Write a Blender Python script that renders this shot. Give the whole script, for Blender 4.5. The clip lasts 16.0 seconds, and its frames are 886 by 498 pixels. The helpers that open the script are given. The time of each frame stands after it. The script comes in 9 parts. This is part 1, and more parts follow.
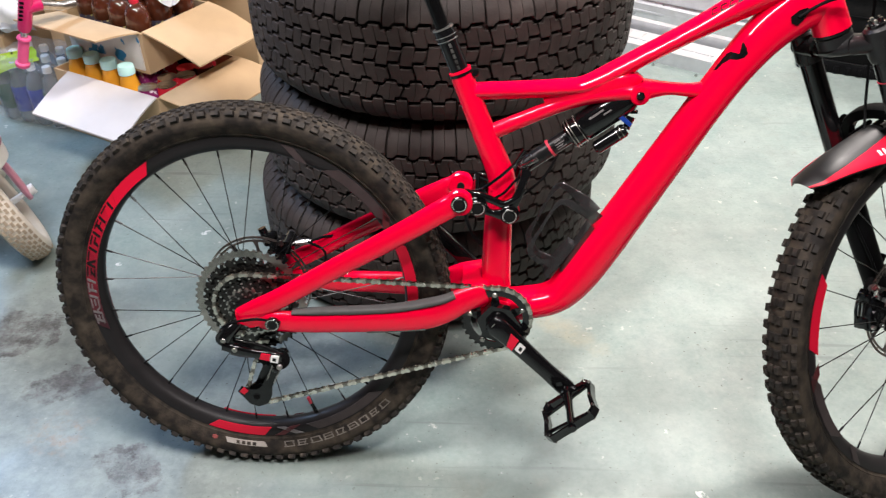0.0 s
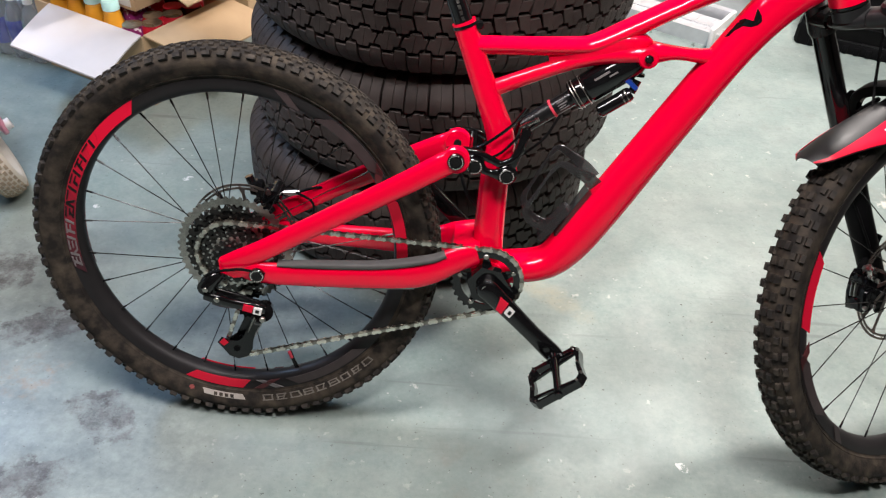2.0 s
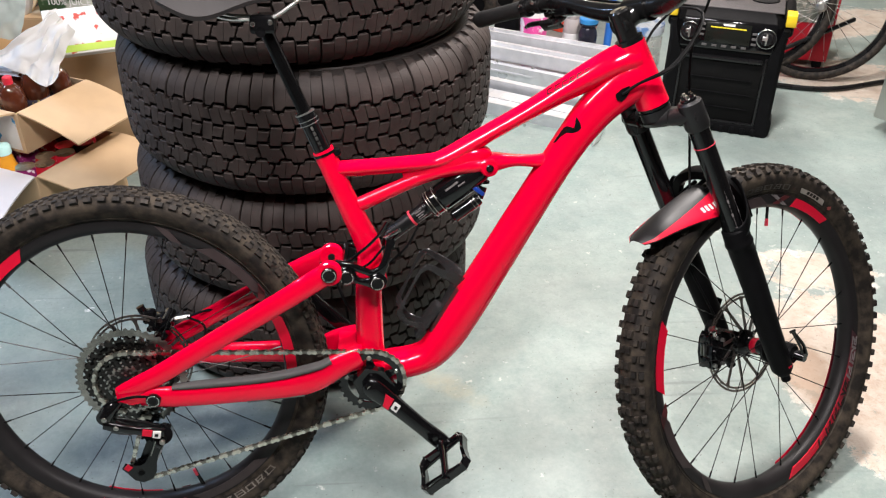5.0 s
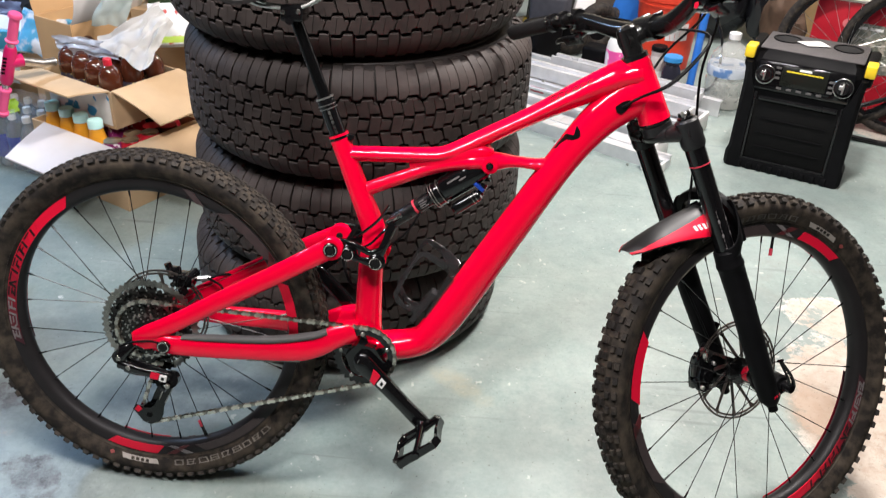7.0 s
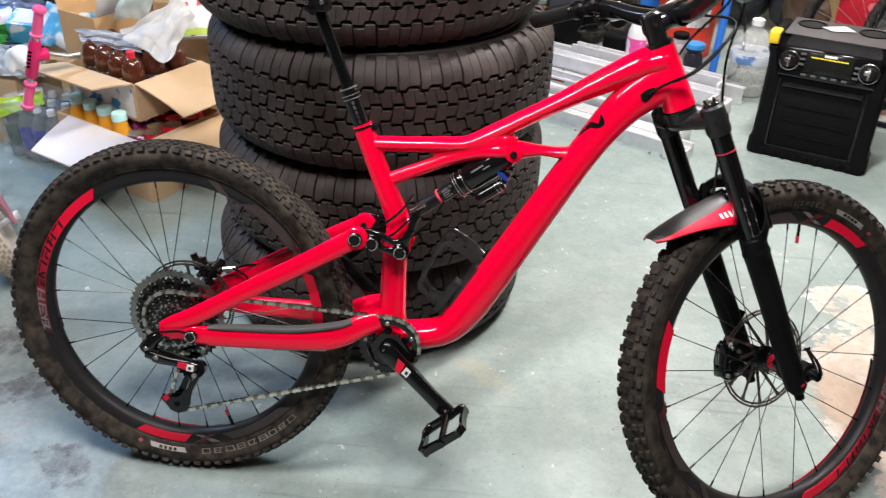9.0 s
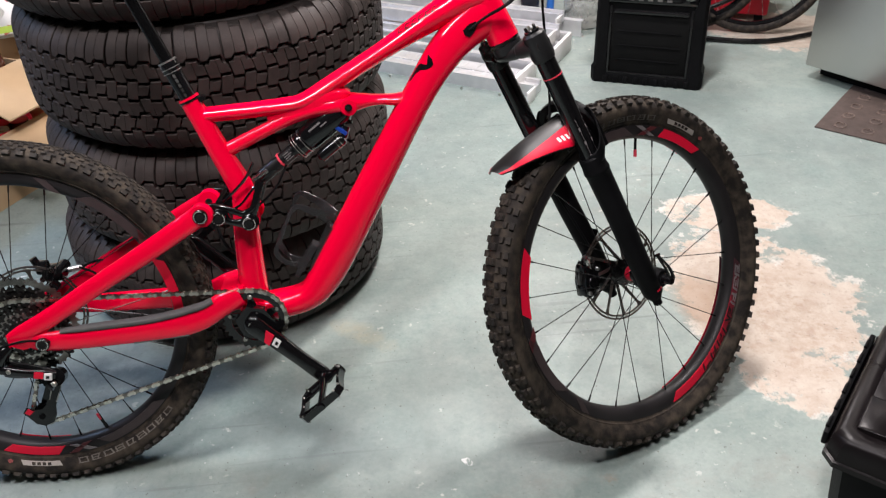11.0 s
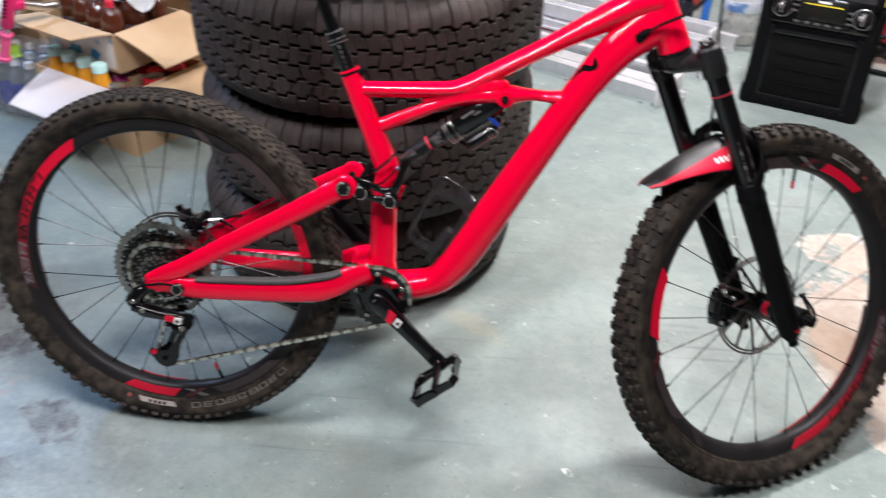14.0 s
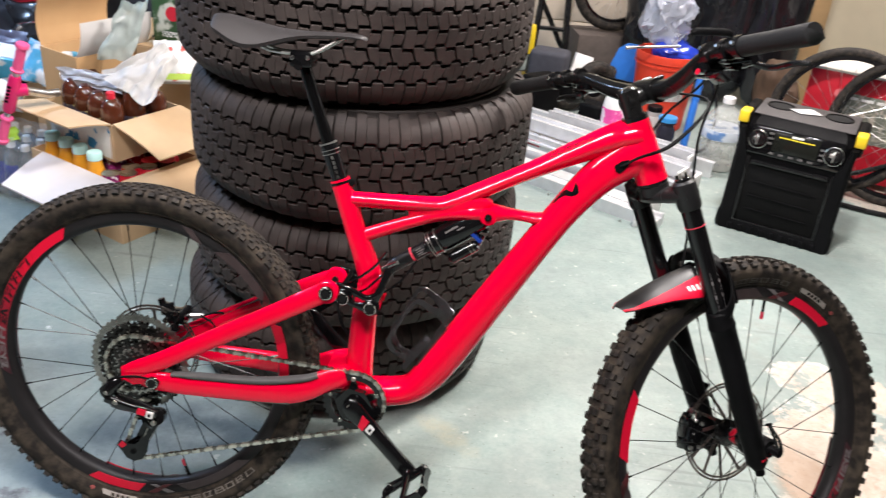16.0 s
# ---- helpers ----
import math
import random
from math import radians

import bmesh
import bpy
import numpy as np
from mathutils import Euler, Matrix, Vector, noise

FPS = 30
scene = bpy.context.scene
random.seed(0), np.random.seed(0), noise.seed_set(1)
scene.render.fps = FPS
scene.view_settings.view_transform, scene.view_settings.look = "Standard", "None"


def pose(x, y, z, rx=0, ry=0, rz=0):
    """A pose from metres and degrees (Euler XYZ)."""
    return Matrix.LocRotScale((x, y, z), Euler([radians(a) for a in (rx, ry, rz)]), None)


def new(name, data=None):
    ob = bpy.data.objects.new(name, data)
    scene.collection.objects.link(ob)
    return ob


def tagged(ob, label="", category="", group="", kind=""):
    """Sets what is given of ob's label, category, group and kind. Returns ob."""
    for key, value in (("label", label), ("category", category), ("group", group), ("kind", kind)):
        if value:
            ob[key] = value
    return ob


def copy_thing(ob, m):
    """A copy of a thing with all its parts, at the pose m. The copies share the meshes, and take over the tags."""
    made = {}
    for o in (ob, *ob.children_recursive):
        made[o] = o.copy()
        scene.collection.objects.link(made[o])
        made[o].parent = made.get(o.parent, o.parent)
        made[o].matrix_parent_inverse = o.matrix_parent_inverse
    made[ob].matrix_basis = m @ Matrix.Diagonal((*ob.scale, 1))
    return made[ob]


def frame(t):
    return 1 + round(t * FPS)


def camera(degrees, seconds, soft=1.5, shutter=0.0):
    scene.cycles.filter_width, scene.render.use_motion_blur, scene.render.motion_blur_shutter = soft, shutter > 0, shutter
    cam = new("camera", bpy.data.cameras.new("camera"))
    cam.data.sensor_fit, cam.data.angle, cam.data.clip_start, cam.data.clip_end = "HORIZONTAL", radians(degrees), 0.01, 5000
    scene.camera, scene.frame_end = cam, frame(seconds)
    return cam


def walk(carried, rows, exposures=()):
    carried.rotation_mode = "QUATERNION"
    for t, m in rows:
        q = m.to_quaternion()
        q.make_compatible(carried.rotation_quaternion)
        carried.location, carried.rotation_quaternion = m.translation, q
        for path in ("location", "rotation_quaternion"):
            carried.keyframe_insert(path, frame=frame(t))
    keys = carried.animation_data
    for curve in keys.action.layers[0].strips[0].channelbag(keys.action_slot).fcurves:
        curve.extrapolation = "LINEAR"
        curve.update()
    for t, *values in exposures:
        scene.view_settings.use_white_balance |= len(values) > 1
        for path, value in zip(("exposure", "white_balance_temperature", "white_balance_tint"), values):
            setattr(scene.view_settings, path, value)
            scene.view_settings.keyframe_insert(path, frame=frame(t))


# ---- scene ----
from mathutils.bvhtree import BVHTree

cam = camera(55.11, 16.0, soft=1.2, shutter=0.5)
PATH = [
    (0, pose(0.4081, -1.0828, 1.3077, 53.42, 0.98, 2.69)),
    (0.5, pose(0.4173, -1.0796, 1.3102, 53.32, 0.31, 0.23)),
    (1, pose(0.4342, -1.0816, 1.3114, 53.34, 0.35, -3.64)),
    (1.5, pose(0.4242, -1.0738, 1.3017, 53.40, -0.28, -2.57)),
    (2, pose(0.3810, -1.0571, 1.2826, 50.74, -2.27, 3.21)),
    (2.5, pose(0.3937, -1.0625, 1.3064, 51.01, -1.60, 3.60)),
    (3, pose(0.4354, -1.0690, 1.3537, 57.24, -0.08, 0.39)),
    (3.5, pose(0.4489, -1.0967, 1.3878, 57.31, -0.87, -2.48)),
    (4, pose(0.4498, -1.1176, 1.3840, 57.08, -1.10, -2.73)),
    (4.5, pose(0.4473, -1.1287, 1.3908, 56.84, -0.61, -3.25)),
    (4.7, pose(0.4516, -1.1323, 1.3873, 56.68, -0.05, -4.76)),
    (6.8, pose(0.6610, -1.2599, 1.3719, 59.46, -2.03, 5.06)),
    (7, pose(0.6662, -1.2569, 1.3636, 58.95, -1.92, 5.23)),
    (7.5, pose(0.6624, -1.2539, 1.3563, 57.92, -2.61, 6.03)),
    (8, pose(0.6501, -1.2519, 1.3647, 57.85, -3.31, 7.18)),
    (8.5, pose(0.6453, -1.2497, 1.3632, 58.01, -3.31, 7.51)),
    (9, pose(0.6573, -1.2608, 1.3628, 58.28, -1.00, 6.17)),
    (9.5, pose(0.6724, -1.2680, 1.3531, 58.22, 0.68, 3.02)),
    (10, pose(0.6967, -1.2769, 1.3510, 57.43, 0.72, -1.26)),
    (10.2, pose(0.7138, -1.2721, 1.3463, 57.34, 1.30, -2.61)),
    (12.3, pose(0.7179, -1.2673, 1.3318, 53.59, 2.16, -5.93)),
    (12.5, pose(0.7180, -1.2637, 1.3318, 53.61, 2.09, -5.60)),
    (13, pose(0.7193, -1.2618, 1.3348, 53.71, 2.05, -5.06)),
    (13.5, pose(0.7086, -1.2598, 1.3371, 54.10, 0.70, -3.24)),
    (14, pose(0.6522, -1.2456, 1.3340, 55.41, -0.96, 5.23)),
    (14.5, pose(0.6488, -1.2410, 1.3369, 56.69, -0.22, 9.18)),
    (15, pose(0.6502, -1.2461, 1.3503, 60.24, -1.52, 9.32)),
    (15.5, pose(0.6562, -1.2573, 1.3619, 61.85, -2.74, 8.85)),
    (16, pose(0.6508, -1.2645, 1.3721, 62.02, -4.65, 5.82)),
]
EXPOSURES = [(0, -0.09, 6580, 15), (1.4, -0.12, 6560, 15), (2.4, -0.26, 6560, 15), (3.2, -0.16, 6560, 15), (4, -0.11, 6540, 15), (7, -0.14, 6480, 14), (9.5, -0.16, 6420, 14), (10.5, -0.3, 6420, 16),
             (12.3, -0.54, 6380, 18), (13.3, -0.52, 6360, 18), (14.3, -0.14, 6220, 18), (14.8, -0.04, 6260, 18), (15.4, -0.06, 6500, 15), (16, -0.01, 6520, 15)]
walk(cam, PATH, EXPOSURES)

# ---- world, lamps and exposure ----
world = bpy.data.worlds.new("world")
scene.world = world
world.use_nodes = True
world.node_tree.nodes["Background"].inputs[0].default_value = (0.60, 0.72, 0.9, 1)
world.node_tree.nodes["Background"].inputs[1].default_value = 0.25


def tube_lamp(at, size_x, size_y, watts, colour, turn=0.0):
    data = bpy.data.lights.new("unseen_ceiling_tube", "AREA")
    data.shape, data.size, data.size_y, data.energy, data.color = "RECTANGLE", size_x, size_y, watts, colour
    ob = new("unseen_ceiling_tube", data)
    ob.matrix_world = pose(*at, 0, 0, turn)
    return ob


# place, turn, watts, colour, width, length
# All out of view: two set by cast shadows, third for frame highlights.
LAMPS = [((0.78, -0.80, 2.50), 40, 54, (1.0, 0.965, 0.935), 0.14, 0.5), ((1.34, 1.02, 2.50), 34, 102, (1.0, 0.955, 0.90), 0.14, 0.42), ((-0.45, -0.30, 2.50), 0, 54, (1.0, 0.97, 0.96), 0.34, 1.2),
         # Added fill: blue one stands in for daylight, last one brightens the back.
         ((-2.3, 1.75, 2.50), 90, 98, (0.45, 0.68, 1.0), 0.14, 1.2), ((1.8, 3.05, 2.50), 0, 76, (1.0, 0.96, 0.92), 0.14, 1.2)]
for at, turn, watts, colour, wide, long in LAMPS:
    tube_lamp((at[0], at[1], at[2] - 0.05), long, wide, watts, colour, turn)

# ---- materials ----
MATS = {}


def mat(name, colour, rough=0.5, metal=0.0, vary=0.15, scale=30.0, bump=0.0, bump_scale=120.0, coat=0.0, second=None, second_scale=4.0,
        second_edge=(0.45, 0.6), trans=0.0, alpha=1.0, spec=0.4, rough_vary=0.1, sheen=0.0, ior=1.45):
    """A procedural surface: base colour with fine and coarse variation, an optional second colour in patches, and relief."""
    if name in MATS:
        return MATS[name]
    m = bpy.data.materials.new(name)
    m.use_nodes = True
    nt = m.node_tree
    n, l = nt.nodes, nt.links
    b = n["Principled BSDF"]
    tc = n.new("ShaderNodeTexCoord")
    fine = n.new("ShaderNodeTexNoise")
    fine.inputs["Scale"].default_value, fine.inputs["Detail"].default_value = scale, 6
    coarse = n.new("ShaderNodeTexNoise")
    coarse.inputs["Scale"].default_value, coarse.inputs["Detail"].default_value = scale / 7, 3
    l.new(tc.outputs["Object"], fine.inputs["Vector"])
    l.new(tc.outputs["Object"], coarse.inputs["Vector"])
    add = n.new("ShaderNodeMath")
    add.operation = "ADD"
    l.new(fine.outputs["Fac"], add.inputs[0])
    l.new(coarse.outputs["Fac"], add.inputs[1])
    ramp = n.new("ShaderNodeMapRange")
    ramp.inputs["From Min"].default_value, ramp.inputs["From Max"].default_value = 0.7, 1.3
    ramp.inputs["To Min"].default_value, ramp.inputs["To Max"].default_value = 1 - vary, 1 + vary
    l.new(add.outputs[0], ramp.inputs["Value"])
    mul = n.new("ShaderNodeVectorMath")
    mul.operation = "SCALE"
    mul.inputs[0].default_value = colour[:3]
    l.new(ramp.outputs[0], mul.inputs["Scale"])
    out = mul.outputs[0]
    if second:
        pt = n.new("ShaderNodeTexNoise")
        pt.inputs["Scale"].default_value, pt.inputs["Detail"].default_value = second_scale, 8
        l.new(tc.outputs["Object"], pt.inputs["Vector"])
        mr = n.new("ShaderNodeMapRange")
        mr.inputs["From Min"].default_value, mr.inputs["From Max"].default_value = second_edge
        l.new(pt.outputs["Fac"], mr.inputs["Value"])
        mx = n.new("ShaderNodeMix")
        mx.data_type = "RGBA"
        l.new(mr.outputs[0], mx.inputs["Factor"])
        l.new(out, mx.inputs[6])
        mx.inputs[7].default_value = (*second, 1)
        out = mx.outputs[2]
    l.new(out, b.inputs["Base Color"])
    rr = n.new("ShaderNodeMapRange")
    rr.inputs["From Min"].default_value, rr.inputs["From Max"].default_value = 0.3, 0.7
    rr.inputs["To Min"].default_value, rr.inputs["To Max"].default_value = max(0.02, rough - rough_vary), min(1, rough + rough_vary)
    l.new(coarse.outputs["Fac"], rr.inputs["Value"])
    l.new(rr.outputs[0], b.inputs["Roughness"])
    b.inputs["Metallic"].default_value = metal
    b.inputs["Coat Weight"].default_value = coat
    b.inputs["Coat Roughness"].default_value = 0.04
    b.inputs["Specular IOR Level"].default_value = spec
    b.inputs["Transmission Weight"].default_value = trans
    b.inputs["IOR"].default_value = ior
    b.inputs["Alpha"].default_value = alpha
    b.inputs["Sheen Weight"].default_value = sheen
    if bump:
        bn = n.new("ShaderNodeTexNoise")
        bn.inputs["Scale"].default_value, bn.inputs["Detail"].default_value = bump_scale, 5
        l.new(tc.outputs["Object"], bn.inputs["Vector"])
        bp = n.new("ShaderNodeBump")
        bp.inputs["Strength"].default_value, bp.inputs["Distance"].default_value = bump, 0.002
        l.new(bn.outputs["Fac"], bp.inputs["Height"])
        l.new(bp.outputs[0], b.inputs["Normal"])
    MATS[name] = m
    return m


RED = mat("red_gloss_paint", (0.80, 0.0008, 0.030), 0.4, vary=0.02, coat=1.0, scale=8, rough_vary=0.04, spec=0.0)
BLACK = mat("black_anodised", (0.006, 0.006, 0.0065), 0.26, vary=0.2, scale=60, spec=0.5)
GLOSS = mat("black_gloss", (0.004, 0.004, 0.0045), 0.12, vary=0.2, coat=0.4, scale=20, rough_vary=0.04)
MATT = mat("black_matt_plastic", (0.0045, 0.0045, 0.005), 0.5, vary=0.25, scale=50, bump=0.15, bump_scale=400, spec=0.08)
CARBON = mat("dark_carbon_rim", (0.016, 0.0145, 0.015), 0.42, vary=0.2, scale=25, spec=0.25)
STEEL = mat("bright_steel", (0.55, 0.54, 0.52), 0.3, metal=1.0, vary=0.2, scale=80)
CHAIN = mat("oiled_chain_steel", (0.68, 0.64, 0.57), 0.26, metal=1.0, vary=0.3, scale=120)
DARKCOG = mat("dark_cog_steel", (0.05, 0.047, 0.045), 0.3, metal=0.9, vary=0.3, scale=90)
COG = mat("grey_cog_steel", (0.42, 0.39, 0.36), 0.28, metal=1.0, vary=0.3, scale=90)
RUBBER = mat("dusty_tyre_rubber", (0.015, 0.0125, 0.0110), 0.72, vary=0.35, scale=70, second=(0.066, 0.052, 0.038), second_scale=42,
             second_edge=(0.40, 0.72), bump=0.35, bump_scale=260, spec=0.2)
KNOB = mat("knob_rubber", (0.017, 0.0148, 0.0132), 0.7, vary=0.35, scale=90, second=(0.060, 0.048, 0.037), second_scale=55, second_edge=(0.44, 0.72), spec=0.25)
TRUCK = mat("truck_tyre_rubber", (0.019, 0.0158, 0.0148), 0.62, vary=0.25, scale=45, second=(0.030, 0.025, 0.023), second_scale=9,
            second_edge=(0.42, 0.7), bump=0.25, bump_scale=350, spec=0.25)
TREAD = mat("worn_tread_rubber", (0.0335, 0.0265, 0.0240), 0.62, vary=0.35, scale=60, second=(0.053, 0.042, 0.0378), second_scale=13,
            second_edge=(0.42, 0.72), bump=0.4, bump_scale=260, spec=0.28)
GREY_RUBBER = mat("grey_rubber_guard", (0.075, 0.072, 0.07), 0.6, vary=0.15, scale=60, spec=0.25)
DECAL_RED = mat("red_decal", (0.64, 0.004, 0.030), 0.4, vary=0.05, scale=30)
DECAL_GREY = mat("grey_decal", (0.16, 0.145, 0.145), 0.4, vary=0.1, scale=30)
DECAL_WHITE = mat("white_decal", (0.75, 0.74, 0.72), 0.45, vary=0.05)
BLUE = mat("blue_anodised", (0.02, 0.08, 0.5), 0.3, metal=0.6, vary=0.1)
PINKRING = mat("red_rubber_ring", (0.6, 0.04, 0.07), 0.5, vary=0.1)
CARD = mat("brown_cardboard", (0.52, 0.36, 0.21), 0.75, vary=0.08, scale=14, bump=0.15, bump_scale=200)
CARD_LIGHT = mat("pale_cardboard_print", (0.62, 0.58, 0.56), 0.65, vary=0.06, scale=10)
WHITE = mat("white_plastic", (0.72, 0.71, 0.69), 0.4, vary=0.06, scale=20)
CREAM = mat("cream_wall_paint", (0.62, 0.54, 0.40), 0.75, vary=0.08, scale=5, bump=0.2, bump_scale=60)
DULL = mat("dark_unseen_wall", (0.085, 0.075, 0.068), 0.85, vary=0.1, scale=4)
CEIL = mat("dark_unseen_ceiling", (0.11, 0.10, 0.092), 0.85, vary=0.05, scale=4)
ALU = mat("brushed_aluminium", (0.64, 0.64, 0.65), 0.34, metal=0.5, vary=0.12, scale=25)


def glow_mat(name, colour, strength):
    m = bpy.data.materials.new(name)
    m.use_nodes = True
    b = m.node_tree.nodes["Principled BSDF"]
    b.inputs["Base Color"].default_value = (0.9, 0.9, 0.9, 1)
    b.inputs["Emission Color"].default_value = (*colour, 1)
    b.inputs["Emission Strength"].default_value = strength
    return m


def floor_mat():
    """Worn pale green floor paint over concrete, with bare beige, dark and white worn places."""
    m = bpy.data.materials.new("worn_floor_paint")
    m.use_nodes = True
    nt = m.node_tree
    n, l = nt.nodes, nt.links
    b = n["Principled BSDF"]
    geo = n.new("ShaderNodeNewGeometry")

    def noise_tex(scale, detail=6, rough=0.6, offset=(0, 0, 0)):
        mp = n.new("ShaderNodeMapping")
        mp.inputs["Location"].default_value = offset
        l.new(geo.outputs["Position"], mp.inputs["Vector"])
        t = n.new("ShaderNodeTexNoise")
        t.inputs["Scale"].default_value, t.inputs["Detail"].default_value, t.inputs["Roughness"].default_value = scale, detail, rough
        l.new(mp.outputs[0], t.inputs["Vector"])
        return t.outputs["Fac"]

    def math_node(op, a, c=0.0):
        t = n.new("ShaderNodeMath")
        t.operation = op
        for i, v in enumerate((a, c)):
            if isinstance(v, (int, float)):
                t.inputs[i].default_value = v
            else:
                l.new(v, t.inputs[i])
        return t.outputs[0]

    def rng(v, lo, hi, a=0.0, c=1.0):
        t = n.new("ShaderNodeMapRange")
        for k, x in zip(("From Min", "From Max", "To Min", "To Max"), (lo, hi, a, c)):
            t.inputs[k].default_value = x
        l.new(v, t.inputs["Value"])
        return t.outputs[0]

    def mix(f, a, c):
        t = n.new("ShaderNodeMix")
        t.data_type = "RGBA"
        l.new(f, t.inputs["Factor"])
        for i, v in ((6, a), (7, c)):
            if isinstance(v, tuple):
                t.inputs[i].default_value = (*v, 1)
            else:
                l.new(v, t.inputs[i])
        return t.outputs[2]

    def blob(cx, cy, rx, ry, turn=0.0):
        mp = n.new("ShaderNodeMapping")
        mp.vector_type = "TEXTURE"
        mp.inputs["Location"].default_value = (cx, cy, 0)
        mp.inputs["Rotation"].default_value = (0, 0, radians(turn))
        mp.inputs["Scale"].default_value = (rx, ry, 1)
        l.new(geo.outputs["Position"], mp.inputs["Vector"])
        t = n.new("ShaderNodeVectorMath")
        t.operation = "LENGTH"
        l.new(mp.outputs[0], t.inputs[0])
        return rng(t.outputs["Value"], 0.3, 1.35, 1.0, -0.6)

    def most(*vs):
        out = vs[0]
        for v in vs[1:]:
            out = math_node("MAXIMUM", out, v)
        return out

    paint = mix(rng(noise_tex(2.2, 6, 0.65), 0.3, 0.7), (0.208, 0.279, 0.257), (0.300, 0.362, 0.333))
    paint = mix(rng(noise_tex(8, 9, 0.72, (3, 1, 0)), 0.42, 0.66, 0, 0.7), paint, (0.345, 0.392, 0.362))
    paint = mix(rng(noise_tex(30, 8, 0.75, (7, 2, 0)), 0.48, 0.72, 0, 0.5), paint, (0.168, 0.218, 0.203))
    paint = mix(rng(noise_tex(110, 6, 0.7, (1, 2, 0)), 0.42, 0.68, 0, 0.35), paint, (0.385, 0.43, 0.396))
    grime = noise_tex(1.4, 9, 0.72, (5, 9, 0))
    paint = mix(rng(grime, 0.46, 0.66, 0, 0.6), paint, (0.155, 0.190, 0.180))
    # long fine scratches and drag marks
    mp = n.new("ShaderNodeMapping")
    mp.inputs["Rotation"].default_value = (0, 0, radians(33))
    mp.inputs["Scale"].default_value = (2.0, 46.0, 1)
    l.new(geo.outputs["Position"], mp.inputs["Vector"])
    drag = n.new("ShaderNodeTexNoise")
    drag.inputs["Scale"].default_value, drag.inputs["Detail"].default_value = 1.0, 4
    l.new(mp.outputs[0], drag.inputs["Vector"])
    drag_mask = math_node("MULTIPLY", rng(drag.outputs["Fac"], 0.62, 0.68, 0, 0.6), rng(noise_tex(1.9, 3, 0.5, (8, 8, 0)), 0.45, 0.6))
    paint = mix(drag_mask, paint, (0.17, 0.20, 0.195))
    # white scuffs and chips, dark specks
    chips = noise_tex(30, 4, 0.55, (1, 4, 0))
    chip_zone = noise_tex(2.3, 3, 0.5, (11, 4, 0))
    chip_mask = math_node("MULTIPLY", rng(chips, 0.65, 0.69, 0, 0.6), rng(chip_zone, 0.46, 0.56))
    paint = mix(chip_mask, paint, (0.66, 0.645, 0.60))
    specks = math_node("MULTIPLY", rng(noise_tex(85, 2, 0.5, (2, 2, 0)), 0.725, 0.75), rng(noise_tex(3, 2, 0.5, (21, 2, 0)), 0.45, 0.6))
    paint = mix(specks, paint, (0.06, 0.055, 0.05))
    # faint brown grime, and dark rubber scuffs in loose patches
    grime = math_node("MULTIPLY", rng(noise_tex(9, 9, 0.72, (5, 13, 0)), 0.52, 0.72, 0, 0.35), rng(noise_tex(1.7, 3, 0.5, (17, 3, 0)), 0.42, 0.6))
    paint = mix(grime, paint, (0.23, 0.20, 0.165))
    scuffs = math_node("MULTIPLY", rng(noise_tex(38, 5, 0.62, (14, 6, 0)), 0.665, 0.72, 0, 0.55), rng(noise_tex(2.6, 3, 0.5, (7, 19, 0)), 0.48, 0.6))
    paint = mix(scuffs, paint, (0.11, 0.10, 0.09))
    edge = math_node("ADD", math_node("MULTIPLY", math_node("SUBTRACT", noise_tex(4.5, 10, 0.74, (4, 4, 0)), 0.5), 3.0),
                     math_node("MULTIPLY", math_node("SUBTRACT", noise_tex(24, 9, 0.75, (8, 1, 0)), 0.5), 1.8))
    # bare beige concrete beside the front wheel, ragged, with a pale chipped rim
    bare = most(blob(1.62, 0.40, 0.34, 0.40, 25), blob(1.58, 0.08, 0.14, 0.2, 20), blob(1.68, 0.78, 0.26, 0.14, -15),
                blob(2.45, 2.20, 0.42, 0.34, -20), blob(2.7, 2.9, 0.8, 0.3, 10), blob(2.75, 1.9, 0.4, 0.4, 0))
    ragged = math_node("ADD", bare, math_node("MULTIPLY", edge, 0.46))
    rim_mask = math_node("MULTIPLY", rng(ragged, 0.28, 0.36), rng(noise_tex(11, 8, 0.75, (3, 7, 0)), 0.5, 0.58))
    paint = mix(rim_mask, paint, (0.62, 0.60, 0.55))
    islands = rng(math_node("SUBTRACT", noise_tex(8, 9, 0.72, (12, 8, 0)), math_node("MULTIPLY", bare, 0.10)), 0.50, 0.53, 1, 0.12)
    bare_mask = math_node("MULTIPLY", rng(ragged, 0.40, 0.45), islands)
    bare_col = mix(rng(noise_tex(14, 9, 0.75, (9, 9, 0)), 0.35, 0.65), (0.47, 0.375, 0.30), (0.62, 0.56, 0.48))
    bare_col = mix(rng(noise_tex(45, 6, 0.7, (2, 9, 0)), 0.55, 0.68, 0, 0.6), bare_col, (0.33, 0.26, 0.21))
    paint = mix(bare_mask, paint, bare_col)
    stain = rng(math_node("ADD", blob(1.47, 0.36, 0.13, 0.24, 5), math_node("MULTIPLY", edge, 0.25)), 0.35, 0.8, 0, 0.6)
    paint = mix(stain, paint, (0.34, 0.22, 0.14))
    # yellowish stain in front of the tyres
    stain2 = math_node("MULTIPLY", rng(math_node("ADD", blob(0.60, 0.37, 0.15, 0.06, -38), math_node("MULTIPLY", edge, 0.6)), 0.35, 0.9, 0, 0.5), rng(noise_tex(22, 7, 0.7, (5, 27, 0)), 0.35, 0.6, 0.25, 1.0))
    paint = mix(stain2, paint, (0.42, 0.38, 0.26))
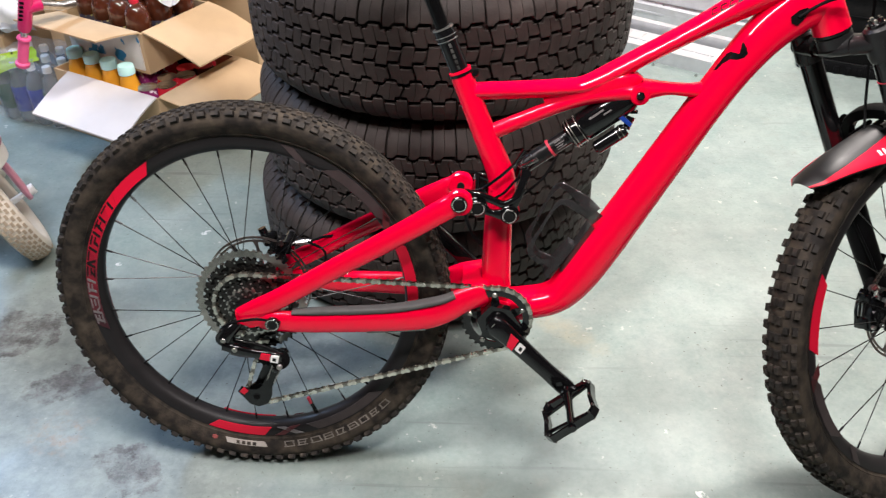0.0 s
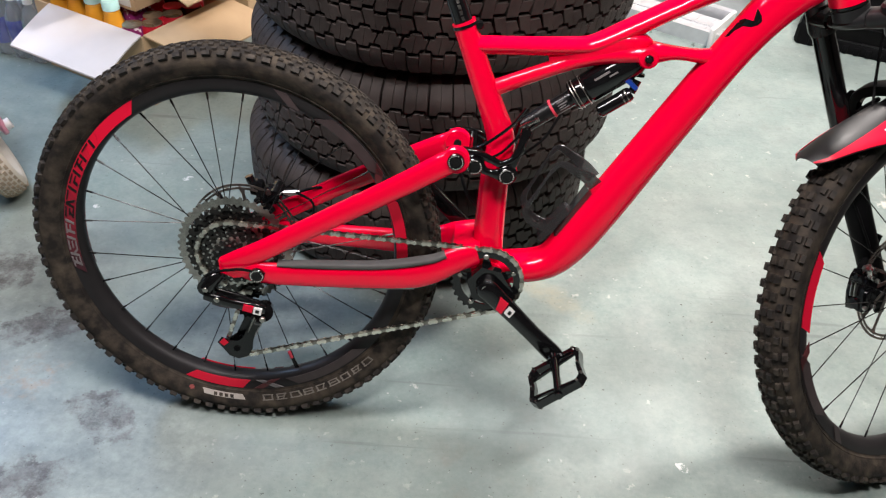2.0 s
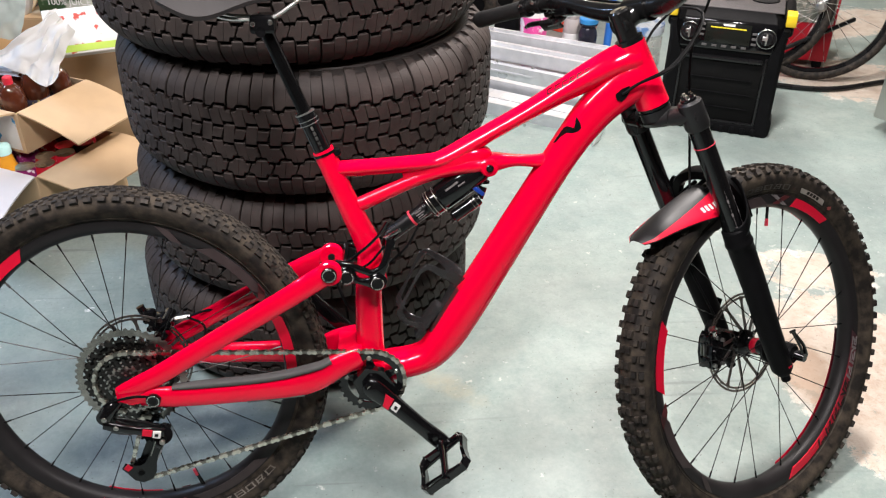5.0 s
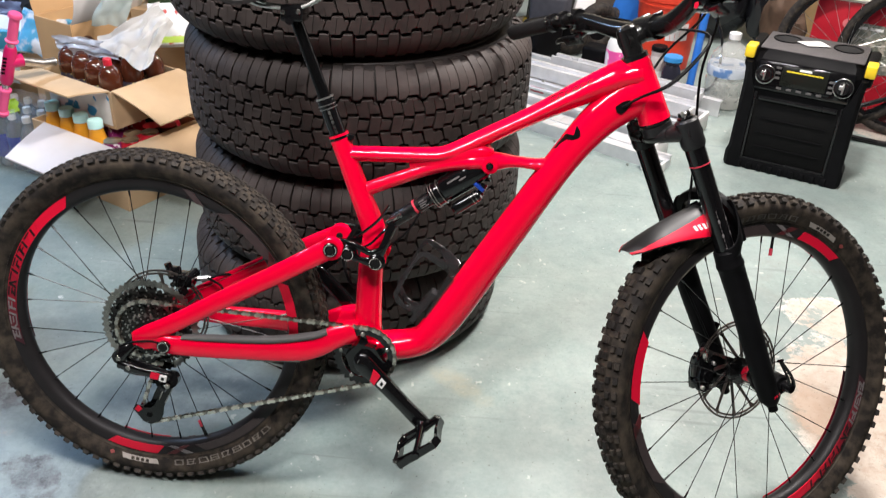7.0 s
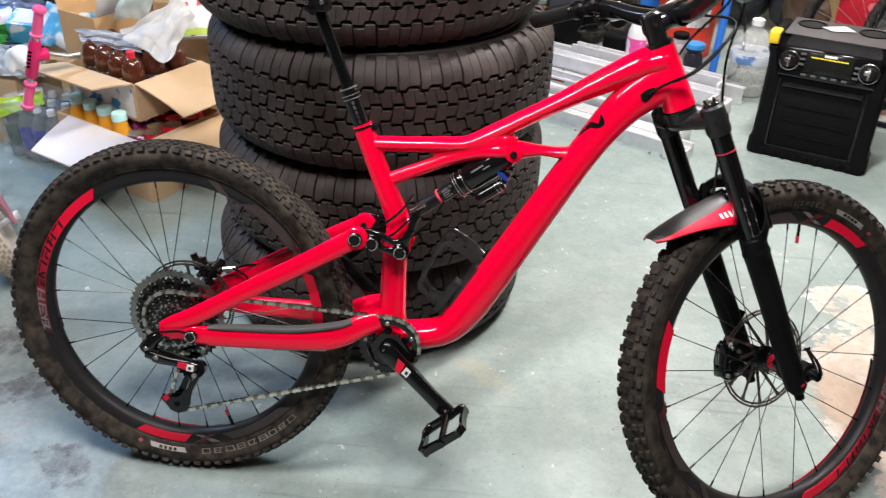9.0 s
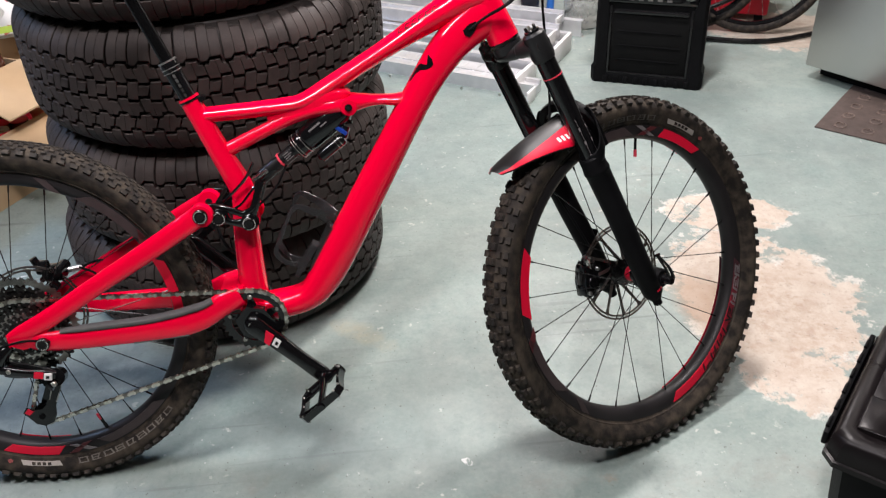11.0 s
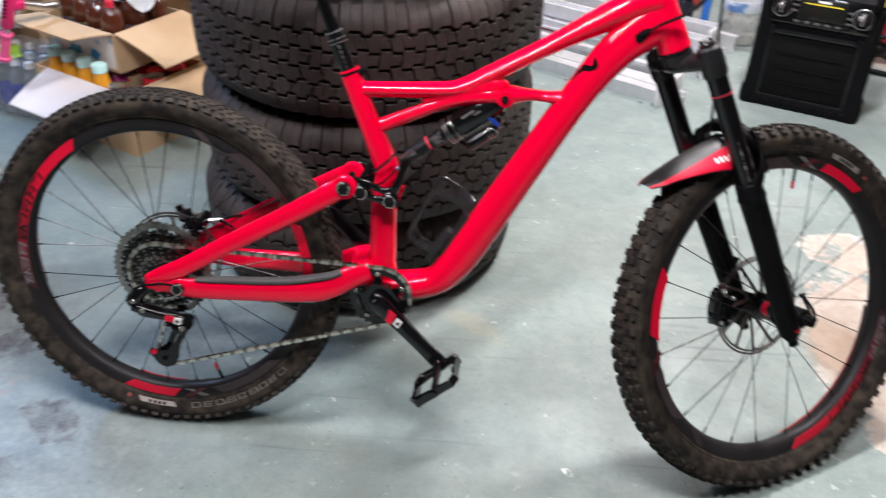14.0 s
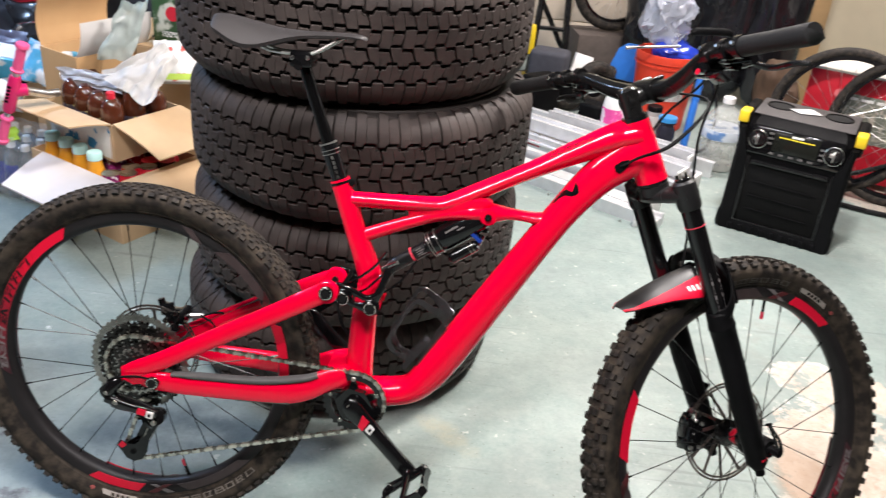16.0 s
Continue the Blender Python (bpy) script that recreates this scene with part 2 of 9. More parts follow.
    # paint scuffed thin beside the rear wheel, with the bluish shade there put into its colour, and worn to dark
    # concrete in flakes
    scuff_shade = most(blob(-0.60, 0.15, 0.45, 0.60, 0), blob(-0.3, -0.15, 0.45, 0.30, 0), blob(-0.05, 0.25, 0.3, 0.2, 20))
    scuff_shade_mask = rng(math_node("ADD", scuff_shade, math_node("MULTIPLY", edge, 0.36)), 0.25, 0.75, 0, 0.75)
    scuff_shade_col = mix(rng(noise_tex(16, 9, 0.78, (6, 5, 0)), 0.38, 0.62), (0.20, 0.235, 0.24), (0.35, 0.41, 0.40))
    paint = mix(scuff_shade_mask, paint, scuff_shade_col)
    dark = most(blob(-0.46, 0.18, 0.20, 0.08, 22), blob(-0.26, -0.05, 0.16, 0.075, -38), blob(-0.66, 0.32, 0.16, 0.12, 10), blob(-0.37, -0.20, 0.18, 0.08, 15), blob(-0.78, -0.02, 0.22, 0.16, 0))
    dmask = math_node("MULTIPLY", rng(math_node("ADD", dark, math_node("MULTIPLY", edge, 0.85)), 0.45, 0.62, 0, 0.9), rng(noise_tex(19, 10, 0.8, (16, 23, 0)), 0.42, 0.55, 0.1, 1.0))
    dark_col = mix(rng(noise_tex(26, 9, 0.78, (6, 3, 0)), 0.4, 0.62), (0.075, 0.07, 0.072), (0.20, 0.20, 0.205))
    paint = mix(dmask, paint, dark_col)
    # rust-brown specks in and beside the worn places
    rust_zone = most(blob(-0.44, 0.04, 0.14, 0.09, 10), blob(1.093, -0.154, 0.035, 0.028, 0), blob(1.63, 0.30, 0.20, 0.30, 10))
    rust = math_node("MULTIPLY", rng(math_node("ADD", rust_zone, math_node("MULTIPLY", edge, 0.9)), 0.45, 0.95, 0, 0.5), rng(noise_tex(34, 9, 0.75, (12, 3, 0)), 0.46, 0.62))
    paint = mix(rust, paint, (0.36, 0.235, 0.155))
    # small white paint chips and a fine black grit over the whole floor
    grit = rng(noise_tex(150, 2, 0.5, (4, 17, 0)), 0.70, 0.74, 0, 0.7)
    paint = mix(grit, paint, (0.07, 0.065, 0.06))
    flake = math_node("MULTIPLY", rng(noise_tex(46, 3, 0.55, (31, 4, 0)), 0.695, 0.72, 0, 0.6), rng(noise_tex(3.1, 3, 0.5, (2, 41, 0)), 0.47, 0.58))
    paint = mix(flake, paint, (0.55, 0.56, 0.54))
    chips2 = most(blob(-0.334, 0.735, 0.022, 0.016, 30), blob(-0.521, 0.592, 0.016, 0.012, 0), blob(0.818, -0.076, 0.02, 0.012, -50), blob(1.056, -0.22, 0.016, 0.011, 0), blob(1.178, -0.221, 0.020, 0.013, 40))
    paint = mix(math_node("MULTIPLY", rng(math_node("ADD", chips2, math_node("MULTIPLY", edge, 0.7)), 0.55, 0.7, 0, 0.85), rng(noise_tex(75, 6, 0.7, (3, 33, 0)), 0.46, 0.52)), paint, (0.78, 0.78, 0.77))
    tone = n.new("ShaderNodeVectorMath")
    tone.operation = "SCALE"
    tone.inputs["Scale"].default_value = 0.88
    l.new(paint, tone.inputs[0])
    l.new(tone.outputs[0], b.inputs["Base Color"])
    l.new(rng(noise_tex(6, 6, 0.6, (3, 3, 0)), 0.3, 0.7, 0.30, 0.55), b.inputs["Roughness"])
    b.inputs["Specular IOR Level"].default_value = 0.32
    bp = n.new("ShaderNodeBump")
    bp.inputs["Strength"].default_value, bp.inputs["Distance"].default_value = 0.25, 0.002
    l.new(math_node("ADD", noise_tex(40, 6, 0.6), math_node("MULTIPLY", math_node("ADD", bare_mask, dmask), -0.6)), bp.inputs["Height"])
    l.new(bp.outputs[0], b.inputs["Normal"])
    return m


# ---- mesh helpers ----
def finish(bm, name, material, smooth=35):
    bmesh.ops.recalc_face_normals(bm, faces=bm.faces[:])
    me = bpy.data.meshes.new(name)
    bm.to_mesh(me)
    bm.free()
    me.materials.append(material)
    if smooth:
        for p in me.polygons:
            p.use_smooth = True
        me.set_sharp_from_angle(angle=radians(smooth))
    return me


def part(name, bm, material, parent=None, label="", smooth=35):
    """Links a bmesh as one mesh object, under a thing or a part where one is given."""
    ob = new(name, finish(bm, name, material, smooth))
    if parent is not None:
        ob.parent = parent
    if label:
        ob["label"] = label
    return ob


def thing(name, label, category, m=None, group="", kind=""):
    ob = new(name)
    ob.matrix_basis = m if m is not None else Matrix()
    return tagged(ob, label, category, group, kind)


def solo(name, bm, material, label, category, m=None, group="", kind="", smooth=35):
    """A thing of a single mesh."""
    ob = part(name, bm, material, None, "", smooth)
    ob.matrix_basis = m if m is not None else Matrix()
    return tagged(ob, label, category, group, kind)


def box(bm, lo, hi, bevel=0.0, m=None, segments=2):
    got = bmesh.ops.create_cube(bm, size=1.0)["verts"]
    lo, hi = Vector(lo), Vector(hi)
    for v in got:
        v.co = Vector([lo[i] + (v.co[i] + 0.5) * (hi[i] - lo[i]) for i in range(3)])
    if bevel:
        edges = {e for v in got for e in v.link_edges}
        res = bmesh.ops.bevel(bm, geom=list(edges), offset=bevel, segments=segments, profile=0.5, affect="EDGES")
        got = list({v for f in res["faces"] for v in f.verts} | {v for v in got if v.is_valid})
    if m is not None:
        bmesh.ops.transform(bm, matrix=m, verts=got)
    return got


def ring_strip(bm, rings, closed=False, caps=True):
    """Faces between successive rings of vertices."""
    made = [[bm.verts.new(p) for p in r] for r in rings]
    pairs = list(zip(made[:-1], made[1:])) + ([(made[-1], made[0])] if closed else [])
    for a, b in pairs:
        for i in range(len(a)):
            j = (i + 1) % len(a)
            bm.faces.new((a[i], a[j], b[j], b[i]))
    if caps and not closed:
        bm.faces.new(made[0][::-1])
        bm.faces.new(made[-1])
    return made


def lathe(bm, profile, seg=24, m=None, closed=True):
    """Turns a profile of (radius, height) about z; the ends are capped."""
    rings = []
    for r, z in profile:
        rings.append([Vector((r * math.cos(2 * math.pi * k / seg), r * math.sin(2 * math.pi * k / seg), z)) for k in range(seg)])
    if m is not None:
        rings = [[m @ p for p in r] for r in rings]
    return ring_strip(bm, rings, caps=closed)


def torus_profile(bm, profile, seg=96, m=None):
    """Turns a closed profile of (radius, y) about the y axis: tyres and rims."""
    rings = []
    for k in range(seg):
        a = 2 * math.pi * k / seg
        rings.append([Vector((r * math.cos(a), y, r * math.sin(a))) for r, y in profile])
    if m is not None:
        rings = [[m @ p for p in r] for r in rings]
    return ring_strip(bm, rings, closed=True)


def smooth_path(pts, steps=6):
    """Catmull-Rom through rows of numbers."""
    p = [np.array(q, float) for q in pts]
    p = [2 * p[0] - p[1]] + p + [2 * p[-1] - p[-2]]
    out = []
    for i in range(1, len(p) - 2):
        for s in range(steps):
            t = s / steps
            out.append(0.5 * ((2 * p[i]) + (p[i + 1] - p[i - 1]) * t + (2 * p[i - 1] - 5 * p[i] + 4 * p[i + 1] - p[i + 2]) * t * t
                              + (3 * p[i] - p[i - 1] - 3 * p[i + 1] + p[i + 2]) * t ** 3))
    out.append(p[-2])
    return out


def sweep(bm, pts, seg=18, power=2.0, steps=6, m=None):
    """A tube in the bike's plane. Rows: x, y, z, half height in the plane, half width across it; power shapes the section."""
    rows = smooth_path(pts, steps) if steps > 1 else [np.array(q, float) for q in pts]
    rings = []
    for i, r in enumerate(rows):
        a, b = rows[max(i - 1, 0)], rows[min(i + 1, len(rows) - 1)]
        d = Vector((b[0] - a[0], b[1] - a[1], b[2] - a[2])).normalized()
        side = Vector((0, 1, 0))
        side = (side - d * side.dot(d)).normalized()
        up = d.cross(side)
        ring = []
        for k in range(seg):
            t = 2 * math.pi * k / seg
            c, s = math.cos(t), math.sin(t)
            e = 2 / power
            ring.append(Vector(r[:3]) + up * (r[3] * abs(c) ** e * (1 if c >= 0 else -1)) + side * (r[4] * abs(s) ** e * (1 if s >= 0 else -1)))
        rings.append(ring)
    if m is not None:
        rings = [[m @ p for p in r] for r in rings]
    ring_strip(bm, rings)


def pipe(bm, pts, r, seg=10, steps=5, m=None):
    """A round tube of radius r (or one radius a row) through points anywhere."""
    radii = r if isinstance(r, (list, tuple)) else [r] * len(pts)
    rows = [(*p, q) for p, q in zip(pts, radii)]
    rows = smooth_path(rows, steps) if steps > 1 and len(pts) > 2 else [np.array(q, float) for q in rows]
    rings, ref = [], None
    for i, row in enumerate(rows):
        a, b = rows[max(i - 1, 0)], rows[min(i + 1, len(rows) - 1)]
        d = Vector(b[:3] - a[:3]).normalized()
        if ref is None:
            ref = d.orthogonal().normalized()
        ref = (ref - d * ref.dot(d)).normalized()
        other = d.cross(ref)
        rings.append([Vector(row[:3]) + (ref * math.cos(2 * math.pi * k / seg) + other * math.sin(2 * math.pi * k / seg)) * row[3] for k in range(seg)])
    if m is not None:
        rings = [[m @ p for p in q] for q in rings]
    ring_strip(bm, rings)


def rod(bm, a, b, r, seg=12, r2=None):
    pipe(bm, [a, b], [r, r2 if r2 is not None else r], seg, 1)


def plate(bm, outline, y0, y1, m=None):
    """A flat plate: outline of (x, z), from y0 to y1."""
    rings = [[Vector((x, y, z)) for x, z in outline] for y in (y0, y1)]
    if m is not None:
        rings = [[m @ p for p in q] for q in rings]
    ring_strip(bm, rings)


def disc_y(bm, c, r, y0, y1, seg=24, bevel=0.0, m=None):
    """A round boss across the bike's plane."""
    prof = [(r - bevel, y0), (r, y0 + bevel), (r, y1 - bevel), (r - bevel, y1)] if bevel else [(r, y0), (r, y1)]
    rings = [[Vector((c[0] + q * math.cos(2 * math.pi * k / seg), y, c[1] + q * math.sin(2 * math.pi * k / seg))) for k in range(seg)] for q, y in prof]
    if m is not None:
        rings = [[m @ p for p in q] for q in rings]
    ring_strip(bm, rings)


def hull(bm, outline, m=None):
    """A flat polygon sheet from a list of points."""
    return bm.faces.new([bm.verts.new(m @ Vector(p) if m is not None else Vector(p)) for p in outline])

# ---- the room ----
def wall(name, lo, hi, material, label):
    bm = bmesh.new()
    box(bm, lo, hi)
    return solo(name, bm, material, label, "wall", kind="structure", smooth=0)


bm = bmesh.new()
box(bm, (-3.6, -3.6, -0.12), (4.3, 4.2, 0.0))
solo("floor", bm, floor_mat(), "worn pale green painted concrete garage floor", "floor", kind="structure", smooth=0)
# These three walls stay out of view, kept dark to cut bounced light.
wall("wall_south", (-3.6, -3.75, 0), (4.3, -3.6, 2.6), DULL, "unseen dark brown garage wall, kept dark against bounced light")
wall("wall_west", (-3.75, -3.75, 0), (-3.6, 4.35, 2.6), DULL, "unseen dark brown garage wall, kept dark against bounced light")
wall("wall_east", (4.3, -3.75, 0), (4.45, 4.35, 2.6), DULL, "unseen dark brown garage wall, kept dark against bounced light")
wall("wall_north", (-3.6, 4.2, 0), (4.3, 4.35, 2.6), CREAM, "cream painted garage wall behind the clutter")
# Ceiling is out of view too; its dark colour holds down the fill.
bm = bmesh.new()
box(bm, (-3.75, -3.75, 2.6), (4.45, 4.35, 2.72))
solo("ceiling", bm, CEIL, "unseen grey-brown garage ceiling, kept dark against bounced light", "ceiling", kind="structure", smooth=0)
GLOW = glow_mat("lit_tube", (1.0, 0.97, 0.92), 6.0)
# housings and glowing tubes for the lamps above, never in view
for at, turn, watts, colour, wide, long in LAMPS:
    lamp = thing("unseen_ceiling_light", "unseen ceiling light with lit tubes, placed to light the scene", "light", pose(at[0], at[1], 2.6, 0, 0, turn), "ceiling lights")
    bm = bmesh.new()
    box(bm, (-long / 2 - 0.02, -wide / 2 - 0.02, -0.05), (long / 2 + 0.02, wide / 2 + 0.02, 0.0), 0.008)
    part("housing", bm, WHITE, lamp)
    for y in ((-0.045, 0.045) if wide < 0.3 else (-0.12, -0.04, 0.04, 0.12)):
        bm = bmesh.new()
        rod(bm, (-long / 2 + 0.01, y, -0.066), (long / 2 - 0.01, y, -0.066), 0.013, 12)
        part("tube", bm, GLOW, lamp, "glowing tube of an unseen light")

# ---- the mountain bike; x forward from the rear axle, z up, y to its left; it leans on the tyres ----
LEAN = -12.04
bike = thing("mountain_bike", "glossy red full-suspension mountain bike leaning against stacked tyres", "bicycle", pose(0, 0, 0, LEAN, 0, 0))
HEAD = Vector((0.906, 0, 0.868))
RAKE = radians(24.3)
AXIS = Vector((-math.sin(RAKE), 0, math.cos(RAKE)))
STEER = Matrix.Translation(HEAD) @ Matrix.Rotation(radians(30.8), 4, AXIS) @ Matrix.Translation(-HEAD)
REAR_HUB, FRONT_HUB = Vector((0, 0, 0.351)), Vector((1.184, 0, 0.335))

# main frame
bm = bmesh.new()
sweep(bm, [(0.366, 0, 0.755, 0.0185, 0.019), (0.379, 0, 0.722, 0.0185, 0.019), (0.405, 0, 0.655, 0.0195, 0.021), (0.434, 0, 0.583, 0.0225, 0.024),
           (0.440, 0, 0.545, 0.023, 0.025)], power=2.3)
sweep(bm, [(0.436, 0, 0.56, 0.021, 0.024), (0.432, 0, 0.50, 0.0235, 0.026), (0.430, 0, 0.42, 0.0255, 0.03), (0.430, 0, 0.35, 0.027, 0.034)], power=2.6)
sweep(bm, [(0.378, 0, 0.720, 0.0145, 0.017), (0.47, 0, 0.7235, 0.0145, 0.0175), (0.54, 0, 0.7275, 0.0150, 0.02), (0.562, 0, 0.7305, 0.0155, 0.021), (0.585, 0, 0.740, 0.0165, 0.0225), (0.61, 0, 0.754, 0.0165, 0.0235),
           (0.65, 0, 0.777, 0.0155, 0.0235), (0.72, 0, 0.815, 0.0165, 0.023), (0.80, 0, 0.859, 0.0225, 0.025), (0.86, 0, 0.888, 0.0285, 0.028),
           (0.896, 0, 0.897, 0.032, 0.028)], seg=32, power=1.62)
# brace from the seat tube under the top tube, on to the shock eye and the down tube
sweep(bm, [(0.415, 0, 0.652, 0.0135, 0.012), (0.47, 0, 0.676, 0.0125, 0.0115), (0.53, 0, 0.701, 0.0125, 0.014), (0.575, 0, 0.716, 0.015, 0.020),
           (0.62, 0, 0.723, 0.0185, 0.027), (0.655, 0, 0.725, 0.0170, 0.026), (0.69, 0, 0.7265, 0.0105, 0.019), (0.73, 0, 0.724, 0.0110, 0.018), (0.765, 0, 0.722, 0.020, 0.018)], seg=24, power=2.0)
sweep(bm, [(0.500, 0, 0.7055, 0.006, 0.0080), (0.52, 0, 0.711, 0.012, 0.0105), (0.55, 0, 0.718, 0.0170, 0.0160), (0.59, 0, 0.731, 0.0190, 0.0212), (0.622, 0, 0.739, 0.0165, 0.0228),
           (0.642, 0, 0.743, 0.0095, 0.0205), (0.651, 0, 0.744, 0.003, 0.015)], seg=22, power=3.4)
sweep(bm, [(0.405, 0, 0.336, 0.026, 0.036), (0.47, 0, 0.341, 0.0255, 0.036), (0.53, 0, 0.354, 0.0262, 0.035), (0.566, 0, 0.389, 0.0315, 0.034),
           (0.608, 0, 0.454, 0.0330, 0.033), (0.696, 0, 0.603, 0.0300, 0.031), (0.773, 0, 0.731, 0.0280, 0.029), (0.826, 0, 0.805, 0.032, 0.028),
           (0.871, 0, 0.846, 0.035, 0.028), (0.905, 0, 0.866, 0.036, 0.027)], seg=28, power=2.5)
pipe(bm, [HEAD + AXIS * 0.058, HEAD + AXIS * 0.03, HEAD - AXIS * 0.03, HEAD - AXIS * 0.055], [0.0245, 0.0255, 0.0275, 0.0285], 24)
disc_y(bm, (0.432, 0.336), 0.028, -0.038, 0.038, 28, 0.003)
for y in (-1, 1):
    disc_y(bm, (0.646, 0.722), 0.0155, min(0.014 * y, 0.031 * y), max(0.014 * y, 0.031 * y), 20, 0.002)
    disc_y(bm, (0.449, 0.530), 0.017, min(0.02 * y, 0.035 * y), max(0.02 * y, 0.035 * y), 20, 0.002)
tube_skin = BVHTree.FromBMesh(bm)
frame_ob = part("frame", bm, RED, bike, "glossy red carbon front frame")

# dark word, flash and cable port on the tubes, wrapped onto the paint


def wrapped(name, outline, material, label, lift=0.0006):
    """A thin mark laid onto the near face of the frame: outline of (x, z)."""
    bm = bmesh.new()
    bmesh.ops.triangulate(bm, faces=[bm.faces.new([bm.verts.new((x, -0.2, z)) for x, z in outline])])
    bmesh.ops.subdivide_edges(bm, edges=bm.edges[:], cuts=3, use_grid_fill=True)
    for v in bm.verts:
        at, normal, _, _ = tube_skin.ray_cast(v.co, Vector((0, 1, 0)))
        if at is None:
            at, normal, _, _ = tube_skin.find_nearest(Vector((v.co.x, -0.02, v.co.z)))
        v.co = at + Vector((0, -lift, 0)) + normal * (lift if normal.y < 0 else -lift)
    return part(name, bm, material, frame_ob, label)


INK = mat("dark_red_print", (0.028, 0.002, 0.004), 0.3, vary=0.05)
for k in range(6):
    x, z = 0.742 + k * 0.0120, 0.8400 + k * 0.0064
    wrapped("lettering_bar", [(x, z), (x + 0.0022, z + 0.0012), (x + 0.0046, z + 0.0098), (x + 0.0024, z + 0.0086)], INK, "small dark model lettering as bars")
    wrapped("lettering_bar", [(x + 0.0022, z + 0.0012), (x + 0.0092, z + 0.0049), (x + 0.0098, z + 0.0070), (x + 0.0028, z + 0.0033)], INK, "small dark model lettering as bars")
    wrapped("lettering_bar", [(x + 0.0040, z + 0.0077), (x + 0.0105, z + 0.0112), (x + 0.0112, z + 0.0133), (x + 0.0046, z + 0.0098)], INK, "small dark model lettering as bars")
wrapped("dark_flash", [(0.7560, 0.7560), (0.7640, 0.7690), (0.7715, 0.7810), (0.7785, 0.7872), (0.7888, 0.7859), (0.7943, 0.7927), (0.7925, 0.8035), (0.7985, 0.7947), (0.8002, 0.7862), (0.7959, 0.7811),
                       (0.7871, 0.7774), (0.7770, 0.7770), (0.7675, 0.7690), (0.7610, 0.7600)], GLOSS, "black curved flash mark")
wrapped("cable_port", [(0.8548, 0.8409), (0.8577, 0.8313), (0.8664, 0.8286), (0.8746, 0.8368), (0.8807, 0.8490), (0.8771, 0.8544), (0.8656, 0.8504)], GLOSS, "black cable port plug", 0.002)
bm = bmesh.new()
pipe(bm, [HEAD + AXIS * 0.066, HEAD + AXIS * 0.056], 0.0235, 24)
part("upper_headset", bm, BLACK, frame_ob)
bm = bmesh.new()
pipe(bm, [HEAD - AXIS * 0.052, HEAD - AXIS * 0.060], 0.027, 24)
part("lower_headset", bm, BLACK, frame_ob)
bm = bmesh.new()
a, b = Vector((0.3690, 0, 0.7475)), Vector((0.3675, 0, 0.7515))
pipe(bm, [a, b], 0.0203, 24)
box(bm, (0.385, -0.009, 0.747), (0.396, 0.009, 0.757), 0.003)
disc_y(bm, (0.391, 0.752), 0.006, -0.0135, -0.008, 14, 0.001)
part("seat_clamp", bm, GLOSS, frame_ob)
bm = bmesh.new()
for y in (-1, 1):
    strip = [(0.596, 0.016, 0.508, 0.012), (0.580, 0.026, 0.524, 0.010), (0.560, 0.036, 0.537, 0.007), (0.536, 0.038, 0.549, 0.0055), (0.520, 0.034, 0.532, 0.003), (0.500, 0.030, 0.492, 0.003),
             (0.486, 0.028, 0.464, 0.005), (0.489, 0.024, 0.448, 0.006), (0.502, 0.018, 0.432, 0.005), (0.526, 0.010, 0.422, 0.007)]
    sweep(bm, [(x, yy * y, z, h, 0.0018) for x, yy, z, h in strip], seg=10, power=3, steps=4)
plate(bm, [(0.594, 0.49), (0.572, 0.452), (0.548, 0.41), (0.540, 0.41), (0.560, 0.455), (0.584, 0.50)], -0.012, 0.012)
plate(bm, [(0.552, 0.464), (0.524, 0.428), (0.512, 0.402), (0.520, 0.398), (0.536, 0.420), (0.562, 0.458)], -0.014, 0.014)
part("bottle_cage", bm, mat("smoky_plastic", (0.03, 0.028, 0.029), 0.22, vary=0.2, alpha=0.75), frame_ob, "smoky grey plastic bottle cage")

# rear triangle
bm = bmesh.new()
plate(bm, [(0.372, 0.352), (0.412, 0.360), (0.416, 0.398), (0.372, 0.394)], -0.05, 0.05)
part("pivot_yoke", bm, RED, bike, "red pivot yoke")
stay_of = {}
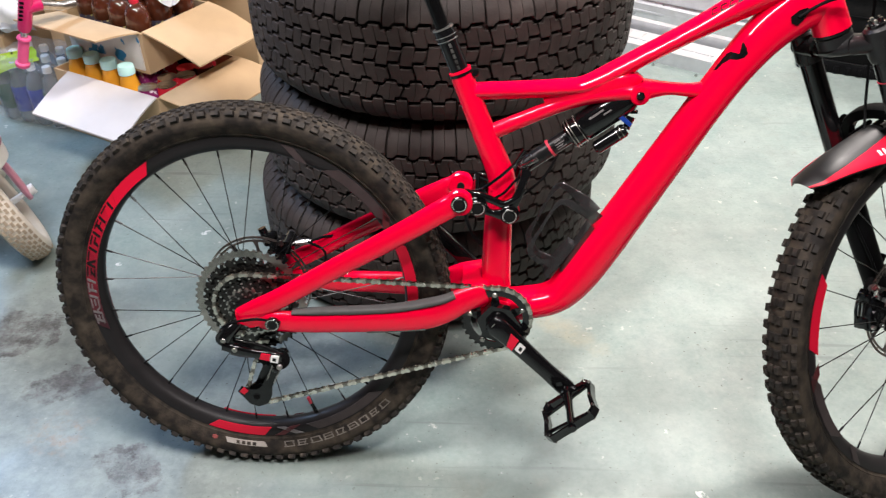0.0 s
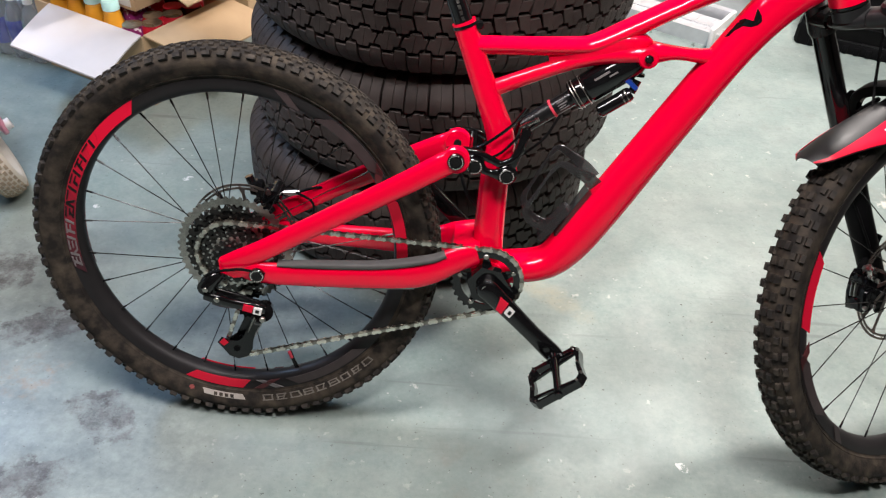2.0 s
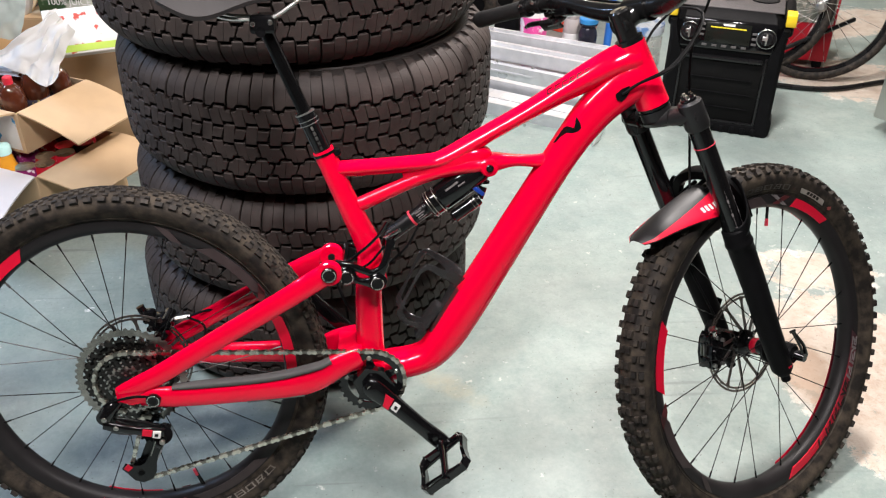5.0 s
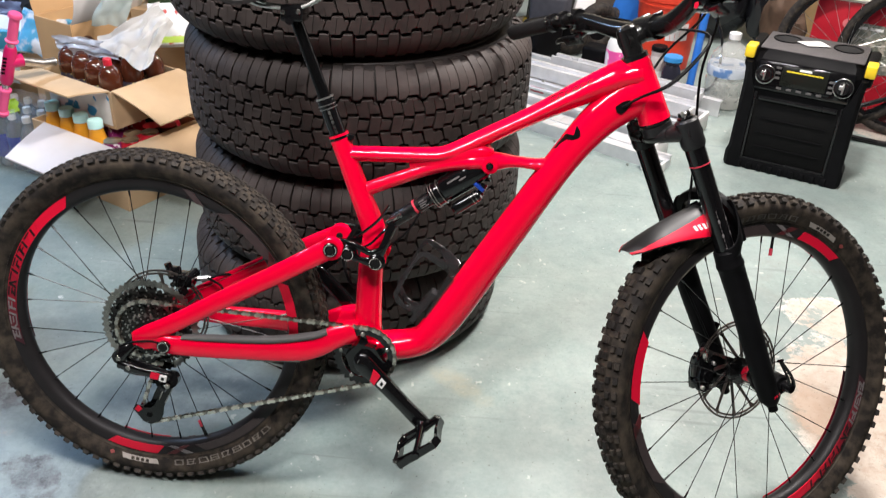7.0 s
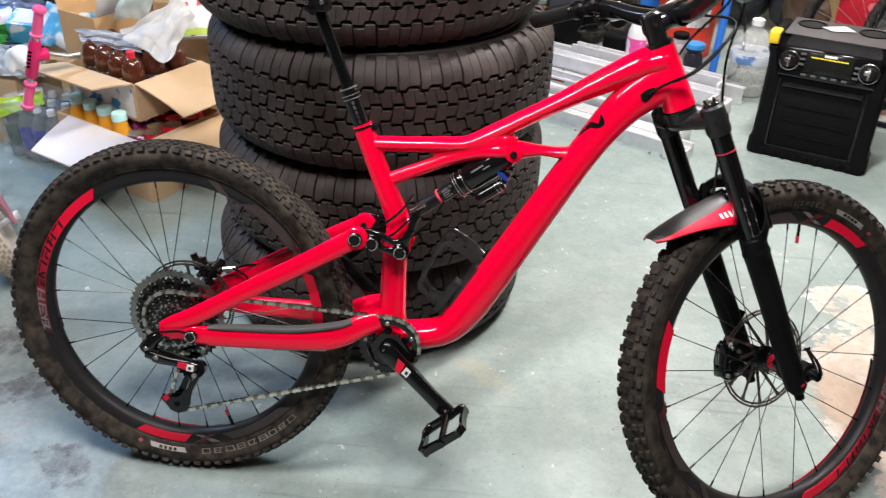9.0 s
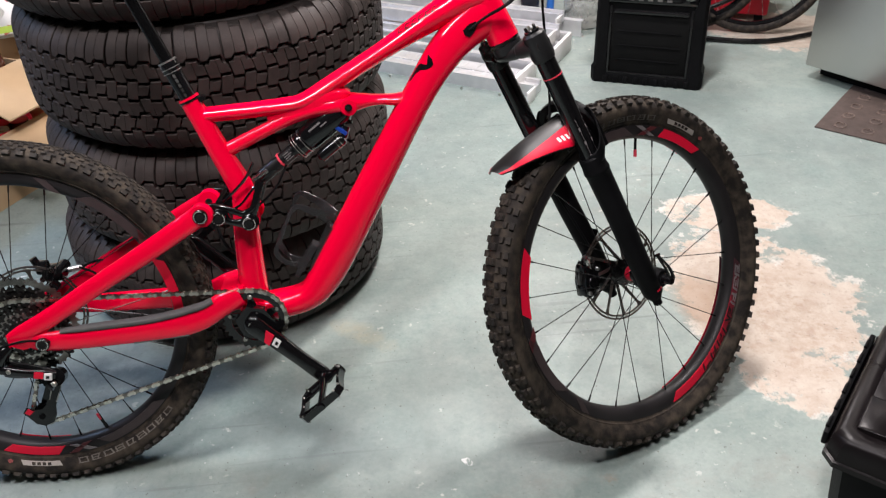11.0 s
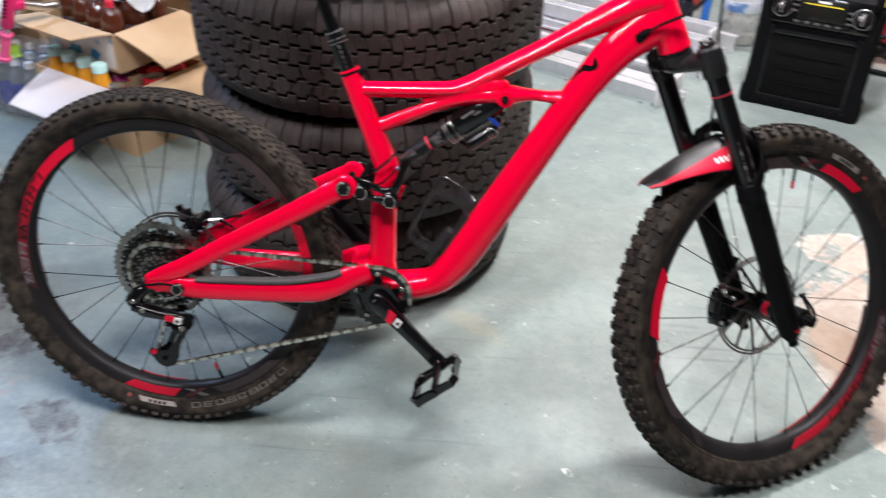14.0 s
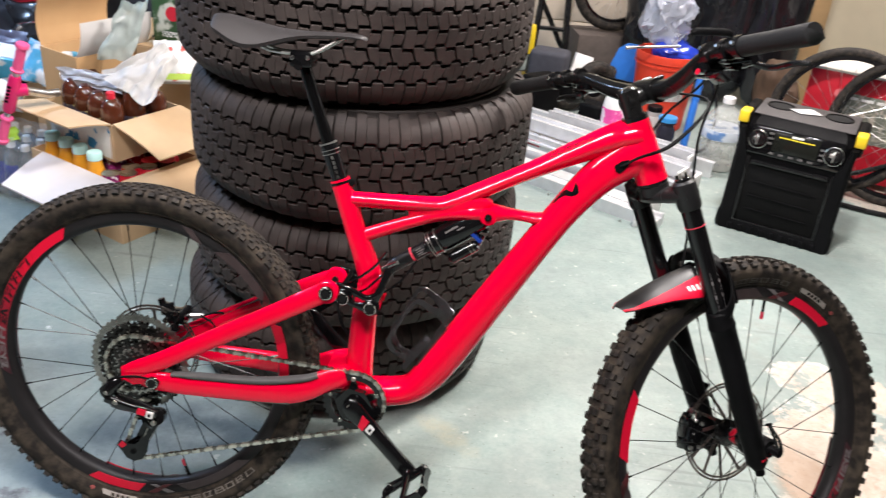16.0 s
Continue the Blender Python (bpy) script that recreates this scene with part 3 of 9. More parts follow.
for y in (-1, 1):
    bm = bmesh.new()
    sweep(bm, [(0.030, 0.081 * y, 0.344, 0.016, 0.0075), (0.055, 0.081 * y, 0.342, 0.0185, 0.009), (0.10, 0.079 * y, 0.340, 0.0195, 0.010), (0.20, 0.074 * y, 0.341, 0.0205, 0.0105),
               (0.29, 0.066 * y, 0.343, 0.0225, 0.011), (0.335, 0.058 * y, 0.352, 0.023, 0.012), (0.375, 0.050 * y, 0.372, 0.022, 0.013), (0.412, 0.043 * y, 0.385, 0.02, 0.012)],
          seg=22, power=3.0)
    stay_of[y] = part("chainstay", bm, RED, bike, "glossy red chainstay")
    bm = bmesh.new()
    sweep(bm, [(-0.004, 0.083 * y, 0.352, 0.013, 0.006), (0.02, 0.082 * y, 0.362, 0.0175, 0.008), (0.07, 0.079 * y, 0.387, 0.0175, 0.0095), (0.165, 0.073 * y, 0.441, 0.0175, 0.010),
               (0.28, 0.066 * y if y < 0 else 0.055, 0.505, 0.0185, 0.0105), (0.345, -0.062 if y < 0 else 0.032, 0.543, 0.019, 0.0105), (0.372, -0.061 if y < 0 else 0.024, 0.557, 0.0185, 0.0095)], seg=22, power=2.8)
    disc_y(bm, (0.368, 0.555), 0.0215, -0.070 if y < 0 else 0.014, -0.054 if y < 0 else 0.030, 24, 0.002)
    plate(bm, [(-0.012, 0.362), (-0.010, 0.340), (0.012, 0.330), (0.040, 0.336), (0.040, 0.362), (0.012, 0.376)], min(0.076 * y, 0.086 * y), max(0.076 * y, 0.086 * y))
    part("seatstay", bm, RED, bike, "glossy red seatstay")
chainstay = stay_of[-1]
bm = bmesh.new()
sweep(bm, [(0.085, -0.0802, 0.360, 0.0030, 0.0095), (0.14, -0.0778, 0.3610, 0.0055, 0.0102), (0.25, -0.0705, 0.3640, 0.0060, 0.0110), (0.33, -0.060, 0.3745, 0.0055, 0.0118),
           (0.36, -0.055, 0.384, 0.005, 0.011)], power=3)
sweep(bm, [(0.21, -0.0735, 0.3225, 0.0025, 0.0085), (0.31, -0.064, 0.3245, 0.0025, 0.0095)], power=3, steps=1)
part("chainstay_guard", bm, GREY_RUBBER, chainstay, "grey rubber chain guard")


def pivot_bolt(parent, x, z, y, r=0.0125):
    """Black bolt head with a ring of fine bright marks and a black hexagon for its shaded recess."""
    bm = bmesh.new()
    disc_y(bm, (x, z), r, y - 0.004, y + 0.004, 28, 0.0012)
    bolt = part("pivot_bolt", bm, GLOSS, parent, "black pivot bolt with a silver edge")
    bm = bmesh.new()
    for k in range(20):
        a = 2 * math.pi * k / 20
        if k % 10 != 3 and r > 0.01:
            disc_y(bm, (x + r * 0.80 * math.cos(a), z + r * 0.80 * math.sin(a)), 0.0010, y - 0.0044, y - 0.003, 5)
    if r > 0.01:
        part("bolt_mark", bm, mat("pale_print", (0.45, 0.43, 0.40), 0.4, vary=0.1), bolt)
    # raised black hexagon stands in for the shade inside the bolt head
    bm = bmesh.new()
    disc_y(bm, (x, z), r * 0.58, y - 0.0046, y - 0.003, 6)
    part("socket_shade", bm, mat("deep_black", (0.002, 0.002, 0.002), 0.5, vary=0.1), bolt)


pivot_bolt(bike, 0.053, 0.342, -0.0935, 0.0125)
pivot_bolt(bike, 0.368, 0.555, -0.0720, 0.0135)
pivot_bolt(bike, 0.397, 0.545, -0.0600, 0.0135)
pivot_bolt(bike, 0.449, 0.530, -0.0560, 0.0135)
pivot_bolt(bike, 0.646, 0.722, -0.0325, 0.0065)
# black disc in place of the dark inside the left pivot
bm = bmesh.new()
disc_y(bm, (0.368, 0.555), 0.0062, 0.010, 0.0148, 16)
part("left_hole_shade", bm, MATS["deep_black"], bike)

# rocker link: two slim plates, a bridge and the shock yoke
for y in (-1, 1):
    y0, y1 = sorted((0.042 * y, 0.053 * y))
    bm = bmesh.new()
    sweep(bm, [(0.352, 0.0475 * y, 0.566, 0.0035, 0.004), (0.372, 0.0475 * y, 0.565, 0.0065, 0.005), (0.400, 0.0475 * y, 0.562, 0.0065, 0.0055), (0.425, 0.0475 * y, 0.552, 0.0060, 0.0055),
               (0.440, 0.0475 * y, 0.547, 0.0060, 0.0055), (0.458, 0.0470 * y, 0.556, 0.0055, 0.005), (0.472, 0.0450 * y, 0.574, 0.0045, 0.004)], seg=16, power=2.6)
    sweep(bm, [(0.380, 0.0475 * y, 0.546, 0.0120, 0.005), (0.397, 0.0475 * y, 0.544, 0.0150, 0.0055), (0.416, 0.0475 * y, 0.533, 0.0060, 0.0055), (0.436, 0.0475 * y, 0.529, 0.0100, 0.0055),
               (0.449, 0.0475 * y, 0.530, 0.0170, 0.0055), (0.460, 0.0475 * y, 0.530, 0.0130, 0.004)], seg=20, power=2.6)
    for x_, z_ in ((0.397, 0.545), (0.449, 0.530)):
        disc_y(bm, (x_, z_), 0.0165, y0, y1, 24, 0.002)
    sweep(bm, [(0.446, 0.046 * y, 0.536, 0.012, 0.005), (0.460, 0.046 * y, 0.556, 0.0080, 0.0055), (0.470, 0.043 * y, 0.584, 0.0070, 0.0055), (0.475, 0.040 * y, 0.602, 0.0090, 0.005)], seg=18, power=2.6)
    link_ob = part("rocker_link", bm, GLOSS, bike, "glossy black rocker link plate")
bm = bmesh.new()
rod(bm, (0.395, -0.043, 0.566), (0.395, 0.043, 0.566), 0.005, 10)
part("link_bridge", bm, GLOSS, link_ob)
bm = bmesh.new()
rod(bm, (0.474, -0.046, 0.598), (0.474, 0.046, 0.598), 0.0075, 16)
part("shock_pin", bm, GLOSS, link_ob)
# hose and cable loop wrapped round the foot of the seat tube
bm = bmesh.new()
pipe(bm, [(0.470, -0.050, 0.640), (0.452, -0.046, 0.612), (0.425, -0.040, 0.585), (0.398, -0.034, 0.565), (0.378, -0.02, 0.560)], 0.0026, 8)
pipe(bm, [(0.488, -0.030, 0.612), (0.462, -0.040, 0.590), (0.440, -0.044, 0.566), (0.424, -0.046, 0.556)], 0.0022, 8)
part("hose", bm, GLOSS, bike, "black hose at the shock")
bm = bmesh.new()
for k in range(12):
    q = Vector((0.464 + 0.0024 * k, -0.040, 0.606 + 0.0013 * k))
    pipe(bm, [q, q + Vector((0.0012, 0, 0.0007))], 0.0034, 8)
part("spring_sleeve", bm, STEEL, bike, "silver ribbed cable end")
SA, SB = Vector((0.474, 0, 0.598)), Vector((0.646, 0, 0.722))
SD = (SB - SA).normalized()
bm = bmesh.new()
rod(bm, SA, SA + SD * 0.09, 0.0135, 20)
pipe(bm, [SA - SD * 0.005, SA + SD * 0.02], 0.011, 16)
shock = part("shock", bm, BLACK, bike, "black rear air shock with reservoir")
bm = bmesh.new()
pipe(bm, [SA + SD * 0.085, SA + SD * 0.089, SA + SD * 0.105, SA + SD * 0.109], [0.021, 0.0235, 0.0235, 0.022], 24, 1)
pipe(bm, [SA + SD * 0.109, SA + SD * 0.113, SA + SD * 0.17, SA + SD * 0.195, SA + SD * 0.212], [0.022, 0.0245, 0.0245, 0.023, 0.014], 24, 1)
part("air_can", bm, GLOSS, shock, "black glossy air can")
bm = bmesh.new()
for d in (0.089, 0.094, 0.106):
    pipe(bm, [SA + SD * d, SA + SD * (d + 0.0012)], 0.0248, 24)
part("can_ring", bm, COG, shock, "silver rings")
bm = bmesh.new()
pipe(bm, [SA + SD * 0.048, SA + SD * 0.052], 0.0152, 20)
part("travel_ring", bm, PINKRING, shock, "red rubber travel ring")
RD = Vector((SD.z, 0, -SD.x))
bm = bmesh.new()
o = RD * 0.0385 + Vector((0, -0.012, 0))
pipe(bm, [SA + SD * 0.108 + o, SA + SD * 0.112 + o, SA + SD * 0.162 + o, SA + SD * 0.166 + o], [0.008, 0.0112, 0.0112, 0.009], 18, 1)
box(bm, tuple(SA + SD * 0.183 + o * 0.25 - Vector((0.010, 0.006, 0.010))), tuple(SA + SD * 0.183 + o * 0.75 + Vector((0.010, 0.012, 0.010))), 0.004)
pipe(bm, [SA + SD * 0.166 + o, SA + SD * 0.183 + o * 0.7], [0.006, 0.007], 10, 1)
part("reservoir", bm, GLOSS, shock, "slim black reservoir")
for d in (0.150, 0.157):
    bm = bmesh.new()
    pipe(bm, [SA + SD * d + o, SA + SD * (d + 0.002) + o], 0.0118, 18)
    part("reservoir_ring", bm, COG, shock, "silver ring")
bm = bmesh.new()
q = SA + SD * 0.172 + o * 0.62
box(bm, (-0.013, -0.012, -0.0035), (0.013, 0.004, 0.0035), 0.0015, Matrix.Translation(q) @ pose(0, 0, 0, 0, 38, 0))
part("lever", bm, BLUE, shock, "blue shock lever")
for k, (u, v, w, hgt) in enumerate([(0.128, -0.010, 0.026, 0.003), (0.150, -0.004, 0.014, 0.0022), (0.060, -0.006, 0.012, 0.0018), (0.060, -0.002, 0.016, 0.0016), (0.060, 0.002, 0.012, 0.0016), (0.060, 0.006, 0.016, 0.0012)]):
    bm = bmesh.new()
    q = SA + SD * u + RD * v
    out = 0.0252 if u > 0.1 else 0.0142
    e = SD * w
    yy = -math.sqrt(max(out ** 2 - v ** 2, 1e-6)) - 0.0004
    plate(bm, [(q.x, q.z), (q.x + e.x, q.z + e.z), (q.x + e.x - RD.x * hgt, q.z + e.z - RD.z * hgt), (q.x - RD.x * hgt, q.z - RD.z * hgt)], yy, yy + 0.002)
    part("print_bar", bm, DECAL_GREY, shock, "tiny white print bar")

# saddle and seatpost
PA, PB = Vector((0.3665, 0, 0.752)), Vector((0.289, 0, 0.951))
PD = (PB - PA).normalized()
bm = bmesh.new()
pipe(bm, [PA - PD * 0.03, PA + PD * 0.05], 0.0150, 22)
pipe(bm, [PA + PD * 0.05, PA + PD * 0.053, PA + PD * 0.07, PA + PD * 0.073], [0.0150, 0.0162, 0.0162, 0.0152], 22, 1)
post = part("seatpost", bm, GLOSS, bike, "black dropper seatpost")
bm = bmesh.new()
rod(bm, PA + PD * 0.06, PB, 0.0112, 20)
part("stanchion", bm, mat("black_coated_post", (0.003, 0.003, 0.0032), 0.12, vary=0.15, scale=40, spec=0.25), post, "black coated inner post")
bm = bmesh.new()
for d in (0.052, 0.0590, 0.0705):
    pipe(bm, [PA + PD * d, PA + PD * (d + (0.0025 if d > 0.07 else 0.0012))], 0.0168, 22)
for k in range(5):
    q = PA + PD * (0.006 + 0.009 * k)
    plate(bm, [(q.x, q.z), (q.x + 0.004, q.z + 0.0015), (q.x + 0.0015, q.z + 0.0075), (q.x - 0.0025, q.z + 0.006)], -0.0158, -0.0140)
part("collar_ring", bm, STEEL, post, "silver collar lines and print bars")
bm = bmesh.new()
box(bm, (0.266, -0.026, 0.950), (0.306, 0.026, 0.979), 0.005)
rod(bm, (0.283, -0.026, 0.953), (0.283, 0.026, 0.953), 0.008, 14)
head_ob = part("post_head", bm, GLOSS, post)
for x, z in ((0.272, 0.966), (0.299, 0.968)):
    bm = bmesh.new()
    disc_y(bm, (x, z), 0.0042, -0.0290, -0.0255, 12, 0.001)
    part("clamp_bolt", bm, STEEL, head_ob, "silver clamp bolt")
for y in (-0.021, 0.021):
    bm = bmesh.new()
    pipe(bm, [(0.190, y * 0.9, 0.995), (0.225, y, 0.976), (0.27, y, 0.973), (0.305, y, 0.976), (0.345, y * 0.6, 1.000), (0.362, y * 0.2, 1.009)], 0.0034, 8)
    part("rail", bm, STEEL, post, "silver saddle rail")
bm = bmesh.new()
saddle_rows = [(0.126, 1.028, 0.030, 0.014), (0.138, 1.030, 0.062, 0.028), (0.165, 1.028, 0.070, 0.036), (0.20, 1.022, 0.066, 0.036), (0.24, 1.016, 0.051, 0.031),
               (0.28, 1.0145, 0.035, 0.025), (0.32, 1.016, 0.026, 0.021), (0.36, 1.018, 0.021, 0.017), (0.388, 1.017, 0.016, 0.012), (0.398, 1.013, 0.009, 0.007)]
rings = []
for x, top, wid, deep in [tuple(r) for r in smooth_path(saddle_rows, 4)]:
    ring = []
    for k in range(24):
        a = 2 * math.pi * k / 24
        c, s = math.cos(a), math.sin(a)
        y = wid * s
        droop = 0.007 + 0.033 * math.exp(-((x - 0.19) / 0.062) ** 2)
        if c >= 0:
            z = top - droop * (abs(s) ** 2.6) - 0.002 * (1 - abs(s))
        else:
            z = top - droop * (abs(s) ** 1.2) - deep * 0.46 * min(1, (-c) ** 0.5)
        ring.append(Vector((x, y, z)))
    rings.append(ring)
ring_strip(bm, rings)
part("saddle", bm, mat("saddle_cover", (0.021, 0.0185, 0.0185), 0.5, vary=0.12, scale=40, bump=0.2, bump_scale=700), bike, "black padded saddle")


# ---- wheels: built about their own hub in the x-z plane ----
def torus_knobs(bm, rows, R):
    """Rubber blocks on a tyre: rows of angle offset, count, centre y, half length, half width, height, lean."""
    for off, count, yc, hl, hw, hh, slope in rows:
        for k in range(count):
            a = 2 * math.pi * (k + off) / count
            base = R - (abs(yc) / 0.033) ** 2 * 0.0145
            n = Vector((0, slope, math.sqrt(max(0.05, 1 - slope * slope))))
            t = Vector((0, n.z, -n.y))
            c0 = Vector((0, yc, base))
            pts = []
            for s, (dl, dw) in ((0, (1, 1)), (1, (0.82, 0.8))):
                for sx, sy in ((-1, -1), (1, -1), (1, 1), (-1, 1)):
                    pts.append(c0 + Vector((sx * hl * dl, 0, 0)) + t * (sy * hw * dw) + n * (hh * s - 0.002 * (1 - s)))
            rot = Matrix.Rotation(math.pi / 2 - a, 4, "Y")
            v = [bm.verts.new(rot @ p) for p in pts]
            for f in ((4, 5, 6, 7), (0, 1, 5, 4), (1, 2, 6, 5), (2, 3, 7, 6), (3, 0, 4, 7)):
                bm.faces.new([v[i] for i in f])

def rim_arc(bm, a0, a1, r0, r1, y, skew=0.0, face=-1, y_out=None):
    """A thin decal on a wheel's flank between two angles, in degrees; y_out where its outer edge stands further out."""
    n = max(2, int(abs(a1 - a0) / 3) + 1)
    y_out = y if y_out is None else y_out
    rings = []
    for k in range(n + 1):
        a, b = radians(a0 + (a1 - a0) * k / n), radians(a0 + skew + (a1 - a0) * k / n)
        i, o = Vector((r0 * math.cos(a), y, r0 * math.sin(a))), Vector((r1 * math.cos(b), y_out, r1 * math.sin(b)))
        t = Vector((0, face * 0.0012, 0))
        rings.append([i, o, o + t, i + t])
    ring_strip(bm, rings)


def wall_y(r, rc, w):
    """Half width of a bike tyre at radius r, on its flank."""
    c = (r - rc) / ((rc - 0.292) * 1.9)
    return w * math.sqrt(max(0.0, 1 - c * c)) * (1 - 0.42 * (max(0.0, -c) / 0.47) ** 1.3)


def wheel(name, m, label, knob_rows, R, spin, rotor_r, spokes, phase, valve, cassette=False):
    """Tyre, rim, 28 spokes, hub and disc rotor, placed by m."""
    w = 0.0335
    bm = bmesh.new()
    prof = [(0.2935, -0.0192), (0.287, -0.0190), (0.280, -0.0176), (0.2735, -0.0120), (0.2705, -0.004), (0.2705, 0.004), (0.2735, 0.0120), (0.280, 0.0176), (0.287, 0.0190),
            (0.2935, 0.0192), (0.2965, 0.0192), (0.2965, 0.0165), (0.285, 0.0150), (0.285, -0.0150), (0.2965, -0.0165), (0.2965, -0.0192)]
    torus_profile(bm, prof, 108)
    rim = part(name, bm, CARBON, bike, label)
    rim.matrix_basis = m
    bm = bmesh.new()
    rc = (R + 0.294) / 2 + 0.002
    prof = []
    for k in range(22):
        a = radians(-118 + 236 * k / 21)
        rr = rc + (R - rc) * math.cos(a) if math.cos(a) > 0 else rc + (rc - 0.292) * math.cos(a) * 1.9
        prof.append((max(rr, 0.2945), w * math.sin(a) * (1 - 0.42 * (max(0.0, -math.cos(a)) / 0.47) ** 1.3)))
    prof += [(0.2945, 0.0125), (0.2945, -0.0125)]
    torus_profile(bm, prof, 120)
    tyre = part("tyre", bm, RUBBER, rim, "dusty black knobbly tyre")
    bm = bmesh.new()
    torus_knobs(bm, knob_rows, R)
    part("tread", bm, KNOB, tyre, "blocky rubber tread knobs")
    # moulded ring and pale print bars on the tyre wall
    bm = bmesh.new()
    torus_profile(bm, [(q, -wall_y(q, rc, w) - d) for q, d in ((0.3000, -0.001), (0.3010, 0.0011), (0.3025, 0.0011), (0.3035, -0.001))], 120)
    part("bead_ring", bm, RUBBER, tyre)

    def print_arc(bm, a0, a1, r0, r1, skew=0.0, lift=0.0):
        rim_arc(bm, a0, a1, r0, r1, -wall_y(r0, rc, w) - lift + 0.0004, skew, -1, -wall_y(r1, rc, w) - lift + 0.0004)

    bm = bmesh.new()
    for k in range(9):
        a = spin + 152 + k * 4.9
        print_arc(bm, a, a + 3.6, 0.3060, 0.3072, 0.2)
        print_arc(bm, a, a + 3.6, 0.3143, 0.3155, 0.2)
        print_arc(bm, a, a + 0.5, 0.3060, 0.3155, 0.4)
        print_arc(bm, a + 3.0, a + 3.5, 0.3060, 0.3155, (0.4, -0.8, 0.9)[k % 3])
        if k % 2:
            print_arc(bm, a + 0.5, a + 3.0, 0.3100, 0.3112, 0.1)
    part("wall_print", bm, mat("tyre_print", (0.13, 0.115, 0.10), 0.7, vary=0.3, scale=60) if cassette else mat("faint_tyre_print", (0.072, 0.064, 0.057), 0.75, vary=0.4, scale=60), tyre, "raised grey tyre print as bars")
    bm = bmesh.new()
    print_arc(bm, spin + 131, spin + 145, 0.3065, 0.3145, 1.0)
    part("white_badge", bm, mat("aged_white_print", (0.34, 0.31, 0.28), 0.6, vary=0.2, scale=50), tyre, "worn white badge")
    bm = bmesh.new()
    for k in range(4):
        print_arc(bm, spin + 135 + 1.9 * k, spin + 136.2 + 1.9 * k, 0.3080, 0.3128, 0.2, 0.0012)
    part("badge_print", bm, KNOB, tyre, "dark bars on the badge")
    bm = bmesh.new()
    print_arc(bm, spin + 126.5, spin + 128.2, 0.3090, 0.3125)
    print_arc(bm, spin + 127.0, spin + 127.7, 0.3075, 0.3140, 0.0, 0.0005)
    part("red_star", bm, mat("dull_red_print", (0.22, 0.05, 0.045), 0.6, vary=0.2), tyre, "small dull red mark")
    # rim decals on both flanks
    for face in (-1, 1):
        y = 0.0192 * face
        dark_red = mat("dark_red_decal", (0.085, 0.018, 0.02), 0.4, vary=0.1)

        def sticker(material, pieces, label):
            bm = bmesh.new()
            for a0, a1, r0, r1, skew in pieces:
                rim_arc(bm, spin + a0, spin + a1, r0, r1, y, skew, face=face)
            part("decal", bm, material, rim, label)

        sticker(DECAL_RED, [(0, 17, 0.2765, 0.2950, -3.0)], "red rim decal")
        for k in range(9):
            fade = 1 - k / 9.5
            tint = mat("fading_red_decal_%d" % k, (0.016 + 0.60 * fade ** 1.6, 0.012 - 0.007 * fade, 0.014 + 0.014 * fade), 0.4, vary=0.06, scale=30)
            sticker(tint, [(17.15 + 5.9 * k, 23.0 + 5.9 * k, 0.2765, 0.2950, -3.0)], "red rim decal fading to charcoal")
        for k in range(8):
            a = 18.5 + k * 6.3
            bm = bmesh.new()
            strokes = [(a, a + 0.9, 0.2785, 0.2932, -1.0)]
            if k != 0:
                strokes.append((a + 3.6, a + 4.6, 0.2785, 0.2930 if k % 2 else 0.2865, (1.6, -1.6, -0.8)[k % 3]))
            strokes.append((a + 0.9, a + 4.6, 0.2908, 0.2932, -0.3))
            if k not in (0, 3):
                strokes.append((a + 0.9, a + 3.6, 0.2848, 0.2870, 0.2))
            if k in (4, 6, 7):
                strokes.append((a + 0.9, a + 4.4, 0.2785, 0.2808, 0.3))
            for a0, a1, r0, r1, skew in strokes:
                rim_arc(bm, spin + a0, spin + a1, r0, r1, y + 0.0010 * face, skew, face=face)
            part("lettering_bar", bm, mat("rim_ink", (0.006, 0.005, 0.0055), 0.45, vary=0.1) if k < 5 else DECAL_GREY, rim, "dark rim lettering as bars")
        sticker(DECAL_RED, [(127, 148, 0.2765, 0.2950, -3.0)], "red rim decal")
        sticker(DECAL_GREY, [(150, 153, 0.2765, 0.2950, 7.0)], "grey rim flash")
        sticker(dark_red, [(156, 159.5, 0.2765, 0.2950, -7.0)], "dark rim flash")
        sticker(mat("charcoal_decal", (0.044, 0.032, 0.032), 0.4, vary=0.2, scale=60), [(162, 192, 0.2775, 0.2940, 4.0)], "charcoal rim decal")
        sticker(DECAL_RED, [(236, 260, 0.2765, 0.2950, -3.0)], "red rim decal")
        sticker(dark_red, [(263, 267, 0.2765, 0.2950, 5.0)], "dark rim flash")
        sticker(mat("charcoal_decal", (0.044, 0.032, 0.032), 0.4, vary=0.2, scale=60), [(271, 296, 0.2775, 0.2940, -5.0), (301, 305, 0.2765, 0.2950, 6.0)], "charcoal rim decal")
    # spokes
    for k in range(spokes):
        side = 1 if k % 2 else -1
        rim_a = 2 * math.pi * k / spokes + radians(phase)
        cross = (1 if (k // 2) % 2 else -1) * radians(62)
        flange = Vector((0.024 * math.cos(rim_a + cross), 0.028 * side, 0.024 * math.sin(rim_a + cross)))
        end = Vector((0.2705 * math.cos(rim_a), 0.002 * side, 0.2705 * math.sin(rim_a)))
        bm = bmesh.new()
        d = (end - flange).normalized()
        rod(bm, flange, end - d * 0.012, 0.00095, 6)
        rod(bm, end - d * 0.013, end, 0.0019, 6)
        part("spoke", bm, BLACK, rim)
    bm = bmesh.new()
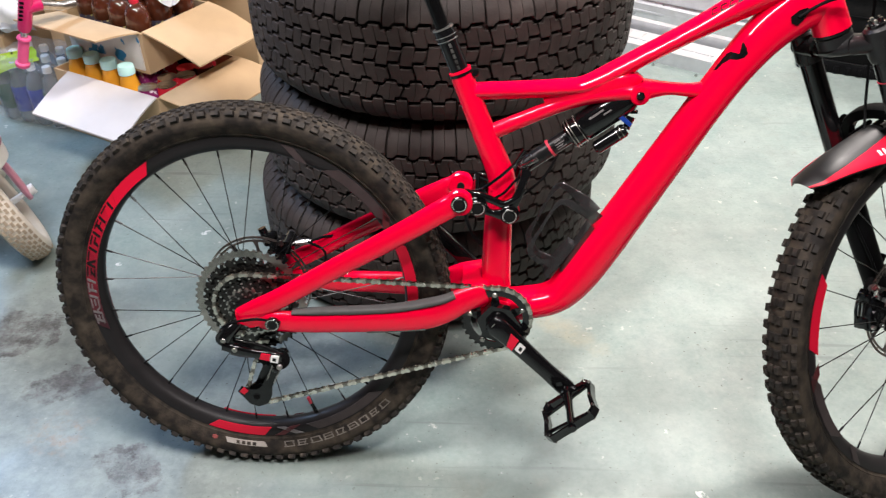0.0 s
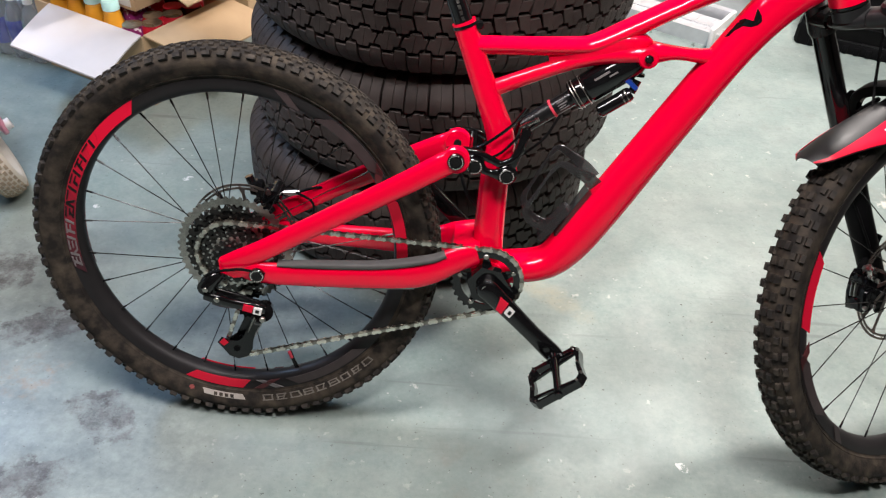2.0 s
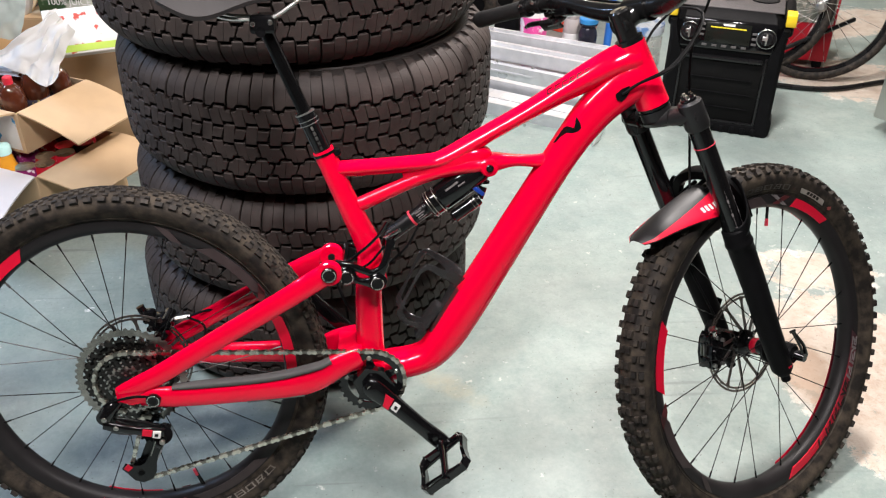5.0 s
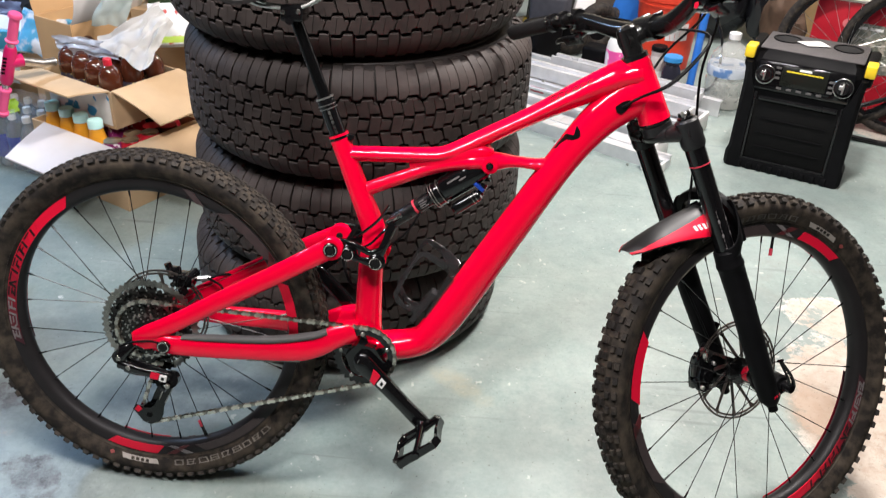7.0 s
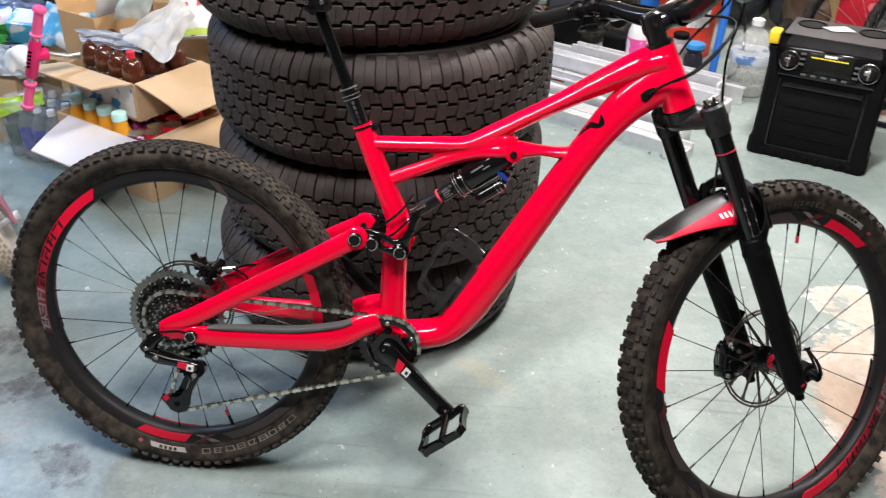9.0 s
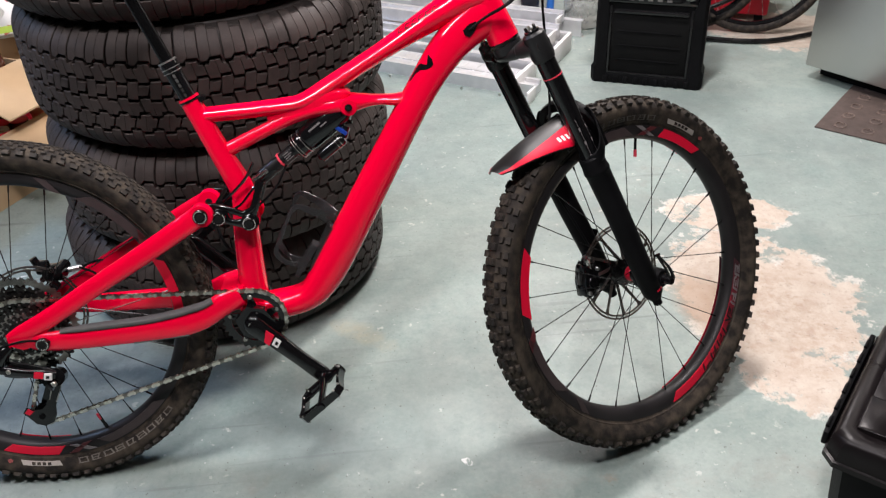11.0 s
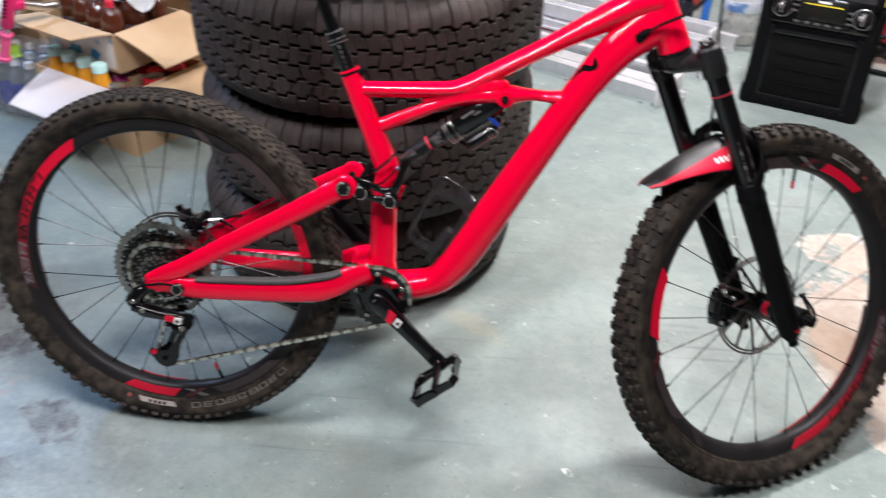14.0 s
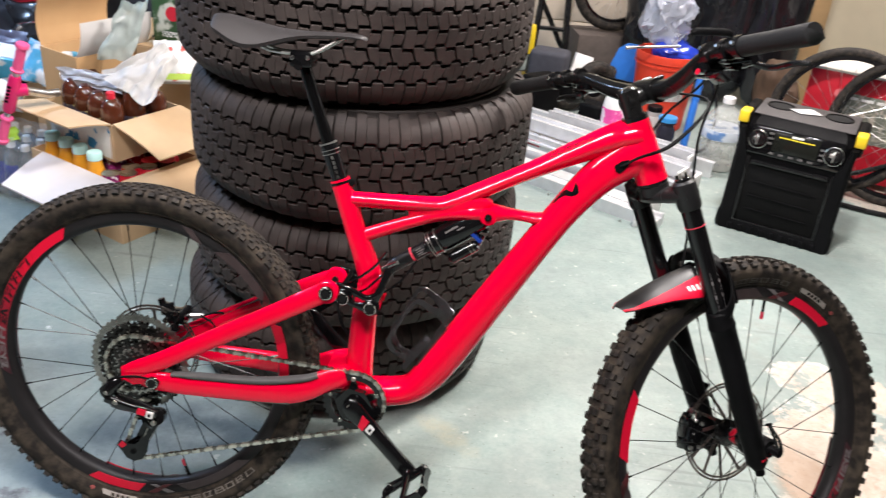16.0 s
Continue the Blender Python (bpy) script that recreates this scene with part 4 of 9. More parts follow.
    lathe(bm, [(0.010, -0.052), (0.010, -0.034), (0.027, -0.031), (0.027, -0.026), (0.015, -0.018), (0.014, 0.018), (0.027, 0.026), (0.027, 0.031), (0.010, 0.034), (0.010, 0.052)],
          24, pose(0, 0, 0, 90))
    part("hub", bm, BLACK, rim)
    bm = bmesh.new()
    lathe(bm, [(0.0142, -0.010), (0.0148, -0.009), (0.0148, 0.004), (0.0142, 0.005)], 24, pose(0, 0, 0, 90))
    part("hub_band", bm, DECAL_RED, rim, "red print band round the hub")
    # disc rotor on the left: a slotted brake track of two thin rings and slanting arms
    rotor_mat = mat("brown_steel_rotor", (0.36, 0.31, 0.285), 0.3, metal=0.95, vary=0.2, scale=60)
    bm = bmesh.new()
    for r0, r1 in ((rotor_r - 0.0040, rotor_r), (rotor_r - 0.0105, rotor_r - 0.0066)):
        torus_profile(bm, [(r0, 0.036), (r1, 0.036), (r1, 0.0378), (r0, 0.0378)], 72)
    for k in range(24):
        a = 2 * math.pi * k / 24
        q0, q1 = Vector((math.cos(a), 0, math.sin(a))) * (rotor_r - 0.0085), Vector((math.cos(a + 0.07), 0, math.sin(a + 0.07))) * (rotor_r - 0.003)
        sd = Vector((-math.sin(a), 0, math.cos(a))) * 0.0016
        plate(bm, [((q0 + sd).x, (q0 + sd).z), ((q1 + sd).x, (q1 + sd).z), ((q1 - sd).x, (q1 - sd).z), ((q0 - sd).x, (q0 - sd).z)], 0.0362, 0.0376)
    part("brake_rotor", bm, rotor_mat, rim, "slotted steel disc brake rotor")
    for k in range(12):
        b = 2 * math.pi * k / 12
        p1 = Vector(((rotor_r - 0.009) * math.cos(b), 0, (rotor_r - 0.009) * math.sin(b)))
        p0 = Vector((0.024 * math.cos(b - 0.55), 0, 0.024 * math.sin(b - 0.55)))
        d = (p1 - p0).normalized()
        sd = Vector((-d.z, 0, d.x)) * 0.0028
        flare = sd * 1.9
        pm = p0 + (p1 - p0) * 0.86
        bm = bmesh.new()
        plate(bm, [(q.x, q.z) for q in (p0 + sd * 1.3, pm + sd, p1 + flare, p1 - flare, pm - sd, p0 - sd * 1.3)], 0.0362, 0.0376)
        part("rotor_arm", bm, rotor_mat, rim)
    bm = bmesh.new()
    disc_y(bm, (0, 0), 0.026, 0.0335, 0.0385, 24, 0.001)
    part("rotor_carrier", bm, MATS["black_anodised"], rim)
    bm = bmesh.new()
    va = radians(valve)
    q = Vector((math.cos(va), 0, math.sin(va)))
    rod(bm, q * 0.271, q * 0.243, 0.0028, 8)
    part("valve", bm, BLACK, rim)
    bm = bmesh.new()
    rod(bm, q * 0.248, q * 0.234, 0.0034, 8)
    part("valve_cap", bm, PINKRING, rim, "red valve cap")
    if cassette:
        for i, (teeth, y) in enumerate([(50, -0.0270), (42, -0.0305), (36, -0.034), (32, -0.0375), (28, -0.041), (24, -0.0443), (21, -0.0476), (18, -0.051), (16, -0.0540), (14, -0.057)]):
            bm = bmesh.new()
            r = teeth * 0.00194
            n = teeth * 4
            groups = 14 if teeth > 30 else 10
            hub_r = 0.017
            loops = []
            for y0 in (y, y + 0.0018):
                outer = [bm.verts.new(((r + (0.0022 if k % 4 in (1, 2) else -0.0018)) * math.cos(2 * math.pi * k / n), y0, (r + (0.0022 if k % 4 in (1, 2) else -0.0018)) * math.sin(2 * math.pi * k / n))) for k in range(n)]
                mid = [bm.verts.new(((r - (0.012 if i == 0 else 0.0065)) * math.cos(2 * math.pi * k / n), y0, (r - (0.012 if i == 0 else 0.0065)) * math.sin(2 * math.pi * k / n))) for k in range(n)]
                hub = [bm.verts.new((hub_r * math.cos(2 * math.pi * k / n + 0.35), y0, hub_r * math.sin(2 * math.pi * k / n + 0.35))) for k in range(n)]
                loops.append((outer, mid, hub))
            for k in range(n):
                q = (k + 1) % n
                (o0, m0, h0), (o1, m1, h1) = loops
                bm.faces.new((o0[k], o0[q], m0[q], m0[k]))
                bm.faces.new((o1[k], o1[q], m1[q], m1[k]))
                bm.faces.new((o0[k], o0[q], o1[q], o1[k]))
                bm.faces.new((m0[k], m0[q], m1[q], m1[k]))
                bm.faces.new((h0[k], h0[q], h1[q], h1[k]))
                if teeth > 17 and (k * groups * 2 // n) % 2 == 0:
                    bm.faces.new((m0[k], m0[q], h0[q], h0[k]))
                    bm.faces.new((m1[k], m1[q], h1[q], h1[k]))
            part("sprocket", bm, COG if i in (0, 3, 7) else DARKCOG, rim, "toothed steel sprocket", smooth=20)
            if i:
                bm = bmesh.new()
                for k in range(teeth // 2 + 4):
                    a = 2 * math.pi * (k + 0.3 * i) / (teeth // 2 + 4)
                    q = Vector(((r - 0.004) * math.cos(a), y - 0.0006, (r - 0.004) * math.sin(a)))
                    rod(bm, q - Vector((0, 0.0006, 0)), q + Vector((0, 0.0042, 0)), 0.0021, 6)
                part("pin_ring", bm, STEEL, rim, "ring of small steel pins")["kind"] = "stuff"
                bm = bmesh.new()
                lathe(bm, [(r - 0.0072, -y - 0.0030), (r - 0.0050, -y - 0.0040)], 40, pose(0, 0, 0, 90))
                part("dark_web", bm, MATS["deep_black"] if i % 2 else BLACK, rim, "dark web behind the sprocket")
        bm = bmesh.new()
        lathe(bm, [(0.020, 0.026), (0.020, 0.058), (0.012, 0.062)], 24, pose(0, 0, 0, 90))
        part("freehub", bm, BLACK, rim)
    return rim


SL = [(0.0, 92, -0.0290, 0.0072, 0.0046, 0.0052, -0.78), (0.0, 92, 0.0290, 0.0072, 0.0046, 0.0052, 0.78)]
SL += [(0.25 + 0.4 * (k_ % 2), 126, yy, 0.0046, 0.0032, 0.0026, yy * 12) for k_, yy in enumerate((-0.0212, -0.0128, -0.0043, 0.0043, 0.0128, 0.0212))]
BU = [(0.0, 80, -0.0288, 0.0070, 0.0048, 0.0054, -0.74), (0.0, 80, 0.0288, 0.0070, 0.0048, 0.0054, 0.74)]
BU += [(0.5, 80, -0.0066, 0.0074, 0.0054, 0.0050, -0.1), (0.5, 80, 0.0066, 0.0074, 0.0054, 0.0050, 0.1),
       (0.0, 80, -0.0182, 0.0060, 0.0045, 0.0048, -0.35), (0.0, 80, 0.0182, 0.0060, 0.0045, 0.0048, 0.35)]
wheel("rear_wheel", Matrix.Translation(REAR_HUB), "dark carbon rear wheel with red decals", SL, 0.3495, 124, 0.096, 28, 8.0, -70, True)
FW = STEER @ Matrix.Translation(FRONT_HUB)
wheel("front_wheel", FW, "dark carbon front wheel with red decals", BU, 0.3500, -74.6, 0.10, 24, 12.8, 82)

# ---- fork, steered with the bar ----
def steered(name, bm, material, parent=None, label="", smooth=35):
    ob = part(name, bm, material, parent or bike, label, smooth)
    if parent is None:
        ob.matrix_basis = STEER
    return ob


FWD = Vector((math.cos(RAKE), 0, math.sin(RAKE)))
CROWN = HEAD - AXIS * 0.079
OFF = FWD * 0.0115
LEG_END = FRONT_HUB - FWD * 0.022
leg_dir = -AXIS
span = (LEG_END - (CROWN + OFF)).dot(leg_dir)
bm = bmesh.new()
for y in (-1, 1):
    yy = Vector((0, 0.068 * y, 0))
    pipe(bm, [CROWN + OFF + yy + AXIS * 0.020, CROWN + OFF + yy + AXIS * 0.016, CROWN + OFF + yy - AXIS * 0.025, CROWN + OFF + yy - AXIS * 0.032], [0.0165, 0.0205, 0.0215, 0.0195], 24, 1)
sweep(bm, [tuple(CROWN + OFF + Vector((0, -0.068, -0.004))) + (0.016, 0.02), tuple(CROWN + OFF * 0.4 + Vector((0, -0.034, -0.004))) + (0.015, 0.02),
           tuple(CROWN + OFF * 0.2 + Vector((0, 0.034, -0.004))) + (0.015, 0.02), tuple(CROWN + OFF + Vector((0, 0.068, -0.004))) + (0.016, 0.02)], steps=1)
crown_rows = [(-0.085, 0.011, 0.015), (-0.05, 0.010, 0.019), (-0.02, 0.004, 0.026), (0, 0.003, 0.028), (0.02, 0.004, 0.026), (0.05, 0.010, 0.019), (0.085, 0.011, 0.015)]
rings = []
for y, f, r in crown_rows:
    c = CROWN + FWD * f + Vector((0, y, 0)) - AXIS * 0.004
    rings.append([c + FWD * (r * math.cos(2 * math.pi * k / 16)) + AXIS * (0.014 * math.sin(2 * math.pi * k / 16)) for k in range(16)])
ring_strip(bm, rings)
pipe(bm, [CROWN + AXIS * 0.0, CROWN + AXIS * 0.016], 0.027, 24)
fork = steered("fork", bm, mat("satin_black_fork", (0.012, 0.012, 0.0125), 0.30, vary=0.15, scale=40), None, "black suspension fork")
for y in (-1, 1):
    q = CROWN + OFF + Vector((0, 0.068 * y, 0))
    bm = bmesh.new()
    rod(bm, q - AXIS * 0.02, q - AXIS * (span * 0.62), 0.0176, 28)
    part("stanchion", bm, GLOSS, fork, "glossy black stanchion tube")
bm = bmesh.new()
q = CROWN + OFF + Vector((0, -0.068, 0))
pipe(bm, [q - AXIS * 0.063, q - AXIS * 0.0646], 0.0184, 24)
part("travel_ring", bm, PINKRING, fork, "red rubber travel ring")
bm = bmesh.new()
for k in range(9):
    w = q - AXIS * (span * 0.44 - 0.006 - 0.009 * k)
    for a in (-118, -66):
        n = (Matrix.Rotation(radians(a), 4, AXIS) @ FWD) * 0.01772
        t = (Matrix.Rotation(radians(a + 90), 4, AXIS) @ FWD)
        h = AXIS * (0.0033 if k % 3 else 0.0038)
        wd = t * (0.0004 if k % 3 else 0.0016)
        hull(bm, [w + n - h - wd, w + n - h + wd, w + n + h + wd, w + n + h - wd])
part("scale_mark", bm, DECAL_GREY, fork, "grey scale marks on the tube", smooth=0)
for y in (-0.068, 0.068):
    q = CROWN + OFF + Vector((0, y, 0))
    bm = bmesh.new()
    pipe(bm, [q + AXIS * 0.016, q + AXIS * 0.024, q + AXIS * 0.026], [0.0135, 0.0135, 0.009], 18, 1)
    cap = part("top_cap", bm, GLOSS, fork)
    for k in range(5):
        bm = bmesh.new()
        w = q + AXIS * 0.0255 + (Matrix.Rotation(radians(72 * k), 4, AXIS) @ FWD) * 0.0085
        rod(bm, w, w + AXIS * (0.006 if y < 0 else 0.002), 0.0026, 8)
        part("cap_knob", bm, STEEL if k % 2 else BLACK, cap, "small silver rod added for sparkle tooth")
for y in (-1, 1):
    bm = bmesh.new()
    q = CROWN + OFF + Vector((0, 0.068 * y, 0))
    e = LEG_END + Vector((0, 0.064 * y, 0))
    top = q - AXIS * (span * 0.44)
    pipe(bm, [top + AXIS * 0.002, top - AXIS * 0.001, top - AXIS * 0.024, top - AXIS * 0.026, top - AXIS * 0.031, top - AXIS * 0.033, top - AXIS * 0.05, top - AXIS * 0.12, e + AXIS * 0.06, e - AXIS * 0.02, e - AXIS * 0.034],
         [0.0205, 0.0228, 0.0236, 0.0248, 0.0248, 0.0234, 0.0230, 0.0222, 0.0212, 0.0202, 0.012], 28, 1)
    pipe(bm, [e - AXIS * 0.03, e - AXIS * 0.048], 0.009, 14, 1)
    disc_y(bm, (FRONT_HUB.x, FRONT_HUB.z), 0.019, min(0.052 * y, 0.082 * y), max(0.052 * y, 0.082 * y), 24, 0.004)
    part("lower_leg", bm, MATT, fork, "matt black lower fork leg")
bm = bmesh.new()
TOPL = CROWN + OFF - AXIS * (span * 0.44)
rings = []
for k in range(25):
    a = math.pi * k / 24
    sa = math.sin(a)
    c = TOPL + Vector((0, -0.072 * math.cos(a), 0)) + AXIS * (0.088 * sa ** 0.5 + 0.002) + FWD * 0.037
    out = (Vector((0, -math.cos(a), 0)) + AXIS * sa).normalized()
    dp, th = 0.004 + 0.008 * sa, 0.008 + 0.002 * sa
    rings.append([c + FWD * (dp * u) + out * (th * v) for u, v in ((-1, -0.8), (-0.7, -1), (0.7, -1), (1, -0.6), (1, 0.6), (0.7, 1), (-0.7, 1), (-1, 0.8))])
ring_strip(bm, rings)
# each arch root is a thin cup round the stanchion, low behind and high in front
for y in (-1, 1):
    foot = TOPL + Vector((0, 0.068 * y, 0))
    side = Vector((0, 1, 0))
    rings = []
    for k in range(32):
        phi = 2 * math.pi * k / 32
        d = FWD * math.cos(phi) + side * math.sin(phi)
        up = 0.006 + 0.074 * (0.5 + 0.5 * math.cos(phi)) ** 2.2
        prof = []
        for w, grow in ((0.0, 0.0), (0.35, 0.75), (1.0, 1.0)):
            prof.append(foot + d * (0.0232 + 0.0045 * grow) + FWD * (0.0120 * grow) + AXIS * (-0.012 + (up + 0.012) * w))
        inner = [p - d * 0.0032 for p in prof[::-1]]
        rim_top = prof[-1] + AXIS * 0.0016 - d * 0.0016
        rings.append(prof + [rim_top] + inner)
    ring_strip(bm, rings, closed=True, caps=False)
part("arch", bm, MATT, fork, "black fork arch")
for k in range(2, 15, 2):
    a = math.pi * k / 16
    bm = bmesh.new()
    c = TOPL + Vector((0, -0.060 * math.cos(a), 0)) + AXIS * (0.092 * math.sin(a) ** 0.55 - 0.020) + FWD * 0.026
    rod(bm, c + FWD * 0.014, c - FWD * 0.016, 0.0042, 6)
    part("arch_rib", bm, MATT, fork)
bm = bmesh.new()
rod(bm, FRONT_HUB + Vector((0, -0.09, 0)), FRONT_HUB + Vector((0, 0.088, 0)), 0.0075, 16)
part("axle", bm, BLACK, fork, "black wheel axle")
bm = bmesh.new()
root = FRONT_HUB + Vector((0.004, -0.093, -0.004))
rod(bm, FRONT_HUB + Vector((0, -0.086, 0)), FRONT_HUB + Vector((0.002, -0.103, -0.003)), 0.0105, 16, 0.0085)
for f, r in ((-0.0045, 0.0026), (0.0050, 0.0030)):
    pipe(bm, [root + Vector((f + 0.002, -0.006, 0.004)), root + Vector((f - 0.008, -0.007, 0.026)), root + Vector((0.35 * f - 0.030, -0.005, 0.056))], [r * 1.25, r, r * 0.8], 8)
rod(bm, root + Vector((-0.036, -0.005, 0.056)), root + Vector((-0.024, -0.005, 0.057)), 0.0028, 8)
part("axle_lever", bm, GLOSS, fork, "black slotted axle lever")
bm = bmesh.new()
q = LEG_END + Vector((0, -0.064, 0)) - AXIS * 0.012
for a in (-100, -86, -66):
    n = Matrix.Rotation(radians(a), 4, AXIS) @ FWD
    t = Matrix.Rotation(radians(a + 90), 4, AXIS) @ FWD
    w = q + n * 0.0208
    hull(bm, [w - t * 0.0018 - AXIS * 0.002, w + t * 0.0018 - AXIS * 0.002, w + t * 0.0018 + AXIS * 0.002, w - t * 0.0018 + AXIS * 0.002])
part("leg_print", bm, DECAL_RED, fork, "tiny red print on the leg", smooth=0)
# front brake caliper behind the left leg: two halves round the rotor, fins, bolts and the hose joint
cc = FRONT_HUB + Vector((-0.086, 0.040, 0.006))
bm = bmesh.new()
for y in (-1, 1):
    prof = [(-0.015, -0.036), (0.006, -0.036), (0.014, -0.024), (0.016, 0.010), (0.012, 0.030), (-0.004, 0.034), (-0.013, 0.022), (-0.018, -0.006)]
    y0, y1 = sorted((0.004 * y, 0.017 * y))
    plate(bm, [(cc.x + a, cc.z + b) for a, b in prof], cc.y + y0, cc.y + y1)
    disc_y(bm, (cc.x - 0.001, cc.z - 0.008), 0.0125, min(cc.y + 0.016 * y, cc.y + 0.0215 * y), max(cc.y + 0.016 * y, cc.y + 0.0215 * y), 20, 0.0015)
box(bm, tuple(cc + Vector((-0.019, -0.012, -0.034))), tuple(cc + Vector((-0.011, 0.012, -0.012))), 0.003)
box(bm, tuple(cc + Vector((-0.017, -0.012, 0.012))), tuple(cc + Vector((-0.008, 0.012, 0.030))), 0.003)
front_cal = part("brake_caliper", bm, GLOSS, fork, "black front brake caliper")
for a, b, long_ in ((-0.006, 0.026, 0.007), (0.009, -0.028, 0.006), (-0.012, -0.028, 0.006), (0.012, 0.018, 0.006)):
    bm = bmesh.new()
    disc_y(bm, (cc.x + a, cc.z + b), 0.0042, cc.y - 0.017 - long_, cc.y - 0.016, 8, 0.001)
    part("silver_bolt", bm, STEEL, front_cal, "silver bolt")
bm = bmesh.new()
for k in (-1, 1):
    box(bm, tuple(cc + Vector((-0.024, 0.0035 * k - 0.001, -0.010))), tuple(cc + Vector((-0.012, 0.0035 * k + 0.001, 0.014))))
part("pad_fin", bm, STEEL, front_cal, "silver brake pad fins", smooth=0)
bm = bmesh.new()
pipe(bm, [cc + Vector((-0.006, -0.014, 0.030)), cc + Vector((-0.012, -0.020, 0.042)), cc + Vector((-0.020, -0.022, 0.047))], [0.0052, 0.0048, 0.0058], 10)
rod(bm, cc + Vector((0.004, -0.018, 0.036)), cc + Vector((0.004, 0.004, 0.036)), 0.0058, 10)
part("hose_joint", bm, STEEL, front_cal, "silver hose joint")
bm = bmesh.new()
pipe(bm, [cc + Vector((0.008, 0.014, 0.028)), cc + Vector((0.030, 0.018, 0.060)), cc + Vector((0.046, 0.020, 0.088))], [0.0075, 0.0085, 0.010], 10)
pipe(bm, [cc + Vector((0.010, 0.014, -0.026)), cc + Vector((0.040, 0.020, -0.020)), cc + Vector((0.070, 0.022, -0.006))], [0.0075, 0.0085, 0.010], 10)
part("caliper_mount", bm, MATT, front_cal)
# mudguard strapped under the arch
bm = bmesh.new()
rings = []
for k in range(13):
    s = k / 12
    ang = radians(115 + 26 * s)
    rad = 0.368 + 0.037 * s ** 1.5
    c = FRONT_HUB + Vector((rad * math.cos(ang), 0, rad * math.sin(ang)))
    half = 0.054 * (1 - 0.45 * s ** 2) if k < 12 else 0.018
    n = Vector((math.cos(ang), 0, math.sin(ang)))
    top, low = [], []
    for j in range(9):
        u = -1 + 2 * j / 8
        p = c + Vector((0, half * u, 0)) - n * (0.058 * u * u * (1 - 0.8 * s))
        top.append(p)
        low.append(p - n * 0.0016)
    rings.append(top + low[::-1])
ring_strip(bm, rings)
guard = part("mudguard", bm, mat("satin_black_mudguard", (0.012, 0.012, 0.0125), 0.42, vary=0.2, scale=60), fork, "black and red plastic mudguard")
for side in (-1, 1):
    bm = bmesh.new()
    rings = []
    for k in range(13):
        s = k / 12
        ang = radians(115 + 26 * s)
        rad = 0.3695 + 0.037 * s ** 1.5
        c = FRONT_HUB + Vector((rad * math.cos(ang), 0, rad * math.sin(ang)))
        half = 0.0545 * (1 - 0.45 * s ** 2) if k < 12 else 0.018
        n = Vector((math.cos(ang), 0, math.sin(ang)))
        row = []
        for u in (0.50 + 0.38 * s, 0.5 * (1.50 + 0.38 * s), 1.0):
            row.append(c + Vector((0, side * half * u, 0)) - n * (0.058 * u * u * (1 - 0.8 * s)) + n * 0.0006)
        rings.append(row + [p - n * 0.0012 for p in row[::-1]])
    ring_strip(bm, rings)
    part("red_panel", bm, DECAL_RED, guard, "red panel along the mudguard's edge")
bm = bmesh.new()
for k in range(4):
    pts = []
    for u, da in ((0.74, 0.0), (0.74, 0.55), (0.86, 0.75), (0.86, 0.2)):
        deg = 117.5 + 1.5 * (k + da)
        st = (deg - 115) / 26
        n = Vector((math.cos(radians(deg)), 0, math.sin(radians(deg))))
        pts.append(FRONT_HUB + n * (0.3695 + 0.037 * st ** 1.5 + 0.0016) + Vector((0, -0.0545 * (1 - 0.45 * st ** 2) * u, 0)) - n * (0.058 * u * u * (1 - 0.8 * st)))
    hull(bm, pts)
part("guard_print", bm, DECAL_WHITE, guard, "small white print as bars", smooth=0)

# ---- stem, bar, grips, levers ----
bm = bmesh.new()
ST = HEAD + AXIS * 0.092
BAR = ST + FWD * 0.045 + AXIS * 0.004
pipe(bm, [HEAD + AXIS * 0.062, HEAD + AXIS * 0.112, HEAD + AXIS * 0.116], [0.0175, 0.0175, 0.014], 22, 1)
pipe(bm, [ST - FWD * 0.012, ST + FWD * 0.02, BAR], [0.0185, 0.0160, 0.0170], 16, 3)
rod(bm, BAR + Vector((0, -0.026, 0)), BAR + Vector((0, 0.026, 0)), 0.022, 22)
for y in (-0.017, 0.017):
    for s in (-1, 1):
        rod(bm, BAR + Vector((0, y, 0)) + AXIS * (0.018 * s) + FWD * 0.004, BAR + Vector((0, y, 0)) + AXIS * (0.018 * s) + FWD * 0.022, 0.0045, 10)
stem = steered("stem", bm, mat("satin_black_stem", (0.008, 0.008, 0.008), 0.22, vary=0.15), None, "black stem")
for y in (-0.017, 0.017):
    for sgn in (-1, 1):
        bm = bmesh.new()
        o = BAR + Vector((0, y, 0)) + AXIS * (0.018 * sgn) + FWD * 0.022
        rod(bm, o, o + FWD * 0.002, 0.0030, 8)
        part("bolt", bm, STEEL, stem, "silver stem bolt")
bm = bmesh.new()
rod(bm, HEAD + AXIS * 0.116, HEAD + AXIS * 0.1175, 0.006, 12)
part("cap_bolt", bm, STEEL, stem, "silver top cap bolt")


FL, AL = FWD * math.cos(radians(48)) - AXIS * math.sin(radians(48)), AXIS * math.cos(radians(48)) + FWD * math.sin(radians(48))


def bar_at(y):
    a = abs(y)
    rise = 0.050 * min(1, max(0, (a - 0.05) / 0.13)) ** 1.3
    back = 0.028 * max(0, (a - 0.07) / 0.32)
    return BAR + AXIS * (rise + 0.012 * max(0, a - 0.2)) - FWD * back + Vector((0, y, 0))


